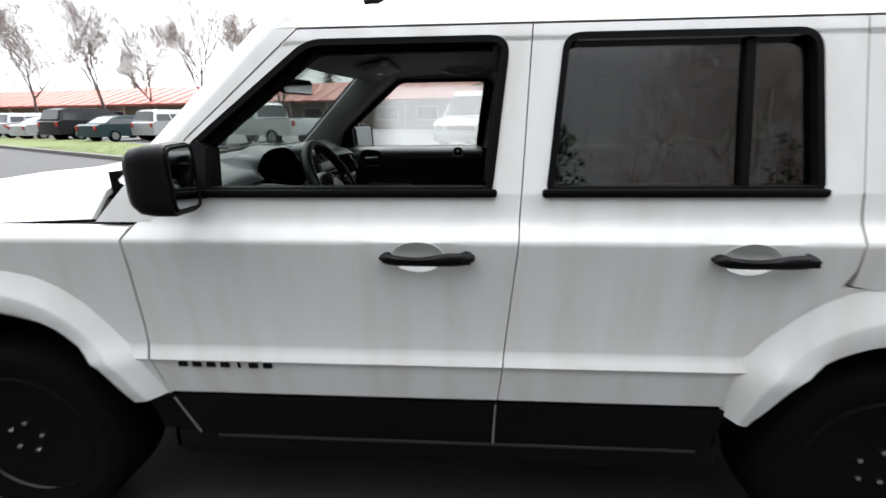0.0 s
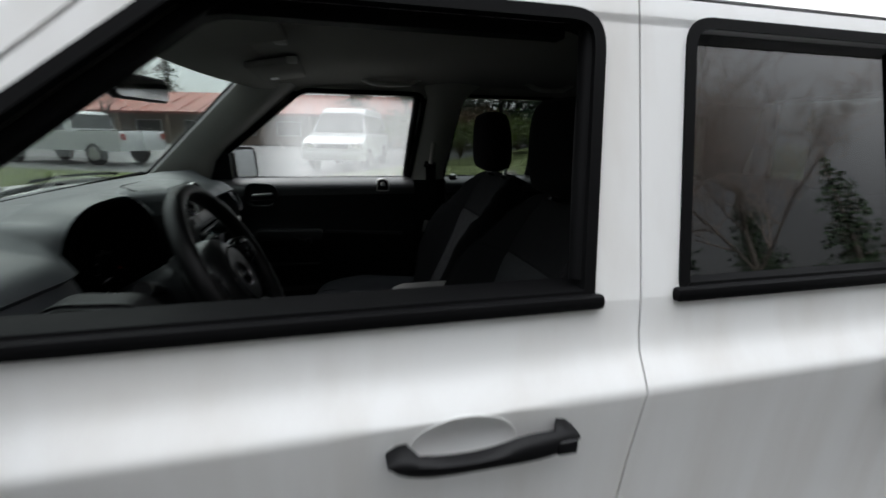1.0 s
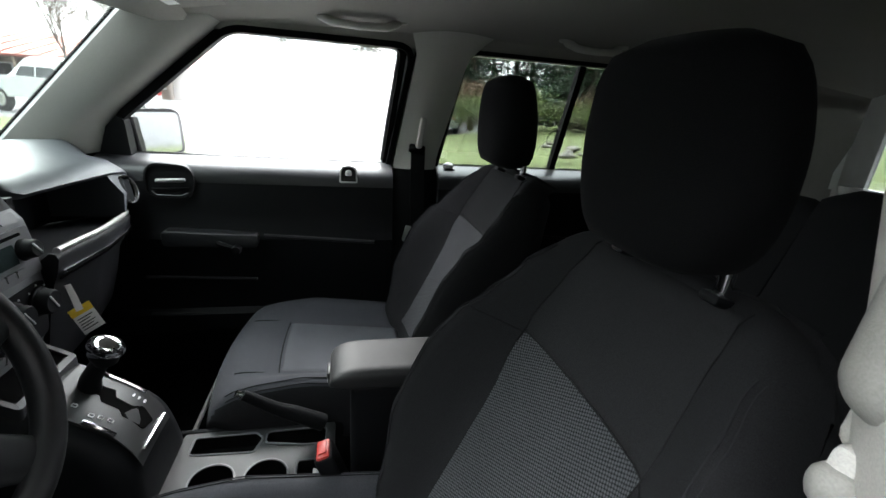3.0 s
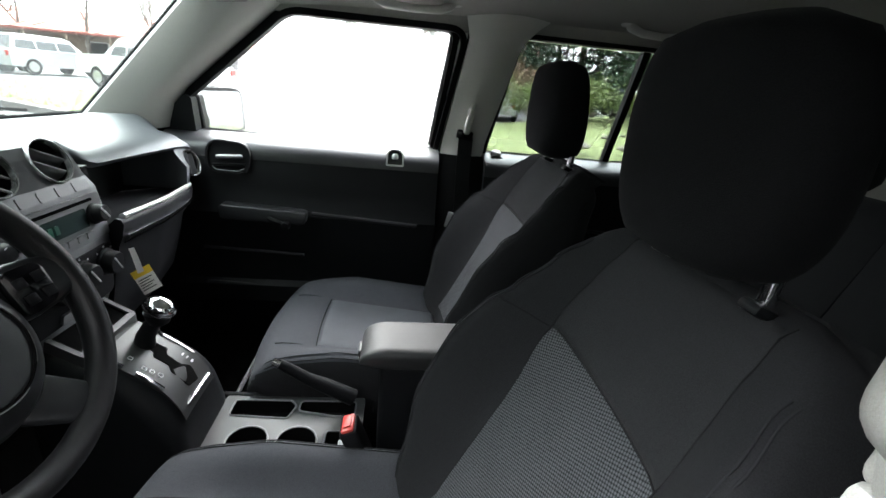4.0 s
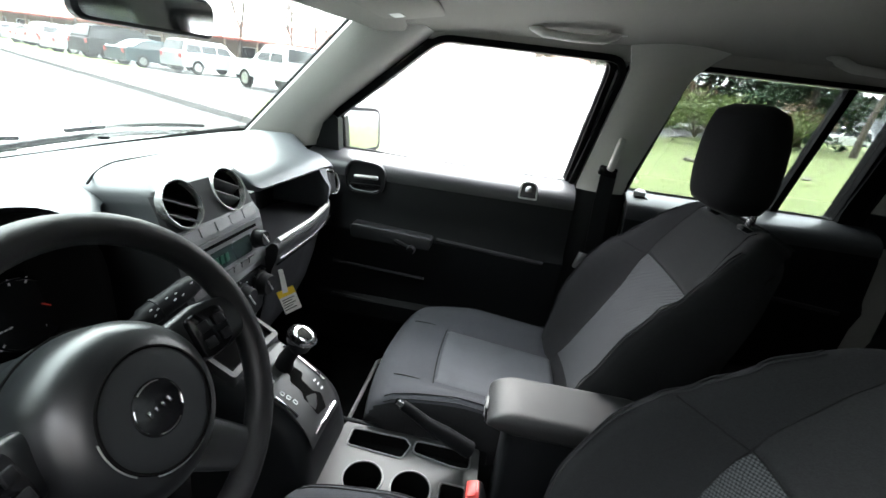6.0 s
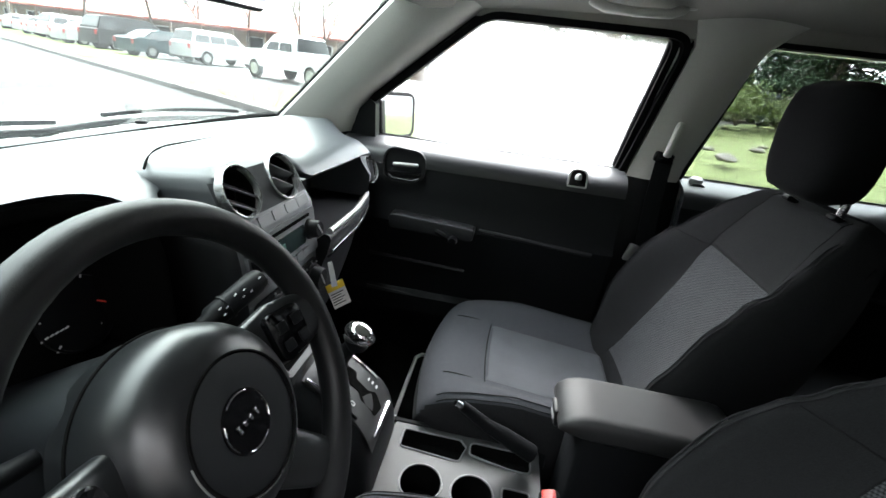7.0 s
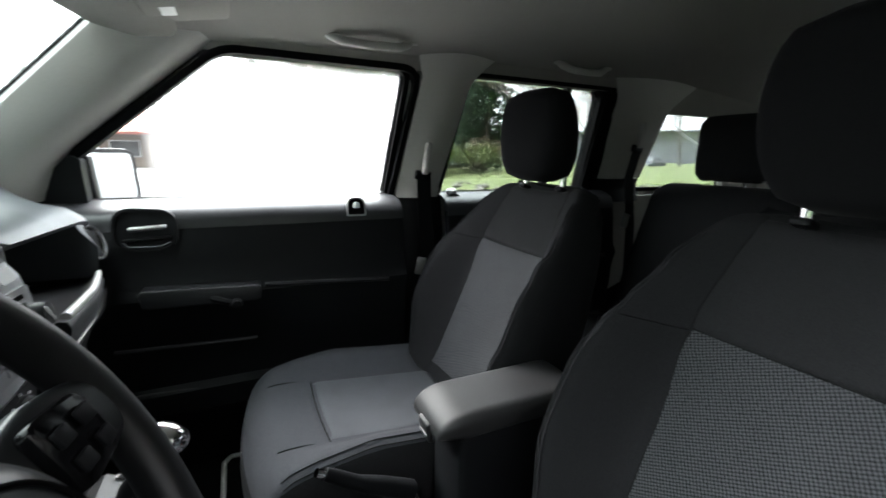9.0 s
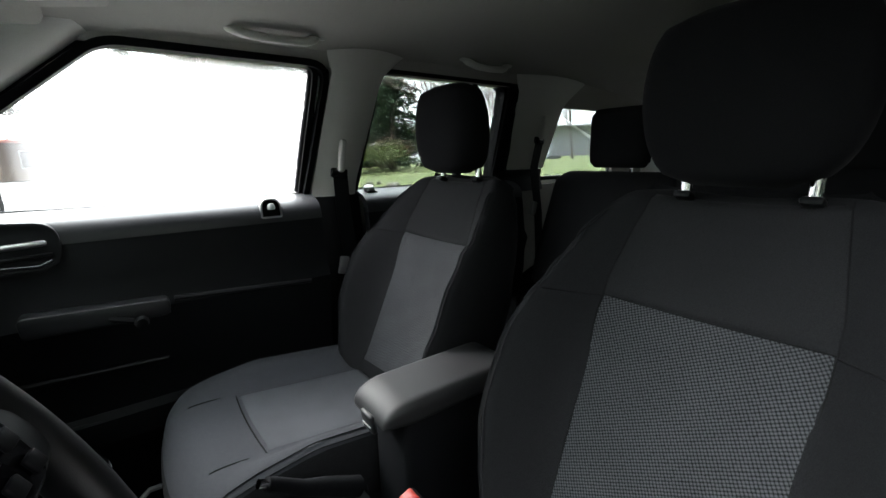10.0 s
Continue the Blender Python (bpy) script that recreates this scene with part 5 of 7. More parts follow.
for z in [0.86, 0.89, 0.92, 0.96, 1.0, 1.04, 1.09, 1.12, 1.14, 1.17, 1.185, 1.195, 1.202, 1.208, 1.213, 1.217, 1.220, 1.2215, 1.222]:
    w = table([(0.86, 0.105), (0.95, 0.118), (1.12, 0.128), (1.17, 0.140), (1.185, 0.145), (1.195, 0.145), (1.202, 0.137), (1.213, 0.112), (1.220, 0.080), (1.2215, 0.04), (1.222, 0.004)], z)
    wf = min(w, table([(1.10, 0.130), (1.125, 0.126), (1.145, 0.114), (1.19, 0.112), (1.202, 0.106), (1.213, 0.088), (1.220, 0.060), (1.222, 0.003)], z))
    x = stack_x(z)
    y0 = -0.028
    bk = table([(1.19, -0.985), (1.202, -0.965), (1.213, -0.93), (1.220, -0.895), (1.2215, -0.882), (1.222, -0.870)], z)
    rows.append([Vector(p) for p in ((bk, y0 - w * 0.3, z), (bk + 0.012 * min(1, w / 0.1), y0 - w * 0.7, z), (bk + 0.35 * (x - bk), y0 - w, z), (x - 0.024 * min(1, w / 0.1), y0 - wf * 1.02, z), (x - 0.008 * min(1, w / 0.1), y0 - wf * 0.985, z), (x, y0 - wf * 0.94, z), (x + 0.004 * min(1, w / 0.1), y0, z), (x, y0 + wf * 0.94, z), (x - 0.008 * min(1, w / 0.1), y0 + wf * 0.985, z), (x - 0.024 * min(1, w / 0.1), y0 + wf * 1.02, z), (bk + 0.35 * (x - bk), y0 + w, z), (bk + 0.012 * min(1, w / 0.1), y0 + w * 0.7, z), (bk, y0 + w * 0.3, z))])
skin = loft(rows)
for q in "lr":
    pierce(skin, VENTS[q][0], VENTS[q][2], VENTS[q][1] * 0.95)
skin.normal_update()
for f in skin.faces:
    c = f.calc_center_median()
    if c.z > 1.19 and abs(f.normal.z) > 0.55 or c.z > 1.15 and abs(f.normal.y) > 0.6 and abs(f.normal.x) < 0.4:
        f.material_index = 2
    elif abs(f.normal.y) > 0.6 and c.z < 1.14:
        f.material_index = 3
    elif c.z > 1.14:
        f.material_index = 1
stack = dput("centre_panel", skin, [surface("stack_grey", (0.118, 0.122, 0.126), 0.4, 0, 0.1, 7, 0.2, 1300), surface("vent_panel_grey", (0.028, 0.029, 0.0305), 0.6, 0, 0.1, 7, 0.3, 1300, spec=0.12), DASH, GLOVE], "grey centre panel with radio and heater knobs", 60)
for q in "lrp":
    vent(q, *VENTS[q])


def on_stack(y, z, h=0.0):
    e = 0.01
    t = Vector((stack_x(z + e) - stack_x(z - e), 0, 2 * e)).normalized()
    nrm = Vector((t.z, 0, -t.x))
    return Vector((stack_x(z), -0.028 + y, z)) + nrm * (h + 0.004)


def stack_plate(name, loop, lo, hi, mat, label="", parent=None, bevel=0.0):
    return dput(name, plate(loop, lambda y, z, h: on_stack(y, z, h), lo, hi, bevel=bevel), mat, label, 40, parent or stack)


def rect(y0, y1, z0, z1, r=0.004):
    return rounded([(y0, z0), (y1, z0), (y1, z1), (y0, z1)], r, 3)


for k in range(5):
    stack_plate("switch", rect(-0.098 + k * 0.04, -0.061 + k * 0.04, 1.119, 1.135), -0.004, 0.0012, stack.data.materials[0])
radio = stack_plate("radio", rect(-0.108, 0.108, 1.028, 1.110, 0.006), -0.006, 0.003, GREYPL, "grey radio with a green lit display")
stack_plate("disc_slot", rect(-0.095, 0.085, 1.098, 1.103, 0.002), 0.001, 0.0045, GAP, parent=radio)
SCREEN = surface("radio_screen", (0.02, 0.03, 0.03), 0.12)
GREEN = surface("lit_green_digits", (0.01, 0.05, 0.03), 0.3)
gn = GREEN.node_tree.nodes["Principled BSDF"]
gn.inputs["Emission Color"].default_value, gn.inputs["Emission Strength"].default_value = (0.1, 0.6, 0.45, 1), 0.0018
stack_plate("display", rect(-0.062, 0.058, 1.058, 1.090, 0.003), 0.002, 0.005, SCREEN, parent=radio)
for k in range(3):
    stack_plate("digit_bar", rect(-0.05 + k * 0.014, -0.041 + k * 0.014, 1.066, 1.080, 0.001), 0.0045, 0.0058, GREEN, parent=radio)
for k in range(6):
    stack_plate("radio_button", rect(-0.075 + k * 0.024, -0.054 + k * 0.024, 1.036, 1.048, 0.002), 0.002, 0.006, GREYPL, parent=radio)


def dial(y, z, r, depth, mat, par, label=""):
    n1 = (on_stack(y, z, 1) - on_stack(y, z, 0)).normalized()
    m = Matrix.Translation(on_stack(y, z, 0.0)) @ n1.to_track_quat("Z", "Y").to_matrix().to_4x4()
    b = lathe([(r * 1.15, 0), (r * 1.12, 0.004), (r, 0.006), (r * 0.93, depth - 0.003), (r * 0.82, depth), (0.0005, depth)], m, 28)
    k = dput("dial", b, mat, label, 40, par)
    g = box((0.003, r * 1.5, 0.003), (0, 0, depth), bevel=0.001)
    bmesh.ops.transform(g, matrix=m @ Matrix.Rotation(0.6, 4, "Z"), verts=g.verts)
    dput("dial_mark", g, MARK, parent=k)
    return k


dial(0.082, 1.074, 0.017, 0.022, PLASTIC, radio)
dial(-0.085, 1.078, 0.015, 0.020, PLASTIC, radio)
heater = stack_plate("heater_panel", rect(-0.104, 0.104, 0.905, 1.012, 0.012), -0.006, 0.002, PLASTIC, "black heater panel with three knobs")
for y in (-0.052, 0.014, 0.080):
    k = dial(y, 0.978, 0.024, 0.024, PLASTIC, heater, "black heater knob with pale marks")
    for a in range(7):
        t = radians(-120 + 40 * a)
        dput("scale_dot", plate(rounded([(y + 0.031 * math.sin(t) - 0.002, 0.978 + 0.031 * math.cos(t) - 0.002), (y + 0.031 * math.sin(t) + 0.002, 0.978 + 0.031 * math.cos(t) - 0.002), (y + 0.031 * math.sin(t), 0.978 + 0.031 * math.cos(t) + 0.002)], 0.0005, 1), lambda u, v, h: on_stack(u, v, h), 0.002, 0.0035), MARK, parent=heater)
for k in range(3):
    stack_plate("heater_button", rect(-0.045 + k * 0.032, -0.018 + k * 0.032, 0.912, 0.928, 0.003), 0.002, 0.007, GREYPL, parent=heater)

# driver's side: gauge hood, cluster and lower panel
def hood_loop(x, g):
    pts = []
    for t in steps(0, 1, 24):
        a = math.pi * (1 - t)
        pts.append((x + 0.012 * abs(math.cos(a)), -0.385 + (0.185 + g) * math.copysign(abs(math.cos(a)) ** 0.7, math.cos(a)), 1.075 + (0.150 + g) * math.sin(a) ** 0.75))
    return [(pts[0][0], pts[0][1], 0.975)] + pts + [(pts[-1][0], pts[-1][1], 0.975)]


dput("hood_lining", loft([hood_loop(x, g) for x, g in ((-0.828, -0.0051), (-0.8285, -0.012), (-0.836, -0.022), (-0.90, -0.030), (-1.0, -0.034))], False, False), GAP)
face = []
for y in steps(-0.735, -0.568, 8):
    bx, bz = brow_x(y), max(brow_z(y), hood_z(y))
    face.append([Vector(p) for p in ((bx - 0.012, y, bz - 0.008), (bx + 0.006, y, bz - 0.05), (bx + 0.012, y, 1.02), (-0.800, y, 0.972), (-0.84, y, 0.972), (-0.90, y, bz - 0.02))])
dput("end_face", loft(face), DASH, "", 60)
vent("d", (-0.795, -0.652, 1.066), 0.042, (0.95, 0.10, 0.25), 80)
grille = dput("demister_grille", box((0.075, 0.006, 0.040), (-0.968, -0.738, 1.104), bevel=0.003), GAP)
for k in range(4):
    dput("grille_slat", box((0.068, 0.006, 0.0035), (-0.968, -0.742, 1.090 + 0.009 * k), (30, 0, 0), 0.001), GREYPL, parent=grille)
LITMARK = surface("lit_gauge_print", (0.5, 0.5, 0.5), 0.5)
LITRED = surface("lit_red_needle", (0.5, 0.03, 0.02), 0.5)
for m_, c_ in ((LITMARK, (0.9, 0.95, 1.0, 1)), (LITRED, (1.0, 0.08, 0.05, 1))):
    b_ = m_.node_tree.nodes["Principled BSDF"]
    b_.inputs["Emission Color"].default_value, b_.inputs["Emission Strength"].default_value = c_, 0.005
cluster = dput("gauge_panel", box((0.02, 0.35, 0.22), (-0.925, -0.385, 1.06), (0, -12, 0), 0.01), GAP, "dark gauge cluster")
for y, r in ((-0.47, 0.055), (-0.262, 0.050)):
    m = Matrix.Translation((-0.904, y, 1.045)) @ Vector((0.978, 0, 0.208)).to_track_quat("Z", "Y").to_matrix().to_4x4()
    g = dput("gauge", lathe([(r, 0), (r, 0.006), (r * 0.95, 0.007), (r * 0.93, 0.002), (0.0005, 0.002)], m, 40), PLASTIC, "round gauge with pale marks and a red needle", parent=cluster)
    for k in range(11):
        t = radians(-130 + 26 * k)
        b = box((0.002, 0.009, 0.001), (0.047 * math.sin(t), 0.047 * math.cos(t), 0.003), (0, 0, -math.degrees(t)))
        bmesh.ops.transform(b, matrix=m, verts=b.verts)
        dput("gauge_mark", b, LITMARK, parent=cluster)
    dput("needle", tube([(-0.895, y + 0.022, 1.052), (-0.893, y + 0.041, 1.038)], 0.0011, 6), LITRED, parent=cluster)
    for dy, z in ((0.046, 1.061), (0.051, 1.045), (0.040, 1.050), (0.021, 1.016), (0.036, 1.062)):
        dput("gauge_figure", tube([(-0.8965, y + dy, z - 0.0022), (-0.8965, y + dy + 0.001, z + 0.0022)], 0.0009, 5), LITMARK, parent=cluster)
for k in range(5):
    dput("display_segment", tube([(-0.894, -0.310 + k * 0.006, 1.038), (-0.894, -0.306 + k * 0.006, 1.039)], 0.0011, 5), LITMARK, parent=cluster)
dput("driver_panel", loft([[Vector(p) for p in ((-0.97, y, 0.985), (-0.86, y, 0.985), (-0.825, y, 0.980), (-0.81, y, 0.965), (-0.80, y, 0.90), (-0.83, y, 0.75), (-0.90, y, 0.70), (-1.0, y, 0.70))] for y in steps(-0.72, -0.165, 10)]), PLASTIC, "", 50)

# ---- steering column and wheel ----
WC, TILT_W, RW = Vector((-0.618, -0.386, 1.08)), radians(27), 0.174
wheel_m = Matrix.Translation(WC) @ Vector((math.cos(TILT_W), 0, math.sin(TILT_W))).to_track_quat("Z", "Y").to_matrix().to_4x4()
# local axes: z towards the driver
ax = Matrix((Vector((0, 1, 0)), Vector((-math.sin(TILT_W), 0, math.cos(TILT_W))), Vector((math.cos(TILT_W), 0, math.sin(TILT_W))))).transposed().to_4x4()
wheel_m = Matrix.Translation(WC) @ ax
sw = thing("steering_wheel", "black three-spoke steering wheel with a round hub pad", "steering wheel", at=tuple(WC))
WHEELBLACK = surface("wheel_leather", (0.0055, 0.0055, 0.006), 0.45, 0, 0.2, 9, 0.3, 900, spec=0.28)
PAD = surface("airbag_pad", (0.0075, 0.0082, 0.0090), 0.33, 0, 0.12, 9, 0.22, 900, spec=0.5)
COLUMN = surface("column_plastic", (0.0075, 0.0090, 0.0105), 0.45, 0, 0.15, 9, 0.15, 1400)


def wput(name, bm, mat, label="", parent=None, smooth=60):
    bmesh.ops.transform(bm, matrix=ax, verts=bm.verts)
    return part(name, bm, mat, parent or sw, label, smooth)


rim_loops = []
for k in range(65):
    a = 2 * math.pi * k / 64
    c, d = math.cos(a), math.sin(a)
    rim_loops.append([((RW + 0.0165 * math.cos(t)) * c, (RW + 0.0165 * math.cos(t)) * d, 0.0185 * math.sin(t)) for t in (2 * math.pi * q / 14 for q in range(14))])
bm = loft(rim_loops, True, False)
bmesh.ops.remove_doubles(bm, verts=bm.verts[:], dist=1e-6)
wput("rim", bm, WHEELBLACK, "black leather-look rim")
HM = Matrix.Translation((0.009, -0.023, -0.015))
hub = lathe([(0.03, -0.085), (0.098, -0.08), (0.101, -0.05), (0.100, -0.022), (0.097, -0.010), (0.092, 0.001), (0.084, 0.010), (0.074, 0.017), (0.066, 0.021), (0.058, 0.0225), (0.035, 0.021), (0.0005, 0.020)], HM, 64)
pad = wput("hub_pad", hub, PAD, "dark grey airbag pad")
wput("pad_ring", tube([HM @ Vector(p) for p in [(0.063 * math.cos(a), 0.063 * math.sin(a), 0.0232) for a in (2 * math.pi * k / 48 for k in range(48))]], 0.0017, 5, True), GAP, parent=pad)
# added satin arcs stand for the glints along the pad's groove
for a0, a1 in ((170, 215), (235, 290), (318, 350)):
    wput("pad_ring_glint", tube([HM @ Vector((0.0655 * math.cos(radians(a)), 0.0655 * math.sin(radians(a)), 0.0222)) for a in steps(a0, a1, 10)], 0.0008, 5), SATIN, parent=pad)
for a0, a1 in ((60, 120), (150, 210), (240, 300), (330, 390)):
    wput("emblem_arc", tube([HM @ Vector((0.027 * math.cos(radians(a)), 0.027 * math.sin(radians(a)), 0.0222)) for a in steps(a0, a1, 8)], 0.0009, 6), CHROME, parent=pad)
wput("hub_seam", tube([HM @ Vector((0.1012 * math.cos(a), 0.1012 * math.sin(a), -0.052)) for a in (2 * math.pi * k / 48 for k in range(48))], 0.0018, 5, True), GAP, parent=pad)
wput("emblem_disc", lathe([(0.0295, 0.019), (0.0295, 0.0215), (0.0005, 0.0222)], HM, 32), GLOSSBLACK, "dark round emblem", parent=pad)
for k, (w, h) in enumerate(((0.006, 0.010), (0.006, 0.007), (0.006, 0.007), (0.006, 0.009))):
    wput("emblem_bar", box((w * 0.55, h * 0.8, 0.0012), (-0.0035 + 0.0085 * k, -0.023, 0.0075), (0, 0, 12), bevel=0.0004), CHROME, parent=pad)
for k, a in (("l", 180), ("r", 0)):
    s = -1 if a else 1
    sp = [Vector((s * 0.060, 0.0, -0.040)), Vector((s * 0.090, 0.003, -0.030)), Vector((s * 0.120, 0.006, -0.014)), Vector((s * 0.145, 0.005, -0.005)), Vector((s * 0.168, 0.004, 0.0))]
    spoke = wput("spoke", loft([[p + Vector((0, w * math.copysign(abs(math.cos(a)) ** 0.6, math.cos(a)), 0.013 * math.copysign(abs(math.sin(a)) ** 0.7, math.sin(a)))) for a in (2 * math.pi * q / 20 for q in range(20))] for p, w in zip(sp, (0.028, 0.032, 0.036, 0.032, 0.026))]), PAD)
    pod = rounded([(s * 0.098, -0.026), (s * 0.138, -0.020), (s * 0.142, 0.030), (s * 0.100, 0.034)], 0.010, 4)
    b = wput("switch_pod", plate(pod, lambda u, v, h: Vector((u, v, h - 0.013 + 0.35 * (abs(u) - 0.12))), 0.006, 0.016, bevel=0.002), GLOSSBLACK, "gloss black switch pod", parent=spoke)
    for i in range(2):
        for j in range(2):
            wput("switch", box((0.013, 0.013, 0.004), (s * (0.110 + 0.020 * i), -0.008 + 0.022 * j, 0.0025 + 0.007 * i), (0, -s * 18, 0), bevel=0.0015), PLASTIC, parent=spoke)
for s in (-1, 1):
    sp = [Vector((s * 0.030, -0.060, -0.048)), Vector((s * 0.046, -0.098, -0.030)), Vector((s * 0.066, -0.128, -0.012)), Vector((s * 0.083, -0.152, -0.001))]
    wput("lower_spoke", loft([[p + Vector((w * math.cos(a), s * 0.5 * w * math.cos(a), 0.011 * math.copysign(abs(math.sin(a)) ** 0.7, math.sin(a)))) for a in (2 * math.pi * q / 20 for q in range(20))] for p, w in zip(sp, (0.034, 0.030, 0.026, 0.022))]), PAD)
col = thing("steering_column", "dark plastic steering column shroud with wiper stalk", "steering column", at=(-0.80, -0.386, 0.98))
C0 = Vector(col.location)
loops = []
for d, w, h in ((-0.07, 0.062, 0.058), (-0.10, 0.068, 0.062), (-0.18, 0.066, 0.060), (-0.34, 0.06, 0.055)):
    loops.append([wheel_m @ Vector((w * math.copysign(abs(math.cos(a)) ** 0.6, math.cos(a)), h * math.copysign(abs(math.sin(a)) ** 0.6, math.sin(a)) + 0.006, d)) - C0 for a in (2 * math.pi * k / 28 for k in range(28))])
part("shroud", loft(loops), COLUMN, col, "", 50)
tip, root = Vector((-0.702, -0.186, 1.096)), Vector((-0.735, -0.33, 1.055))
dirn = (tip - root).normalized()
st = part("stalk", tube([root - C0, root + dirn * 0.03 - C0, root + dirn * 0.07 - C0, root + dirn * 0.075 - C0, tip - dirn * 0.012 - C0, tip - C0], [0.007, 0.008, 0.011, 0.015, 0.016, 0.013], 14), PLASTIC, col, "black wiper stalk with pale marks")
part("stalk_band", tube([root.lerp(tip, 0.60) - C0, root.lerp(tip, 0.625) - C0], 0.0172, 14), PLASTIC, st)
across = dirn.cross(Vector((0.76, 0, 0.65))).normalized()
for k, side, w in ((0.50, -0.004, 0.004), (0.50, 0.005, 0.003), (0.545, 0.0, 0.005), (0.66, -0.005, 0.003), (0.70, 0.003, 0.004), (0.74, -0.003, 0.004), (0.78, 0.004, 0.003), (0.90, -0.002, 0.006)):
    part("stalk_mark", box((0.0012, 0.0022, w), root.lerp(tip, k) + Vector((0.0122, 0, 0.0104)) + across * side - C0, (0, 40, 20)), MARK, st)
tip2 = Vector((-0.715, -0.575, 1.105))
root2 = Vector((-0.735, -0.44, 1.055))
part("stalk", tube([root2 - C0, root2.lerp(tip2, 0.5) - C0, root2.lerp(tip2, 0.55) - C0, tip2 - C0], [0.007, 0.010, 0.014, 0.014], 12), PLASTIC, col, "black indicator stalk")

# ---- centre console ----
console = thing("centre_console", "dark grey centre console with silver cup holder tray", "console", at=(-0.45, -0.02, 0.40))
K0 = Vector(console.location)


def kput(name, bm, mat, label="", smooth=50, parent=None):
    bmesh.ops.translate(bm, vec=-K0, verts=bm.verts)
    return part(name, bm, mat, parent or console, label, smooth)


def hump(x):
    """Height of the shifter housing along the car."""
    return table([(-0.80, 0.905), (-0.74, 0.872), (-0.70, 0.848), (-0.66, 0.824), (-0.62, 0.796), (-0.595, 0.774), (-0.580, 0.750), (-0.571, 0.728), (-0.562, 0.69), (-0.558, 0.63)], x)


rows = []
for x in (-0.80, -0.74, -0.70, -0.66, -0.64, -0.62, -0.605, -0.59, -0.58, -0.572, -0.566, -0.562, -0.558):
    z = hump(x)
    w = table([(-0.80, 0.10), (-0.56, 0.105)], x)
    y0 = -0.02
    rows.append([Vector(p) for p in ((x, y0 - w - 0.01, 0.40), (x, y0 - w, z - 0.06), (x, y0 - w + 0.012, z - 0.022), (x, y0 - w + 0.035, z - 0.006), (x, y0, z), (x, y0 + w - 0.035, z - 0.006), (x, y0 + w - 0.012, z - 0.022), (x, y0 + w, z - 0.06), (x, y0 + w + 0.01, 0.40))])
kput("shifter_housing", loft(rows), PLASTIC, "", 60)


def plate_at(x, y, h=0.0):
    e = 0.004
    t = Vector((2 * e, 0, hump(x + e) - hump(x - e))).normalized()
    return Vector((x, y, hump(x) - 0.9 * ((y + 0.02) / 0.1) ** 4 * 0.02)) + Vector((-t.z, 0, t.x)) * h


grid = [[plate_at(x, y, 0.005) for y in steps(-0.085, 0.045, 10)] for x in steps(-0.70, -0.570, 14)]
sp = kput("shift_plate", slab(grid, (0.002, 0, -0.008)), PLATEGREY, "satin grey shift plate with chrome edges", 60)
SLOT = [(-0.674, 0.006), (-0.674, -0.013), (-0.647, -0.015), (-0.641, -0.027), (-0.616, -0.027), (-0.607, -0.038), (-0.581, -0.036), (-0.578, -0.004), (-0.592, 0.005), (-0.604, -0.008), (-0.628, -0.006), (-0.634, 0.010)]
kput("shift_slot", plate(rounded(SLOT, 0.004, 2), lambda u, v, h: plate_at(u, v, h), 0.003, 0.0065), GAP, parent=sp)
for y, x0, x1 in ((-0.080, -0.695, -0.665), (-0.080, -0.645, -0.602), (0.040, -0.690, -0.600)):
    kput("chrome_edge", tube([plate_at(x, y, 0.007) for x in steps(x0, x1, 6)], 0.0035, 6), CHROME, parent=sp)
kput("chrome_edge", tube([plate_at(-0.573, y, 0.007) for y in steps(-0.066, 0.030, 6)], 0.0032, 6), CHROME, parent=sp)
for x, y in ((-0.665, -0.055), (-0.640, -0.062), (-0.628, -0.060), (-0.616, -0.058)):
    kput("indicator_window", ring(rounded([(x - 0.0038, y - 0.0036), (x + 0.0038, y - 0.0036), (x + 0.0038, y + 0.0036), (x - 0.0038, y + 0.0036)], 0.001, 1), 0.0011, plate_at, 0.004, 0.0062), MARK, parent=sp)
for k in range(3):
    kput("print_bar", plate(rounded([(-0.612 + 0.008 * k, 0.014), (-0.6095 + 0.008 * k, 0.014), (-0.6095 + 0.008 * k, 0.022), (-0.612 + 0.008 * k, 0.022)], 0.001, 1), plate_at, 0.004, 0.006), MARK, parent=sp)
lever = kput("shift_lever", tube([(-0.668, -0.003, 0.815), (-0.658, -0.006, 0.850), (-0.642, -0.011, 0.875), (-0.624, -0.016, 0.900)], [0.020, 0.017, 0.015, 0.014], 14), PLASTIC, "black shift lever with a chrome-capped knob")
knob = bmesh.new()
bmesh.ops.create_uvsphere(knob, u_segments=24, v_segments=14, radius=1)
bmesh.ops.scale(knob, vec=(0.030, 0.024, 0.020), verts=knob.verts)
bmesh.ops.transform(knob, matrix=pose(-0.618, -0.017, 0.919, 0, 22, 0), verts=knob.verts)
kput("knob_cap", knob, CHROME, "polished chrome knob cap", parent=lever)
kput("knob_neck", lathe([(0.017, 0), (0.023, 0.015), (0.025, 0.025)], Matrix.Translation((-0.623, -0.015, 0.886)), 20), PLASTIC, parent=lever)
# bin in front of the plate
kput("front_bin", ring(rounded([(-0.775, -0.10), (-0.708, -0.10), (-0.708, 0.06), (-0.775, 0.06)], 0.008, 3), 0.010, lambda u, v, h: Vector((u, v, hump(u) + h)), -0.02, 0.008), TRAYGREY, "grey rimmed coin bin")
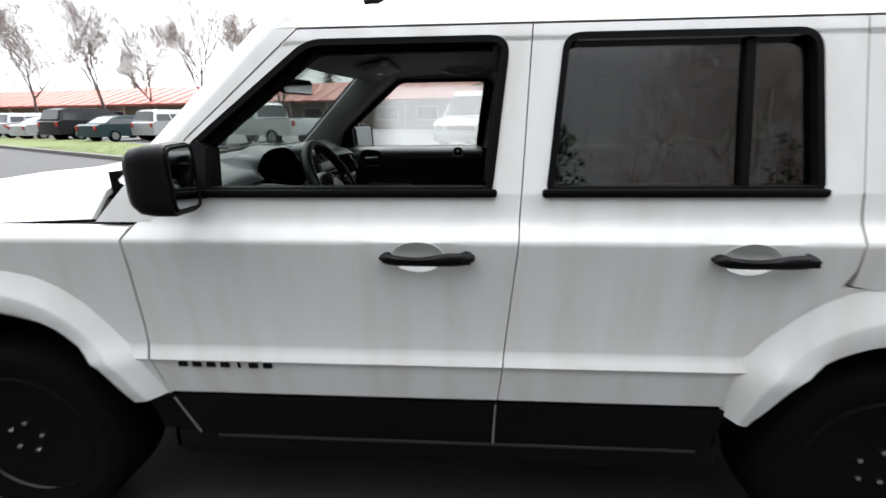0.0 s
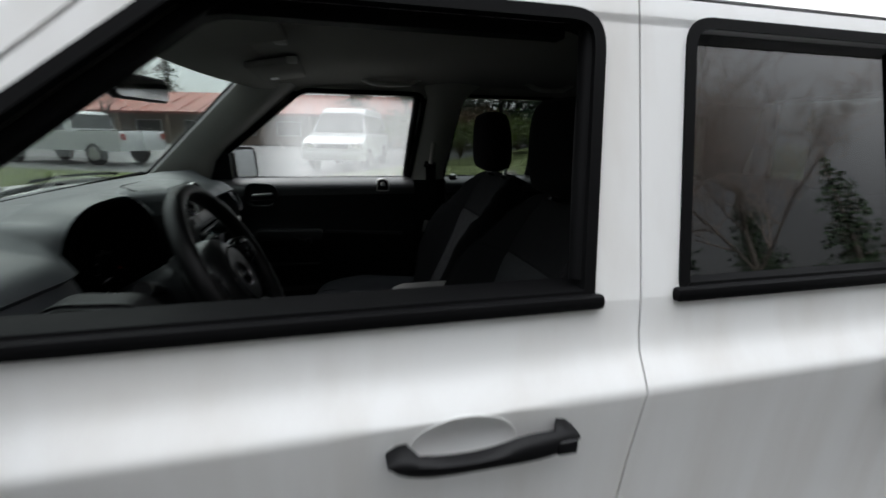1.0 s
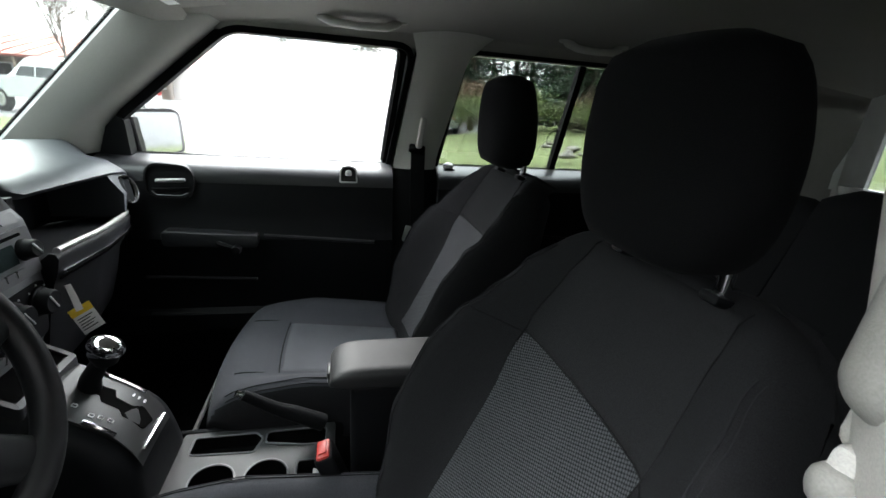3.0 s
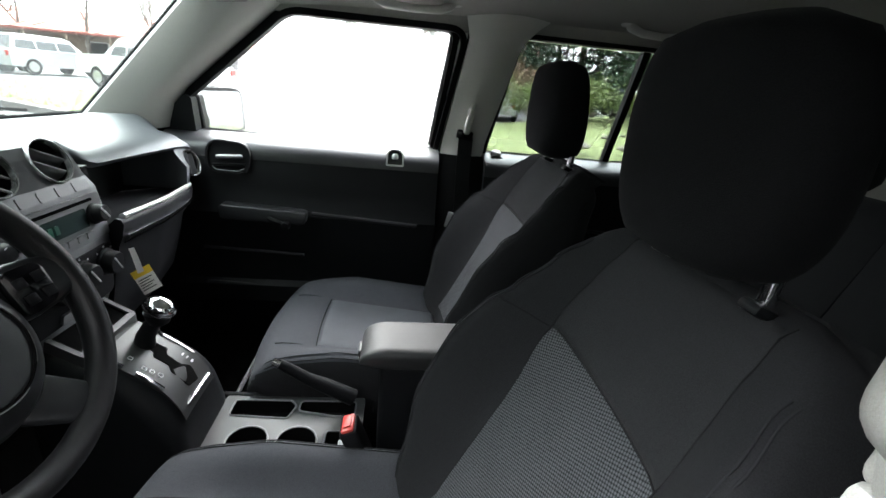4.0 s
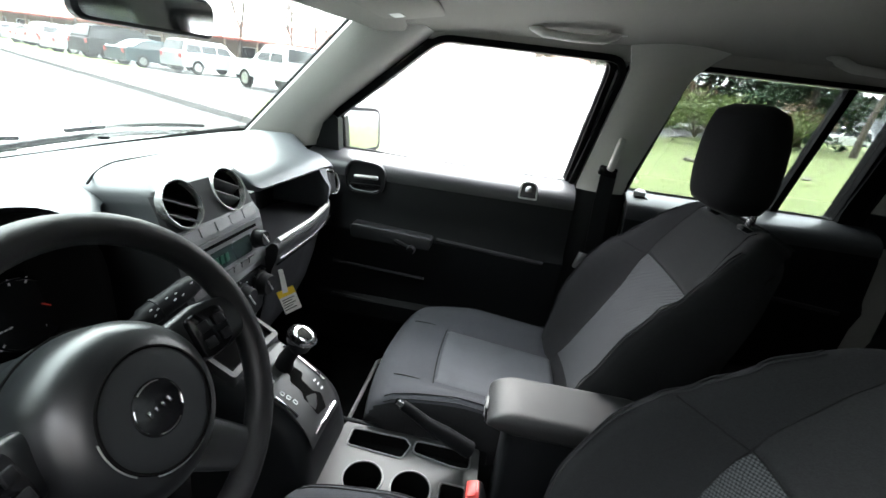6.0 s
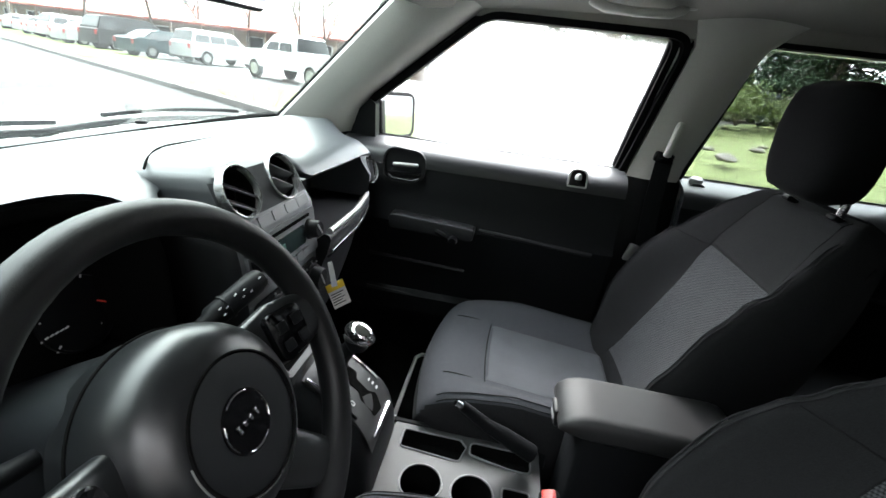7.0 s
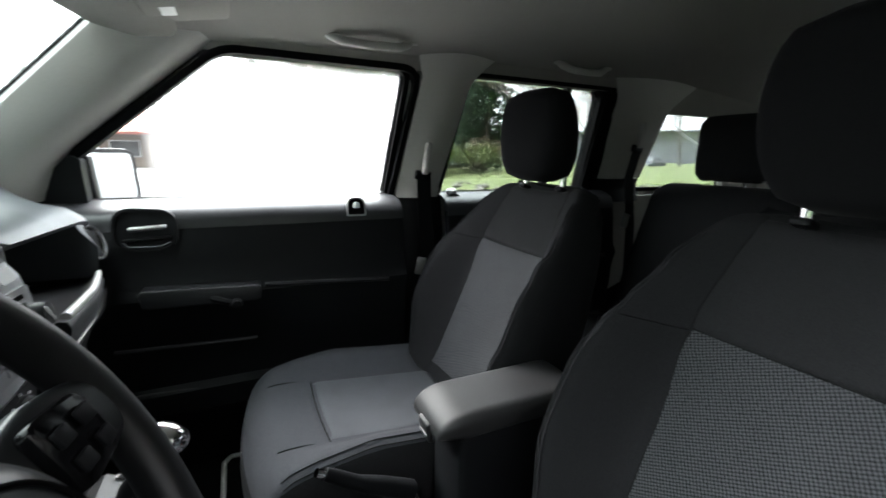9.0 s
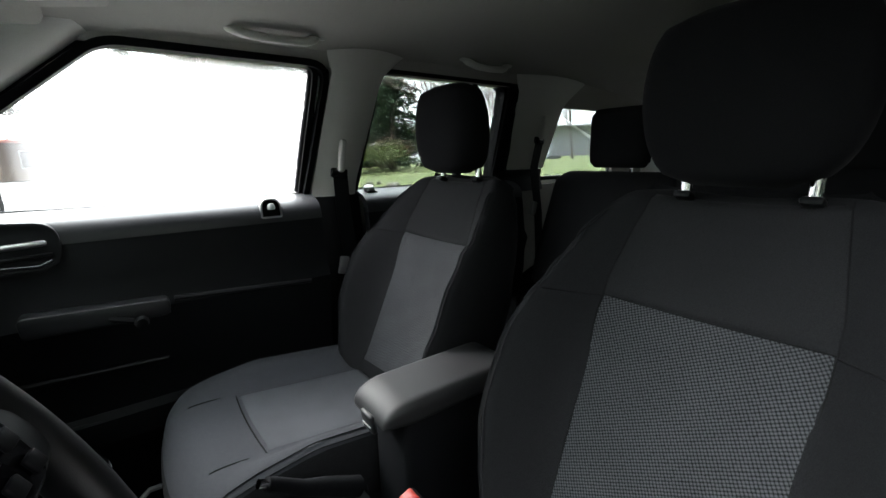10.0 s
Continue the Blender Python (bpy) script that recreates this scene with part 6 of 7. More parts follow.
kput("bin_floor", plate(rounded([(-0.77, -0.095), (-0.712, -0.095), (-0.712, 0.055), (-0.77, 0.055)], 0.008, 3), lambda u, v, h: Vector((u, v, hump(u) + h)), -0.004, 0.002), GAP)

# cup holder tray
TRAY_Z = 0.622
TX0, TX1, TY0, TY1 = -0.560, -0.235, -0.135, 0.098
holes = [[Vector((-0.472 + 0.042 * math.cos(a), -0.045 + 0.042 * math.sin(a))) for a in (2 * math.pi * k / 32 for k in range(32))],
         [Vector((-0.370 + 0.042 * math.cos(a), -0.045 + 0.042 * math.sin(a))) for a in (2 * math.pi * k / 32 for k in range(32))],
         rounded([(-0.535, 0.030), (-0.405, 0.022), (-0.392, 0.062), (-0.408, 0.080), (-0.535, 0.080)], 0.010, 4),
         rounded([(-0.385, 0.046), (-0.30, 0.030), (-0.255, 0.030), (-0.255, 0.080), (-0.385, 0.080)], 0.012, 4),
         rounded([(-0.312, -0.075), (-0.258, -0.075), (-0.258, -0.015), (-0.312, -0.015)], 0.010, 4)]
tb = bmesh.new()
rim_edges = []
outer = rounded([(TX0, TY0), (TX1, TY0), (TX1, TY1), (TX0, TY1)], 0.012, 3)
for lp in [outer] + holes:
    vs = [tb.verts.new((p.x, p.y, TRAY_Z)) for p in lp]
    rim_edges += [tb.edges.new((vs[i - 1], vs[i])) for i in range(len(vs))]
bmesh.ops.triangle_fill(tb, use_beauty=True, use_dissolve=False, edges=rim_edges)
geo = bmesh.ops.extrude_face_region(tb, geom=tb.faces[:])
bmesh.ops.translate(tb, vec=(0, 0, -0.008), verts=[v for v in geo["geom"] if isinstance(v, bmesh.types.BMVert)])
tray = kput("cup_tray", tb, TRAYGREY, "silver painted cup holder tray", 30)
for lp, deep in zip(holes, (0.07, 0.07, 0.03, 0.03, 0.04)):
    big = [p for p in lp]
    small = shrunk(lp, 0.004)
    b = loft([[Vector((p.x, p.y, TRAY_Z - 0.002)) for p in big], [Vector((p.x, p.y, TRAY_Z - deep)) for p in small]], True, False)
    b.faces.new([v for v in b.verts][len(big):])
    kput("cup_well", b, GAP, parent=tray)
    kput("well_rim", tube([(p.x, p.y, TRAY_Z + 0.001) for p in lp], 0.0022, 5, True), GREYPL, parent=tray)
for y in (TY0 - 0.004, TY1 + 0.004):
    kput("console_side", box((0.36, 0.014, 0.225), (-0.395, y, 0.512), bevel=0.004), PLASTIC)
kput("console_end", box((0.02, 0.235, 0.2), (-0.552, -0.02, 0.508), bevel=0.004), PLASTIC)
# parking brake
hb = kput("parking_brake", tube([(-0.26, 0.045, 0.665), (-0.32, 0.040, 0.700), (-0.36, 0.036, 0.722), (-0.405, 0.030, 0.757), (-0.418, 0.028, 0.766)], [0.019, 0.017, 0.0135, 0.0115, 0.0105], 12), PLASTIC, "black parking brake lever with a chrome button")
kput("brake_button", tube([(-0.418, 0.028, 0.766), (-0.430, 0.027, 0.773)], 0.0075, 12), CHROME, parent=hb)
# armrest box
arm = []
for x in [-0.243, -0.2425, -0.240, -0.236, -0.230, -0.222, -0.212, -0.200, -0.190, -0.183, -0.15, -0.05, 0.04, 0.055, 0.065, 0.07]:
    f, r = max(0.0, (-0.183 - x) / 0.060), max(0.0, (x - 0.04) / 0.03)
    drop = 1 - math.sqrt(max(0.0, 1 - f * f))
    end = 1 - math.sqrt(max(0.0, 1 - r * r))
    w, top = 0.068 - 0.016 * drop - 0.012 * end, 0.852 - 0.034 * drop - 0.018 * end
    lp = rounded([(0.022 - w, 0.808 + 0.004 * f), (0.022 + w, 0.808 + 0.004 * f), (0.022 + w, top), (0.022 - w, top)], [0.012, 0.012, 0.036, 0.036], 8)
    arm.append([Vector((x, p.x, p.y)) for p in lp])
lid = kput("armrest_lid", loft(arm), surface("armrest_vinyl", (0.022, 0.022, 0.0225), 0.5, 0, 0.12, 8, 0.3, 1100, spec=0.35), "padded grey armrest lid", 60)
kput("lid_seam", tube([(x, 0.022 + k * 0.0655, 0.822) for k in (1,) for x in steps(-0.19, 0.04, 8)], 0.0015, 4), THREAD, parent=lid)
kput("lid_latch", box((0.009, 0.040, 0.036), (-0.2425, 0.02, 0.806), (0, -8, 0), 0.003), PLATEGREY, parent=lid)
kput("lid_slot", box((0.006, 0.030, 0.004), (-0.2455, 0.02, 0.800), (0, -8, 0), 0.001), GREYPL, parent=lid)
kput("armrest_box", box((0.27, 0.118, 0.42), (-0.066, 0.022, 0.602), bevel=0.012), PLASTIC)

# belt buckle beside the driver's seat
bk = thing("belt_buckle", "black seat belt buckle with a red release button", "seat belt", at=(-0.235, -0.130, 0.66))
part("stalk", box((0.012, 0.022, 0.26), (0.014, 0, -0.115), (0, -10, 0), 0.004), SATIN, bk)
housing = part("housing", box((0.034, 0.050, 0.100), (0, 0, 0.045), (0, -20, 0), 0.007, 3), PLASTIC, bk)
part("button_frame", box((0.024, 0.044, 0.010), (-0.0165, 0, 0.091), (0, -20, 0), 0.004, 2), RED, bk, "red release button")
# the dish is a slightly darker red than its frame
part("button_dish", box((0.016, 0.030, 0.004), (-0.0185, 0, 0.0975), (0, -20, 0), 0.0015, 2), DARKRED, bk)
part("buckle_tongue", box((0.016, 0.036, 0.004), (-0.030, 0, 0.030), (0, 30, 0), 0.001), SATIN, bk)

# paper tag hanging from the heater knob
tag = thing("paper_tag", "white and yellow paper tag hanging from a heater knob", "tag", at=(-0.742, 0.128, 0.955))
def tag_point(u, v, h=0.0):
    """On the card, which hangs turned towards the seats: u across, v down from its top edge."""
    return Vector((0.006, -0.004, -0.030)) + Vector((0.80, 0.52, 0.30)) * (u - 0.010) + Vector((0.37, -0.10, -0.92)) * v + Vector((0.448, -0.847, 0.272)) * h


part("string_loop", slab([[(0.0, -0.004, 0.022), (0.006, 0.004, 0.022)], [(0.004, -0.004, 0.0), (0.012, 0.004, 0.0)], [tag_point(0.012, 0.006, 0.002), tag_point(0.024, 0.006, 0.002)]], (0.001, -0.001, 0)), PAPER, tag)
part("card", slab([[tag_point(0, 0.0), tag_point(0.038, -0.004)], [tag_point(0.004, 0.055), tag_point(0.042, 0.051)]], (0.0006, -0.0008, 0)), PAPER, tag, "white printed card")
part("card_header", slab([[tag_point(-0.0003, -0.0003, 0.002), tag_point(0.0383, -0.0043, 0.002)], [tag_point(0.0009, 0.016, 0.002), tag_point(0.0394, 0.012, 0.002)]], (0.0004, -0.0006, 0)), YELLOW, tag, "yellow card header")
for k in range(5):
    v = 0.022 + 0.0058 * k
    part("print_line", slab([[tag_point(0.006, v, 0.002), tag_point(0.033 - 0.006 * (k % 2), v - 0.003, 0.002)], [tag_point(0.006, v + 0.0018, 0.002), tag_point(0.033 - 0.006 * (k % 2), v - 0.0012, 0.002)]], (0.0003, -0.0004, 0)), TRAYGREY, tag)

# ---- fittings at the roof ----
def grab_handle(s, x0, x1):
    g = thing("grab_handle", "pale grey plastic roof grab handle", "grab handle", "roof grab handles", at=(x0, YC + s * 0.60, 1.57))
    L = x1 - x0
    pts = [(0.0, 0, 0.012), (0.012, -s * 0.012, -0.006), (0.04, -s * 0.026, -0.020), (L / 2, -s * 0.03, -0.024), (L - 0.04, -s * 0.026, -0.020), (L - 0.012, -s * 0.012, -0.006), (L, 0, 0.012)]
    part("grip", tube(pts, [0.012, 0.0125, 0.011, 0.010, 0.011, 0.0125, 0.012], 12), TRIM, g)
    for x in (0.0, L):
        part("mount", box((0.04, 0.05, 0.022), (x, 0.002, 0.012), (s * 30, 0, 0), 0.008, 3), TRIM, g)


for s in (-1, 1):
    grab_handle(s, 0.45, 0.65)
grab_handle(1, -0.285, -0.055)
for s in (-1, 1):
    v = thing("sun_visor", "pale grey folded sun visor", "sun visor", "sun visors", at=(-0.575, YC + s * 0.36, 1.553))
    part("visor_board", box((0.16, 0.40, 0.020), (0.0, 0, 0.002), (0, -10, 0), 0.009, 3), LINER, v)
    part("visor_clip", box((0.03, 0.03, 0.02), (0.06, -s * 0.21, 0.008), bevel=0.005), TRIM, v)
    part("vanity_lamp", box((0.03, 0.06, 0.008), (-0.03, s * 0.12, -0.010), (0, -10, 0), 0.003), PAPER, v)
mir = thing("rear_view_mirror", "black rear-view mirror on the windscreen", "mirror", at=(-0.885, 0.004, 1.455))
shape = rounded([(-0.125, -0.030), (0.125, -0.030), (0.125, 0.034), (-0.125, 0.034)], 0.022, 5)
mt = pose(0, 0, 0, 0, 0, -8)
part("shell", loft([[mt @ Vector((x, p.x * k, p.y * k)) for p in shape] for x, k in ((-0.026, 0.45), (-0.018, 0.85), (-0.006, 0.98), (0.008, 1.0), (0.012, 0.96))]), PLASTIC, mir)
part("mirror_glass", plate(shrunk(shape, 0.006), lambda u, v, h: mt @ Vector((0.0125 + h, u, v)), 0, 0.002), MIRROR, mir)
part("stem", tube([(-0.015, 0, 0.02), (-0.012, 0, 0.05), (-0.004, 0, 0.085)], 0.011, 8), PLASTIC, mir)

# ---- outside: the car park, lawn, trees and buildings ----
def ground_mix(name, a, b, scale, fine, rough, bump_d):
    m, n, l, p = material(name)
    pos, t1, t2, mx, bp, add = (n.new("ShaderNode" + k) for k in ("TexCoord", "TexNoise", "TexNoise", "Mix", "Bump", "Math"))
    t1.inputs["Scale"].default_value, t2.inputs["Scale"].default_value = scale, fine
    t1.inputs["Detail"].default_value = t2.inputs["Detail"].default_value = 6
    mx.data_type = "RGBA"
    mx.inputs[6].default_value, mx.inputs[7].default_value = (*a, 1), (*b, 1)
    add.operation = "MULTIPLY_ADD"
    add.inputs[1].default_value, add.inputs[2].default_value = 0.6, -0.05
    span = n.new("ShaderNodeMath")
    for t in (t1, t2):
        l.new(pos.outputs["Object"], t.inputs["Vector"])
    l.new(t1.outputs[0], add.inputs[0])
    l.new(add.outputs[0], span.inputs[0])
    l.new(t2.outputs[0], span.inputs[1])
    l.new(span.outputs[0], mx.inputs[0])
    half_s = n.new("ShaderNodeMath")
    half_s.operation = "MULTIPLY"
    half_s.inputs[1].default_value = 0.8
    l.new(span.outputs[0], half_s.inputs[0])
    l.new(half_s.outputs[0], mx.inputs[0])
    l.new(mx.outputs[2], p.inputs["Base Color"])
    p.inputs["Roughness"].default_value = rough
    bp.inputs["Strength"].default_value, bp.inputs["Distance"].default_value = 0.5, bump_d
    l.new(t2.outputs[0], bp.inputs["Height"])
    l.new(bp.outputs[0], p.inputs["Normal"])
    return m


def matt(m, level):
    m.node_tree.nodes["Principled BSDF"].inputs["Specular IOR Level"].default_value = level
    return m


ASPHALT = matt(ground_mix("wet_asphalt", (0.010, 0.0092, 0.0095), (0.028, 0.027, 0.0275), 0.25, 40, 0.6, 0.005), 0.22)
LOT = ground_mix("lot_asphalt", (0.055, 0.054, 0.054), (0.10, 0.10, 0.10), 0.3, 30, 0.55, 0.006)
GRASS = ground_mix("lawn_grass", (0.060, 0.085, 0.020), (0.135, 0.165, 0.045), 0.5, 60, 0.9, 0.03)
KERB = ground_mix("kerb_concrete", (0.09, 0.085, 0.08), (0.20, 0.19, 0.18), 1.5, 30, 0.85, 0.004)
BARK = ground_mix("bark", (0.07, 0.058, 0.050), (0.17, 0.145, 0.125), 3, 25, 0.9, 0.01)
TWIG = ground_mix("twig_bark", (0.16, 0.125, 0.11), (0.27, 0.22, 0.195), 3, 25, 0.9, 0.004)
NEEDLE = surface("conifer_needles", (0.022, 0.050, 0.018), 0.75, 0, 0.6, 1.6, spread=0.2)
LEAF = surface("shrub_leaves", (0.10, 0.14, 0.03), 0.7, 0, 0.6, 2.5, spread=0.2)
HEATH = surface("brown_shrub", (0.14, 0.085, 0.05), 0.8, 0, 0.5, 2.0)
ROOF = ground_mix("red_roof_metal", (0.34, 0.085, 0.06), (0.50, 0.15, 0.11), 0.4, 6, 0.55, 0.004)
WALL = ground_mix("tan_wall", (0.28, 0.21, 0.16), (0.38, 0.30, 0.23), 0.6, 14, 0.85, 0.004)
GREYWALL = ground_mix("grey_wall", (0.33, 0.35, 0.37), (0.42, 0.44, 0.46), 0.4, 10, 0.8, 0.003)
DARKGLASS = surface("dark_window", (0.02, 0.022, 0.025), 0.08)

asphalt_sheet = link("ground", slab([[(x, y, 0) for y in steps(-400, 400, 8)] for x in steps(-400, 400, 8)], (0, 0, -0.2)), ASPHALT, smooth=0)
tagged(asphalt_sheet, "wet dark grey asphalt under the car", "ground", kind="structure")
# the road edge runs at a slant to the car
ALONG, ACROSS = Vector((-0.867, 0.4985, 0)), Vector((0.4985, 0.867, 0))


def ground_point(a, c, z=0.0):
    """a metres along the kerb (towards the car's front), c metres across from the car."""
    return ALONG * a + ACROSS * c + Vector((0, 0, z))


def rise(a, c):
    return 0.12 + 0.05 * math.sin(a * 0.21 + 1) * min(1, (c - 4.4) / 2) + (0.6 * max(0, min(1, (5 - a) / 12)) * max(0, min(1, (c - 7) / 8)))


rows = []
for a in steps(-60, 110, 110):
    far = 8.4 + max(0, 6.0 - a) * 9.0
    rows.append([ground_point(a, c, rise(a, c)) for c in steps(4.55, min(far, 70), 16)])
tagged(link("lawn", slab(rows, (0, 0, -0.3)), GRASS, smooth=80), "patchy green lawn beside the road", "lawn", kind="structure")
tagged(link("kerb", loft([[ground_point(a, 4.40, -0.05), ground_point(a, 4.40, 0.125), ground_point(a, 4.42, 0.145), ground_point(a, 4.55, 0.145), ground_point(a, 4.56, -0.05)] for a in steps(-60, 110, 40)]), KERB, smooth=30), "weathered dark concrete kerb", "kerb", kind="structure")
tagged(link("parking_lot", slab([[ground_point(a, c, 0.08) for c in (8.3, 30)] for a in steps(5.0, 110, 10)], (0, 0, -0.2)), LOT, smooth=0), "grey asphalt car park beyond the lawn", "pavement", kind="structure")
# blades at the near lawn
blades = bmesh.new()
rng = random.Random(5)
for k in range(9000):
    a, c = rng.uniform(-22, 26), 4.6 + rng.random() ** 1.6 * 3.7
    p = ground_point(a, c, rise(a, c) - 0.005)
    h, w, t = rng.uniform(0.03, 0.075), rng.uniform(0.006, 0.012), rng.uniform(0, 6.28)
    d = Vector((math.cos(t) * w, math.sin(t) * w, 0))
    tip = p + Vector((rng.uniform(-0.03, 0.03), rng.uniform(-0.03, 0.03), h))
    blades.faces.new([blades.verts.new(q) for q in (p - d, p + d, tip)])
tagged(link("grass", blades, GRASS, smooth=0), "short grass blades on the lawn", "grass", kind="stuff")


def bare_tree(name, seed, height, spread, depth=5, first=0.3):
    """A leafless tree: tapered trunk, limbs and fine twigs."""
    r = random.Random(seed)
    t = thing(name, "bare leafless tree with fine twigs", "tree", "bare trees")
    trunk, crown = bmesh.new(), bmesh.new()

    def grow(p, d, length, rad, lvl):
        pts, rads = [p], [rad]
        n = 4 if lvl < 2 else (3 if lvl < depth else 2)
        for k in range(n):
            d = (d + Vector((r.uniform(-1, 1), r.uniform(-1, 1), r.uniform(-0.3, 0.7))) * (0.12 + 0.05 * lvl)).normalized()
            p = p + d * length / n
            pts.append(p)
            rads.append(rad * (1 - 0.75 * (k + 1) / n))
            if lvl < depth and (lvl or k):
                for _ in range(2 if lvl < depth - 1 or k == 1 else 1):
                    side = Vector((r.uniform(-1, 1), r.uniform(-1, 1), r.uniform(-0.25, 0.6))).normalized()
                    nd = (d * r.uniform(0.5, 1.0) + side * spread).normalized()
                    grow(p, nd, length * r.uniform(0.46, 0.74), rads[-1] * 0.70 + 0.001, lvl + 1)
        tube(pts, [max(q, 0.0045) for q in rads], 7 if lvl == 0 else (4 if lvl < 3 else 3), bm=trunk if lvl < 2 else crown)
    grow(Vector((0, 0, -0.1)), Vector((r.uniform(-0.05, 0.05), 0, 1)), height * 0.62, height * 0.017, 0)
    part("trunk", trunk, BARK, t, smooth=60)
    part("crown", crown, TWIG, t, smooth=0)
    return t


def conifer(name, seed, height, width, dens=1.0, size=1.0):
    """A dark fir: trunk, whorls of drooping boughs covered in needle sprays with gaps."""
    r = random.Random(seed)
    t = thing(name, "dark green fir tree with drooping boughs", "tree", "fir trees")
    part("trunk", tube([(0, 0, -0.2), (0.03, 0, height * 0.5), (0, 0.02, height)], [height * 0.02, height * 0.012, 0.01], 8), BARK, t)
    vs, fs = [], []
    boughs = bmesh.new()
    z = height * 0.06
    while z < height * 0.99:
        k = z / height
        reach = width * (1 - k) ** 0.75 * r.uniform(0.75, 1.1)
        for _ in range(r.randint(4, 6)):
            a = r.uniform(0, 6.283)
            L = reach * r.uniform(0.65, 1.1)
            d = Vector((math.cos(a), math.sin(a), 0))
            pts = [Vector((0, 0, z)) + d * L * q + Vector((0, 0, 0.10 * L * q - 0.32 * L * q * q)) for q in (0, 0.35, 0.7, 1)]
            tube(pts, [0.03, 0.022, 0.014, 0.006], 3, bm=boughs)
            n = int((9 + L * 15) * dens)
            for _i in range(n):
                q = r.uniform(0.12, 1.03)
                c = Vector((0, 0, z)) + d * L * q + Vector((0, 0, 0.10 * L * q - 0.32 * L * q * q))
                sp = (0.10 + 0.30 * (1 - abs(2 * q - 1.0))) * min(1, L) + 0.05
                c += Vector((r.uniform(-1, 1), r.uniform(-1, 1), r.uniform(-0.6, 0.25))) * sp
                sz = size * r.uniform(0.09, 0.2) * (0.7 + 0.3 * (1 - k))
                e1 = Vector((r.uniform(-1, 1), r.uniform(-1, 1), r.uniform(-0.8, 0.2))).normalized() * sz
                e2 = e1.cross(Vector((r.uniform(-1, 1), r.uniform(-1, 1), r.uniform(-1, 1)))).normalized() * sz * 0.32
                b0 = len(vs)
                vs.extend((c - e1 * 0.4, c + e2, c + e1, c - e2))
                fs.append((b0, b0 + 1, b0 + 2, b0 + 3))
        z += height * 0.022 + 0.10
    part("bough", boughs, BARK, t, smooth=0)
    me = bpy.data.meshes.new("crown")
    me.from_pydata(vs, [], fs)
    me.materials.append(NEEDLE)
    ob = new("crown", me)
    ob.parent = t
    return t


def shrub(name, seed, w, h, mat, label, leaf=0.07):
    r = random.Random(seed)
    t = thing(name, label, "shrub", "garden shrubs")
    stems, vs, fs = bmesh.new(), [], []
    for k in range(26):
        a, q = r.uniform(0, 6.283), r.uniform(0.3, 1.0)
        end = Vector((math.cos(a) * w * q * 0.8, math.sin(a) * w * q * 0.8, h * r.uniform(0.55, 0.95) * (1.1 - 0.45 * q)))
        tube([(0, 0, -0.05), end * 0.5 + Vector((0, 0, 0.1 * h)), end], [0.02, 0.012, 0.005], 3, bm=stems)
        for _ in range(62):
            c = end + Vector((r.gauss(0, 1), r.gauss(0, 1), r.gauss(0, 0.8))) * (0.16 * w + 0.05)
            c.z = max(0.03, c.z)
            e1 = Vector((r.uniform(-1, 1), r.uniform(-1, 1), r.uniform(-1, 1))).normalized() * leaf * r.uniform(0.6, 1.3)
            e2 = e1.cross(Vector((r.uniform(-1, 1), r.uniform(-1, 1), r.uniform(-1, 1)))).normalized() * leaf * 0.45
            b0 = len(vs)
            vs.extend((c - e1, c + e2, c + e1, c - e2))
            fs.append((b0, b0 + 1, b0 + 2, b0 + 3))
    part("stem", stems, BARK, t, smooth=0)
    me = bpy.data.meshes.new("foliage")
    me.from_pydata(vs, [], fs)
    me.materials.append(mat)
    ob = new("foliage", me)
    ob.parent = t
    return t


def at_ground(a, c, turn=0.0, size=1.0, z=None):
    p = ground_point(a, c)
    z = (rise(a, c) if (4.5 < c < 8.4 or a < 6) else 0.08) if z is None else z
    return Matrix.Translation((p.x, p.y, z)) @ Matrix.Rotation(turn, 4, "Z")


def scatter(ob, spots):
    """Puts a thing at the first spot and copies at the others."""
    first = True
    for m, k in spots:
        if first:
            ob.matrix_world = m
            ob.scale = (k, k, k)
            first = False
        else:
            c = copy_thing(ob, m)
            c.scale = (k, k, k)


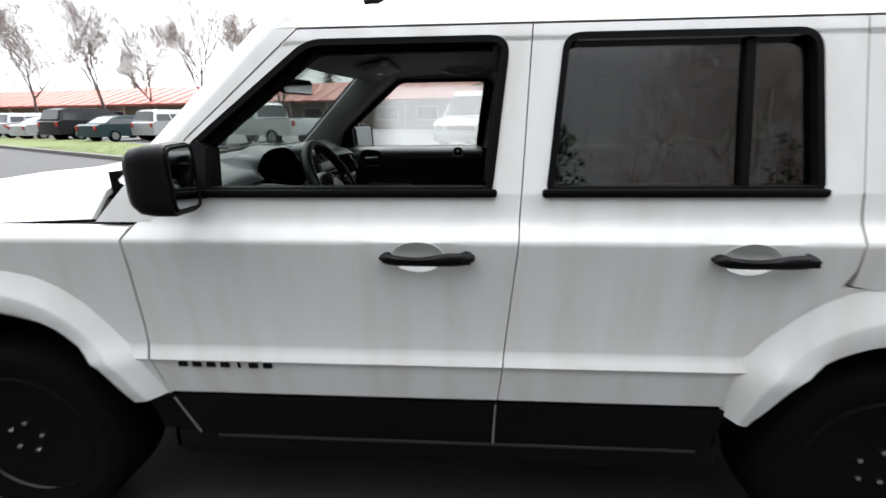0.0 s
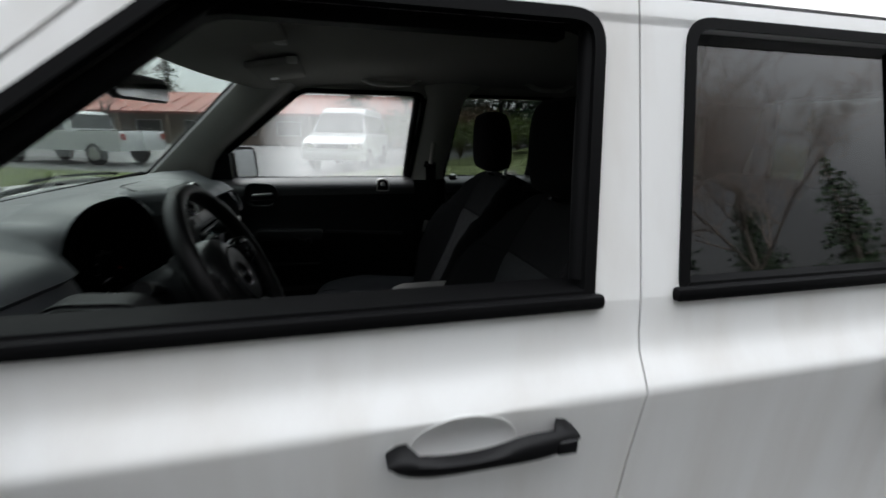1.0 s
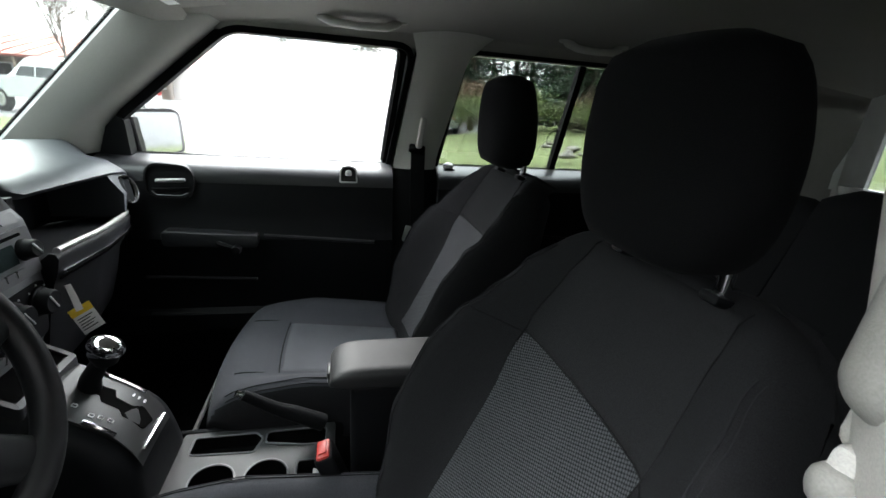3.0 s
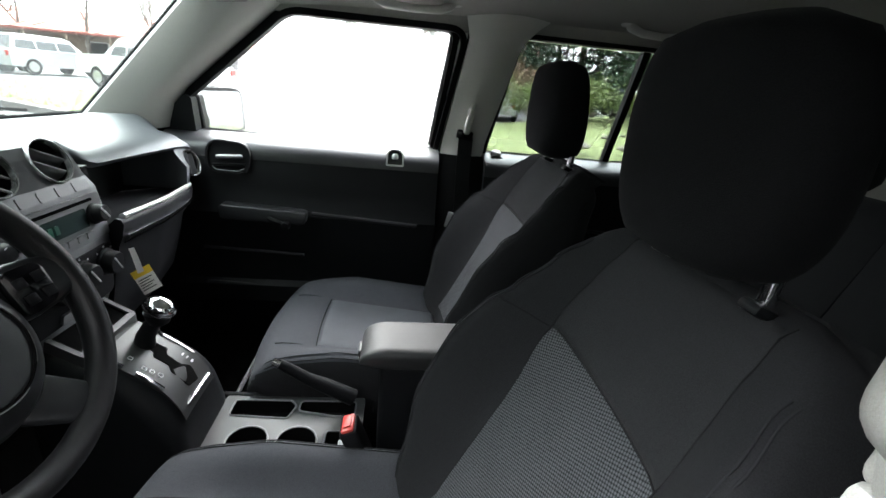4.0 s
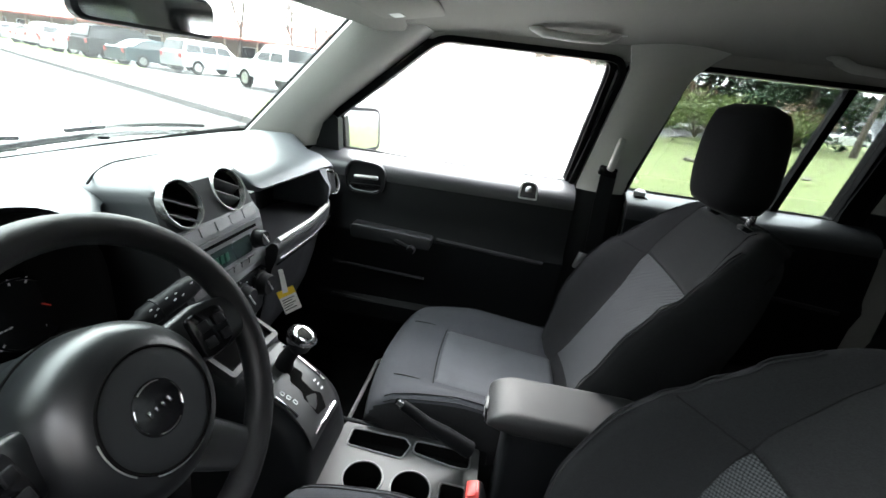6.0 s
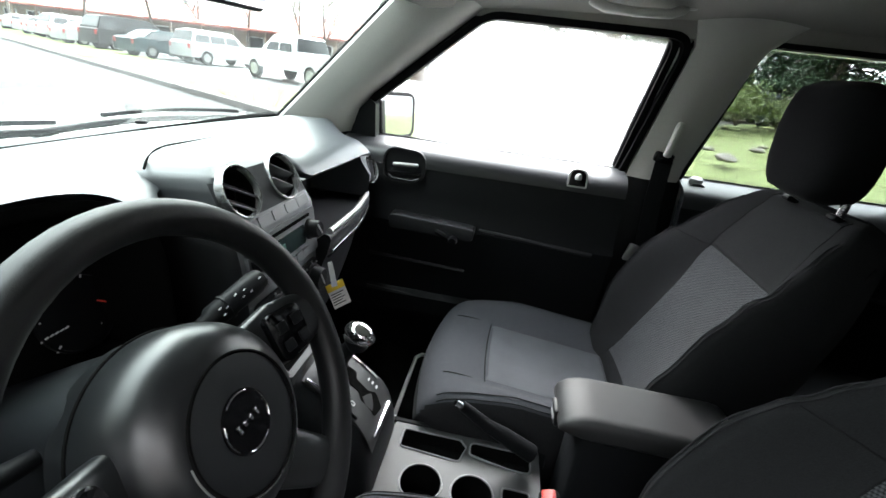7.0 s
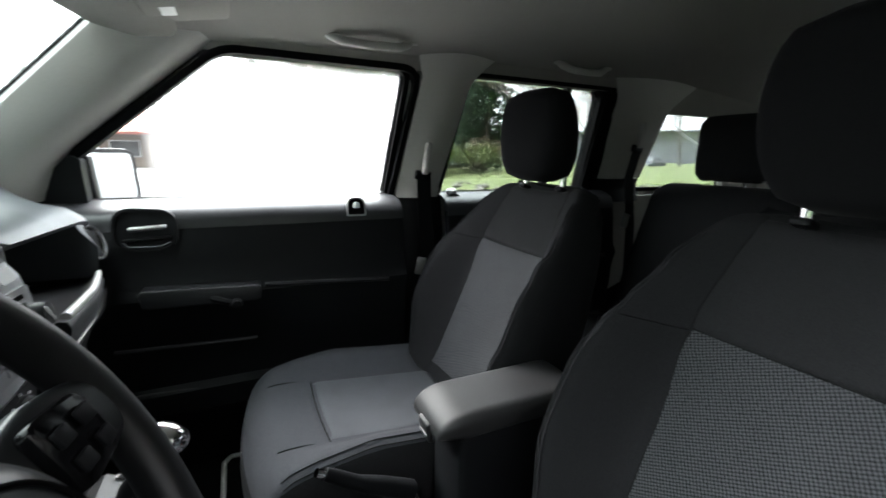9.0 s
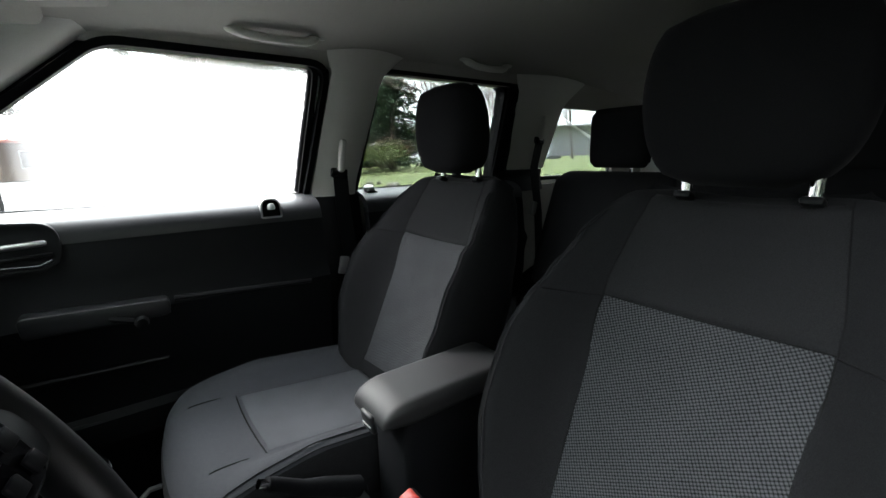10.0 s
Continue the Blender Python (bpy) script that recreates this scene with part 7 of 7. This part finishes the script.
# parked cars
def parked_car(kind, paint, label, seed=0):
    """A parked car from side sections: lower body, glasshouse with panes, wheels, lamps."""
    c = thing("parked_" + kind, label, "car", "parked cars")
    if kind == "sedan":
        L, W, sill, belt, top = 4.6, 1.75, 0.30, 0.92, 1.42
        lower = [(-2.3, 0.45), (-2.28, 0.68), (-2.0, 0.80), (-1.0, 0.92), (0.0, 0.94), (1.3, 0.95), (2.1, 0.98), (2.28, 0.88), (2.3, 0.5)]
        cab = [(-1.05, 0.92), (-0.35, 1.36), (0.0, 1.42), (0.7, 1.41), (1.1, 1.34), (1.75, 0.97)]
    elif kind == "suv":
        L, W, sill, belt, top = 4.5, 1.8, 0.36, 1.05, 1.70
        lower = [(-2.25, 0.5), (-2.25, 0.85), (-2.1, 1.0), (-1.1, 1.08), (0, 1.08), (2.1, 1.08), (2.25, 1.0), (2.27, 0.5)]
        cab = [(-1.15, 1.07), (-0.6, 1.60), (-0.3, 1.70), (1.6, 1.70), (1.9, 1.62), (2.15, 1.07)]
    elif kind == "van":
        L, W, sill, belt, top = 5.2, 1.95, 0.38, 1.15, 2.05
        lower = [(-2.6, 0.5), (-2.6, 0.90), (-2.35, 1.05), (-1.8, 1.15), (0, 1.17), (2.5, 1.17), (2.6, 1.1), (2.6, 0.5)]
        cab = [(-1.85, 1.15), (-1.05, 1.90), (-0.7, 2.05), (2.3, 2.05), (2.5, 1.95), (2.57, 1.17)]
    else:
        L, W, sill, belt, top = 5.9, 1.95, 0.5, 1.10, 1.85
        lower = [(-2.9, 0.6), (-2.92, 1.0), (-2.7, 1.14), (-1.3, 1.20), (0.5, 1.18), (0.9, 1.16), (2.9, 1.18), (2.95, 1.1), (2.95, 0.62)]
        cab = [(-1.45, 1.18), (-0.75, 1.78), (-0.5, 1.85), (0.55, 1.85), (0.75, 1.75), (0.85, 1.17)]
    axles = (-L * 0.31, L * 0.30)

    def section(pts, w0, w1, floor_z):
        loops = []
        full = pts + [(x, floor_z) for x, z in reversed(pts)]
        for q, k in ((-1, 0.90), (-0.97, 0.98), (-0.5, 1.0), (0.5, 1.0), (0.97, 0.98), (1, 0.90)):
            zc = floor_z
            loops.append([Vector((x * (0.985 if abs(q) > 0.9 else 1), q * (w0 + (w1 - w0) * max(0, (z - floor_z)) / max(0.01, top - floor_z)) / 2, zc + (z - zc) * (k * 0.1 + 0.9))) for x, z in full])
        return loft(loops)
    part("body", section(lower, W, W * 0.98, sill), paint, c, smooth=40)
    part("cabin", section(cab, W * 0.93, W * 0.72, belt - 0.05), paint, c, smooth=40)
    base = belt - 0.05
    for s in (-1, 1):
        xs0, xs1 = cab[0][0] + 0.30, cab[-1][0] - 0.22
        n = 2 if kind in ("pickup",) else 3
        for k in range(n):
            a, b = xs0 + (xs1 - xs0) * k / n + 0.03, xs0 + (xs1 - xs0) * (k + 1) / n - 0.03
            lift = 0.36 if kind in ("suv", "pickup") else (0.6 if kind == "van" else 0.26)
            sl = 0.25 if k == 0 else 0.02
            loop = rounded([(a, belt + 0.05), (b, belt + 0.05), (b - (0.12 if k == n - 1 else 0), belt + 0.05 + lift), (a + sl * 0.9, belt + 0.05 + lift)], 0.04, 3)

            def put(u, v, h, s=s):
                w = W * 0.93 + (W * 0.72 - W * 0.93) * (v - base) / (top - base)
                return Vector((u, s * (w / 2 + h), v))
            part("side_window", plate(loop, put, -0.02, 0.008), DARKGLASS, c)
        for x in axles:
            r0 = 0.33 if kind == "sedan" else (0.36 if kind == "suv" else 0.39)
            m = Matrix.Translation((x, s * (W / 2 - 0.10), r0)) @ Matrix.Rotation(radians(-90 * s), 4, "X")
            w = part("wheel", lathe([(0.2, -0.1), (r0 - 0.03, -0.1), (r0, -0.07), (r0, 0.07), (r0 - 0.03, 0.11), (r0 * 0.62, 0.10)], m, 24), TYRE, c)
            part("rim", lathe([(r0 * 0.62, 0.09), (r0 * 0.58, 0.112), (r0 * 0.2, 0.10), (0.001, 0.11)], m, 20), SATIN, w)
        part("headlamp", box((0.06, 0.30, 0.14), (-L / 2 + 0.03, s * (W / 2 - 0.24), lower[1][1] - 0.05), bevel=0.02), CHROME, c)
        part("tail_lamp", box((0.05, 0.16, 0.22), (L / 2 - 0.005, s * (W / 2 - 0.14), lower[-2][1] - 0.12), bevel=0.02), RED, c)
    x0, z0, x1, z1 = *cab[0], *cab[1]
    for (x0, z0), (x1, z1) in ((cab[0], cab[1]), (cab[-1], cab[-2])):
        sgn = -1 if x0 < x1 else 1
        g = [[Vector((x0 + (x1 - x0) * v + sgn * 0.012, u * (0.42 - 0.06 * v) * W, z0 + (z1 - z0) * v + 0.012)) for u in steps(-1, 1, 4)] for v in (0.12, 0.95)]
        part("windscreen", slab(g, (-sgn * 0.01, 0, -0.01)), DARKGLASS, c)
    part("front_grille", box((0.03, W * 0.5, 0.14), (-L / 2 - 0.0, 0, lower[1][1] - 0.07), bevel=0.01), GAP, c)
    part("bumper", box((0.14, W * 0.94, 0.20), (-L / 2 + 0.02, 0, sill + 0.18), bevel=0.04), paint if kind != "pickup" else CHROME, c)
    if kind == "pickup":
        part("load_bed", box((1.85, W * 0.82, 0.03), (1.95, 0, 1.175), bevel=0.005), GAP, c)
    return c


SILVER = surface("silver_paint", (0.45, 0.46, 0.47), 0.3, 0.4, 0.05, coat=0.6)
DARKBLUE = surface("dark_blue_paint", (0.02, 0.03, 0.045), 0.4, 0, 0.1, coat=0.0, spec=0.25)
BLACKP = surface("black_paint", (0.010, 0.010, 0.011), 0.4, 0, 0.1, coat=0.0, spec=0.25)
GREENP = surface("dark_green_paint", (0.02, 0.04, 0.045), 0.4, 0, 0.1, coat=0.0, spec=0.25)
WHITEP = surface("white_truck_paint", (0.72, 0.73, 0.74), 0.35, 0, 0.05, coat=0.5)


def park(ob, x, y, turn):
    """Stands a parked car at x, y with its nose turned by so many degrees from -x."""
    ob.matrix_world = pose(x, y, 0.08, 0, 0, turn)
    return ob


road_turn = -30.0
park(parked_car("pickup", WHITEP, "white pickup truck parked beyond the lawn"), -9.7, 18.0, -25)
park(parked_car("van", WHITEP, "white van parked facing the road"), 0.2, 15.4, 75)
silver_suv = park(parked_car("suv", SILVER, "silver SUV parked with its tail to the road"), -17.4, 23.6, 252)
park(parked_car("sedan", GREENP, "dark green sedan parked with its tail to the road"), -20.3, 23.2, 254)
black_suv = park(parked_car("suv", BLACKP, "long black SUV parked with red tail lamps"), -24.0, 25.2, 254)
black_suv.scale = (1.18, 1.06, 1.10)
silver_row = park(parked_car("sedan", SILVER, "silver sedan in the car park"), -27.8, 26.4, 254)
for x, y in ((-35.5, 31.4), (-39.5, 33.6), (-47, 38), (4.5, 21.0)):
    copy_thing(silver_row, pose(x, y, 0.08, 0, 0, 254))
copy_thing(silver_suv, pose(-31.6, 28.8, 0.08, 0, 0, 252))
white_row = park(parked_car("suv", WHITEP, "white SUV in the far car park"), 24.0, 36.0, 20)
for x, y in ((27.5, 33), (31, 30), (20.5, 39), (14.5, 27.5)):
    copy_thing(white_row, pose(x, y, 0.5, 0, 0, 25))
dark_row = park(parked_car("sedan", DARKBLUE, "dark blue sedan in the far car park"), 34.0, 28.0, 20)
copy_thing(dark_row, pose(17.5, 41.5, 0.5, 0, 0, 20))


# buildings
def long_building(name, at, turn, length, deep, wall_h, roof_h, wall_mat, roof_mat, label, bays):
    b = thing(name, label, "building", at=at)
    b.rotation_euler = (0, 0, radians(turn))
    part("wall", box((length, deep, wall_h), (0, 0, wall_h / 2), bevel=0.02), wall_mat, b, smooth=0)
    ov = 1.2
    prof = [(-deep / 2 - ov, wall_h - 0.25), (-deep / 2 - ov, wall_h - 0.05), (0, wall_h + roof_h), (deep / 2 + ov, wall_h - 0.05), (deep / 2 + ov, wall_h - 0.25)]
    r = part("roof", loft([[Vector((x, y, z)) for y, z in prof] for x in (-length / 2 - 0.8, length / 2 + 0.8)]), roof_mat, b, smooth=0)
    for k in range(int(length / 1.6)):
        x = -length / 2 + 0.8 + 1.6 * k
        part("roof_seam", tube([(x, -deep / 2 - ov, wall_h - 0.02), (x, 0, wall_h + roof_h + 0.02)], 0.05, 4), roof_mat, r)
    for k in range(bays):
        x = -length / 2 + length * (k + 0.5) / bays
        w = part("window", box((length / bays * 0.5, 0.12, wall_h * 0.42), (x, -deep / 2 - 0.02, wall_h * 0.52), bevel=0.01), DARKGLASS, b, smooth=0)
        part("window_frame", ring(rounded([(x - length / bays * 0.27, wall_h * 0.29), (x + length / bays * 0.27, wall_h * 0.29), (x + length / bays * 0.27, wall_h * 0.75), (x - length / bays * 0.27, wall_h * 0.75)], 0.02, 2), 0.10, lambda u, v, h: Vector((u, -deep / 2 - h, v)), 0.02, 0.13), PAPER, w)
        part("post", box((0.22, 0.22, wall_h - 0.2), (x + length / bays * 0.5, -deep / 2 - ov + 0.2, (wall_h - 0.2) / 2), bevel=0.01), wall_mat, b)
    return b


long_building("school_building", (-34, 53, 0), -8, 90, 12, 2.9, 2.1, WALL, ROOF, "long low tan building with a red metal roof", 22)
long_building("far_hall", (62, 62, 0), -48, 46, 14, 6.0, 0.6, GREYWALL, GREYWALL, "pale grey hall beyond the lawn", 0)

# trees
lawn_tree = bare_tree("bare_tree", 3, 9.0, 0.75)
scatter(lawn_tree, [(pose(-13.0, 28.0, 0, 0, 0, 20), 0.75), (pose(-36, 47, 0, 0, 0, 200), 1.15), (pose(-47, 44, 0, 0, 0, 90), 1.3), (pose(13.5, 19.0, 0.6, 0, 0, 10), 0.9), (pose(25, 26, 0.5, 0, 0, 70), 0.8), (pose(4.0, 27, 0.3, 0, 0, 140), 1.0), (pose(-60, 47, 0, 0, 0, 40), 1.5)])
slim = bare_tree("bare_tree", 11, 13.0, 0.5)
scatter(slim, [(pose(-29, 45, 0, 0, 0, 0), 0.95), (pose(-22.5, 44, 0, 0, 0, 60), 0.8), (pose(-40, 45.5, 0, 0, 0, 130), 1.0), (pose(-70, 52, 0, 0, 0, 220), 1.2), (pose(33, 24, 0.4, 0, 0, 20), 0.7), (pose(8, 45, 0.3, 0, 0, 20), 0.9)])
thick_fir = conifer("fir_tree", 4, 11.0, 3.3, 2.6, 1.3)
scatter(thick_fir, [(pose(14.2, 24.0, 0.5, 0, 0, 0), 1.0), (pose(7.4, 30, 0.5, 0, 0, 80), 1.2), (pose(17.5, 34, 0.5, 0, 0, 200), 1.2)])
fir = conifer("fir_tree", 6, 11.0, 3.0, 0.6, 1.7)
scatter(fir, [(pose(1.5, 44, 0.3, 0, 0, 190), 1.2), (pose(-20, 62, 0, 0, 0, 10), 1.0), (pose(-8, 64, 0, 0, 0, 120), 1.15), (pose(-52, 66, 0, 0, 0, 30), 0.75), (pose(12, 42, 0.4, 0, 0, 250), 1.3)])
green = shrub("shrub", 7, 1.5, 1.5, LEAF, "yellow-green garden shrub on the lawn")
scatter(green, [(pose(4.2, 14.6, 0.55, 0, 0, 0), 0.8), (pose(6.8, 17.5, 0.6, 0, 0, 50), 1.1), (pose(10.4, 18.8, 0.6, 0, 0, 100), 0.9), (pose(8.6, 19.6, 0.6, 0, 0, 170), 1.0), (pose(3.0, 18.0, 0.5, 0, 0, 220), 1.2), (pose(1.2, 21.5, 0.3, 0, 0, 20), 1.1)])
heath = shrub("shrub", 9, 1.4, 1.7, HEATH, "rust-brown leafless garden shrub")
scatter(heath, [(pose(5.2, 19.8, 0.6, 0, 0, 0), 1.2), (pose(2.6, 24, 0.4, 0, 0, 90), 1.4), (pose(11.8, 20.4, 0.6, 0, 0, 10), 1.0), (pose(7.3, 22.5, 0.6, 0, 0, 140), 1.3)])
# behind the walk: what the dark side glass mirrors; added firs cut driver-side light
back_rng = random.Random(21)
for k in range(18):
    x = -24 + 3.0 * k + back_rng.uniform(-0.5, 0.5)
    tall = 0.78 + 0.12 * math.sin(k * 1.7) + (0.38 if 2.5 < x < 6 else 0) + (0.3 if x < -4 else 0)
    c = copy_thing(fir, pose(x, -15.5 - (k % 2) * 2.2, 0, 0, 0, back_rng.uniform(0, 360)))
    c.scale = (tall, tall, tall)
for x, y, k in ((9.3, -14.0, 1.45), (16.0, -14.5, 1.3)):
    c = copy_thing(lawn_tree, pose(x, y, 0, 0, 0, x * 30))
    c.scale = (k, k, k)
hedge = shrub("shrub", 15, 2.4, 1.6, NEEDLE, "dark evergreen hedge shrub", 0.09)
scatter(hedge, [(pose(x, -15.5 - 0.3 * math.sin(x), 0, 0, 0, x * 40), 1.0 + 0.12 * math.sin(x * 2.1)) for x in (-8, -5, -2, 1, 4, 7, 10, 13, 16)])

# stones and parked cars at the garden bed
ROCK = ground_mix("garden_rock", (0.10, 0.095, 0.085), (0.24, 0.225, 0.20), 3.0, 30, 0.9, 0.01)


def rock(seed):
    r = random.Random(seed)
    b = bmesh.new()
    bmesh.ops.create_icosphere(b, subdivisions=3, radius=1)
    o = Vector((r.uniform(0, 9), r.uniform(0, 9), r.uniform(0, 9)))
    for v in b.verts:
        v.co *= 1 + 0.35 * noise.noise(v.co * 1.3 + o) + 0.10 * noise.noise(v.co * 4 + o)
        v.co.z *= 0.6
    ob = link("rock", b, ROCK, smooth=50)
    return tagged(ob, "rough grey garden rock half sunk in the lawn", "rock", "garden rocks")


stone_rng = random.Random(8)
stones = [rock(3), rock(5), rock(9)]
for k in range(13):
    y = stone_rng.uniform(8.2, 12.5)
    x = y * stone_rng.uniform(0.36, 0.66)
    size = stone_rng.uniform(0.07, 0.17)
    ob = stones[k] if k < 3 else copy_thing(stones[k % 3], Matrix())
    ob.matrix_world = pose(x, y, 0.42, 0, 0, stone_rng.uniform(0, 360))
    ob.scale = (size * 1.5, size, size * 0.8)
copy_thing(dark_row, pose(10.6, 21.8, 0.62, 0, 0, 160))
copy_thing(silver_row, pose(11.8, 24.2, 0.62, 0, 0, 158))
# the wood behind the garden
wood_rng = random.Random(33)
for k in range(11):
    y = 46 + wood_rng.uniform(-3, 5)
    c = copy_thing(fir, pose(y * (0.16 + 0.044 * k) + wood_rng.uniform(-0.6, 0.6), y, 0.4, 0, 0, wood_rng.uniform(0, 360)))
    size = wood_rng.uniform(1.1, 1.6)
    c.scale = (size * 1.25, size * 1.25, size)
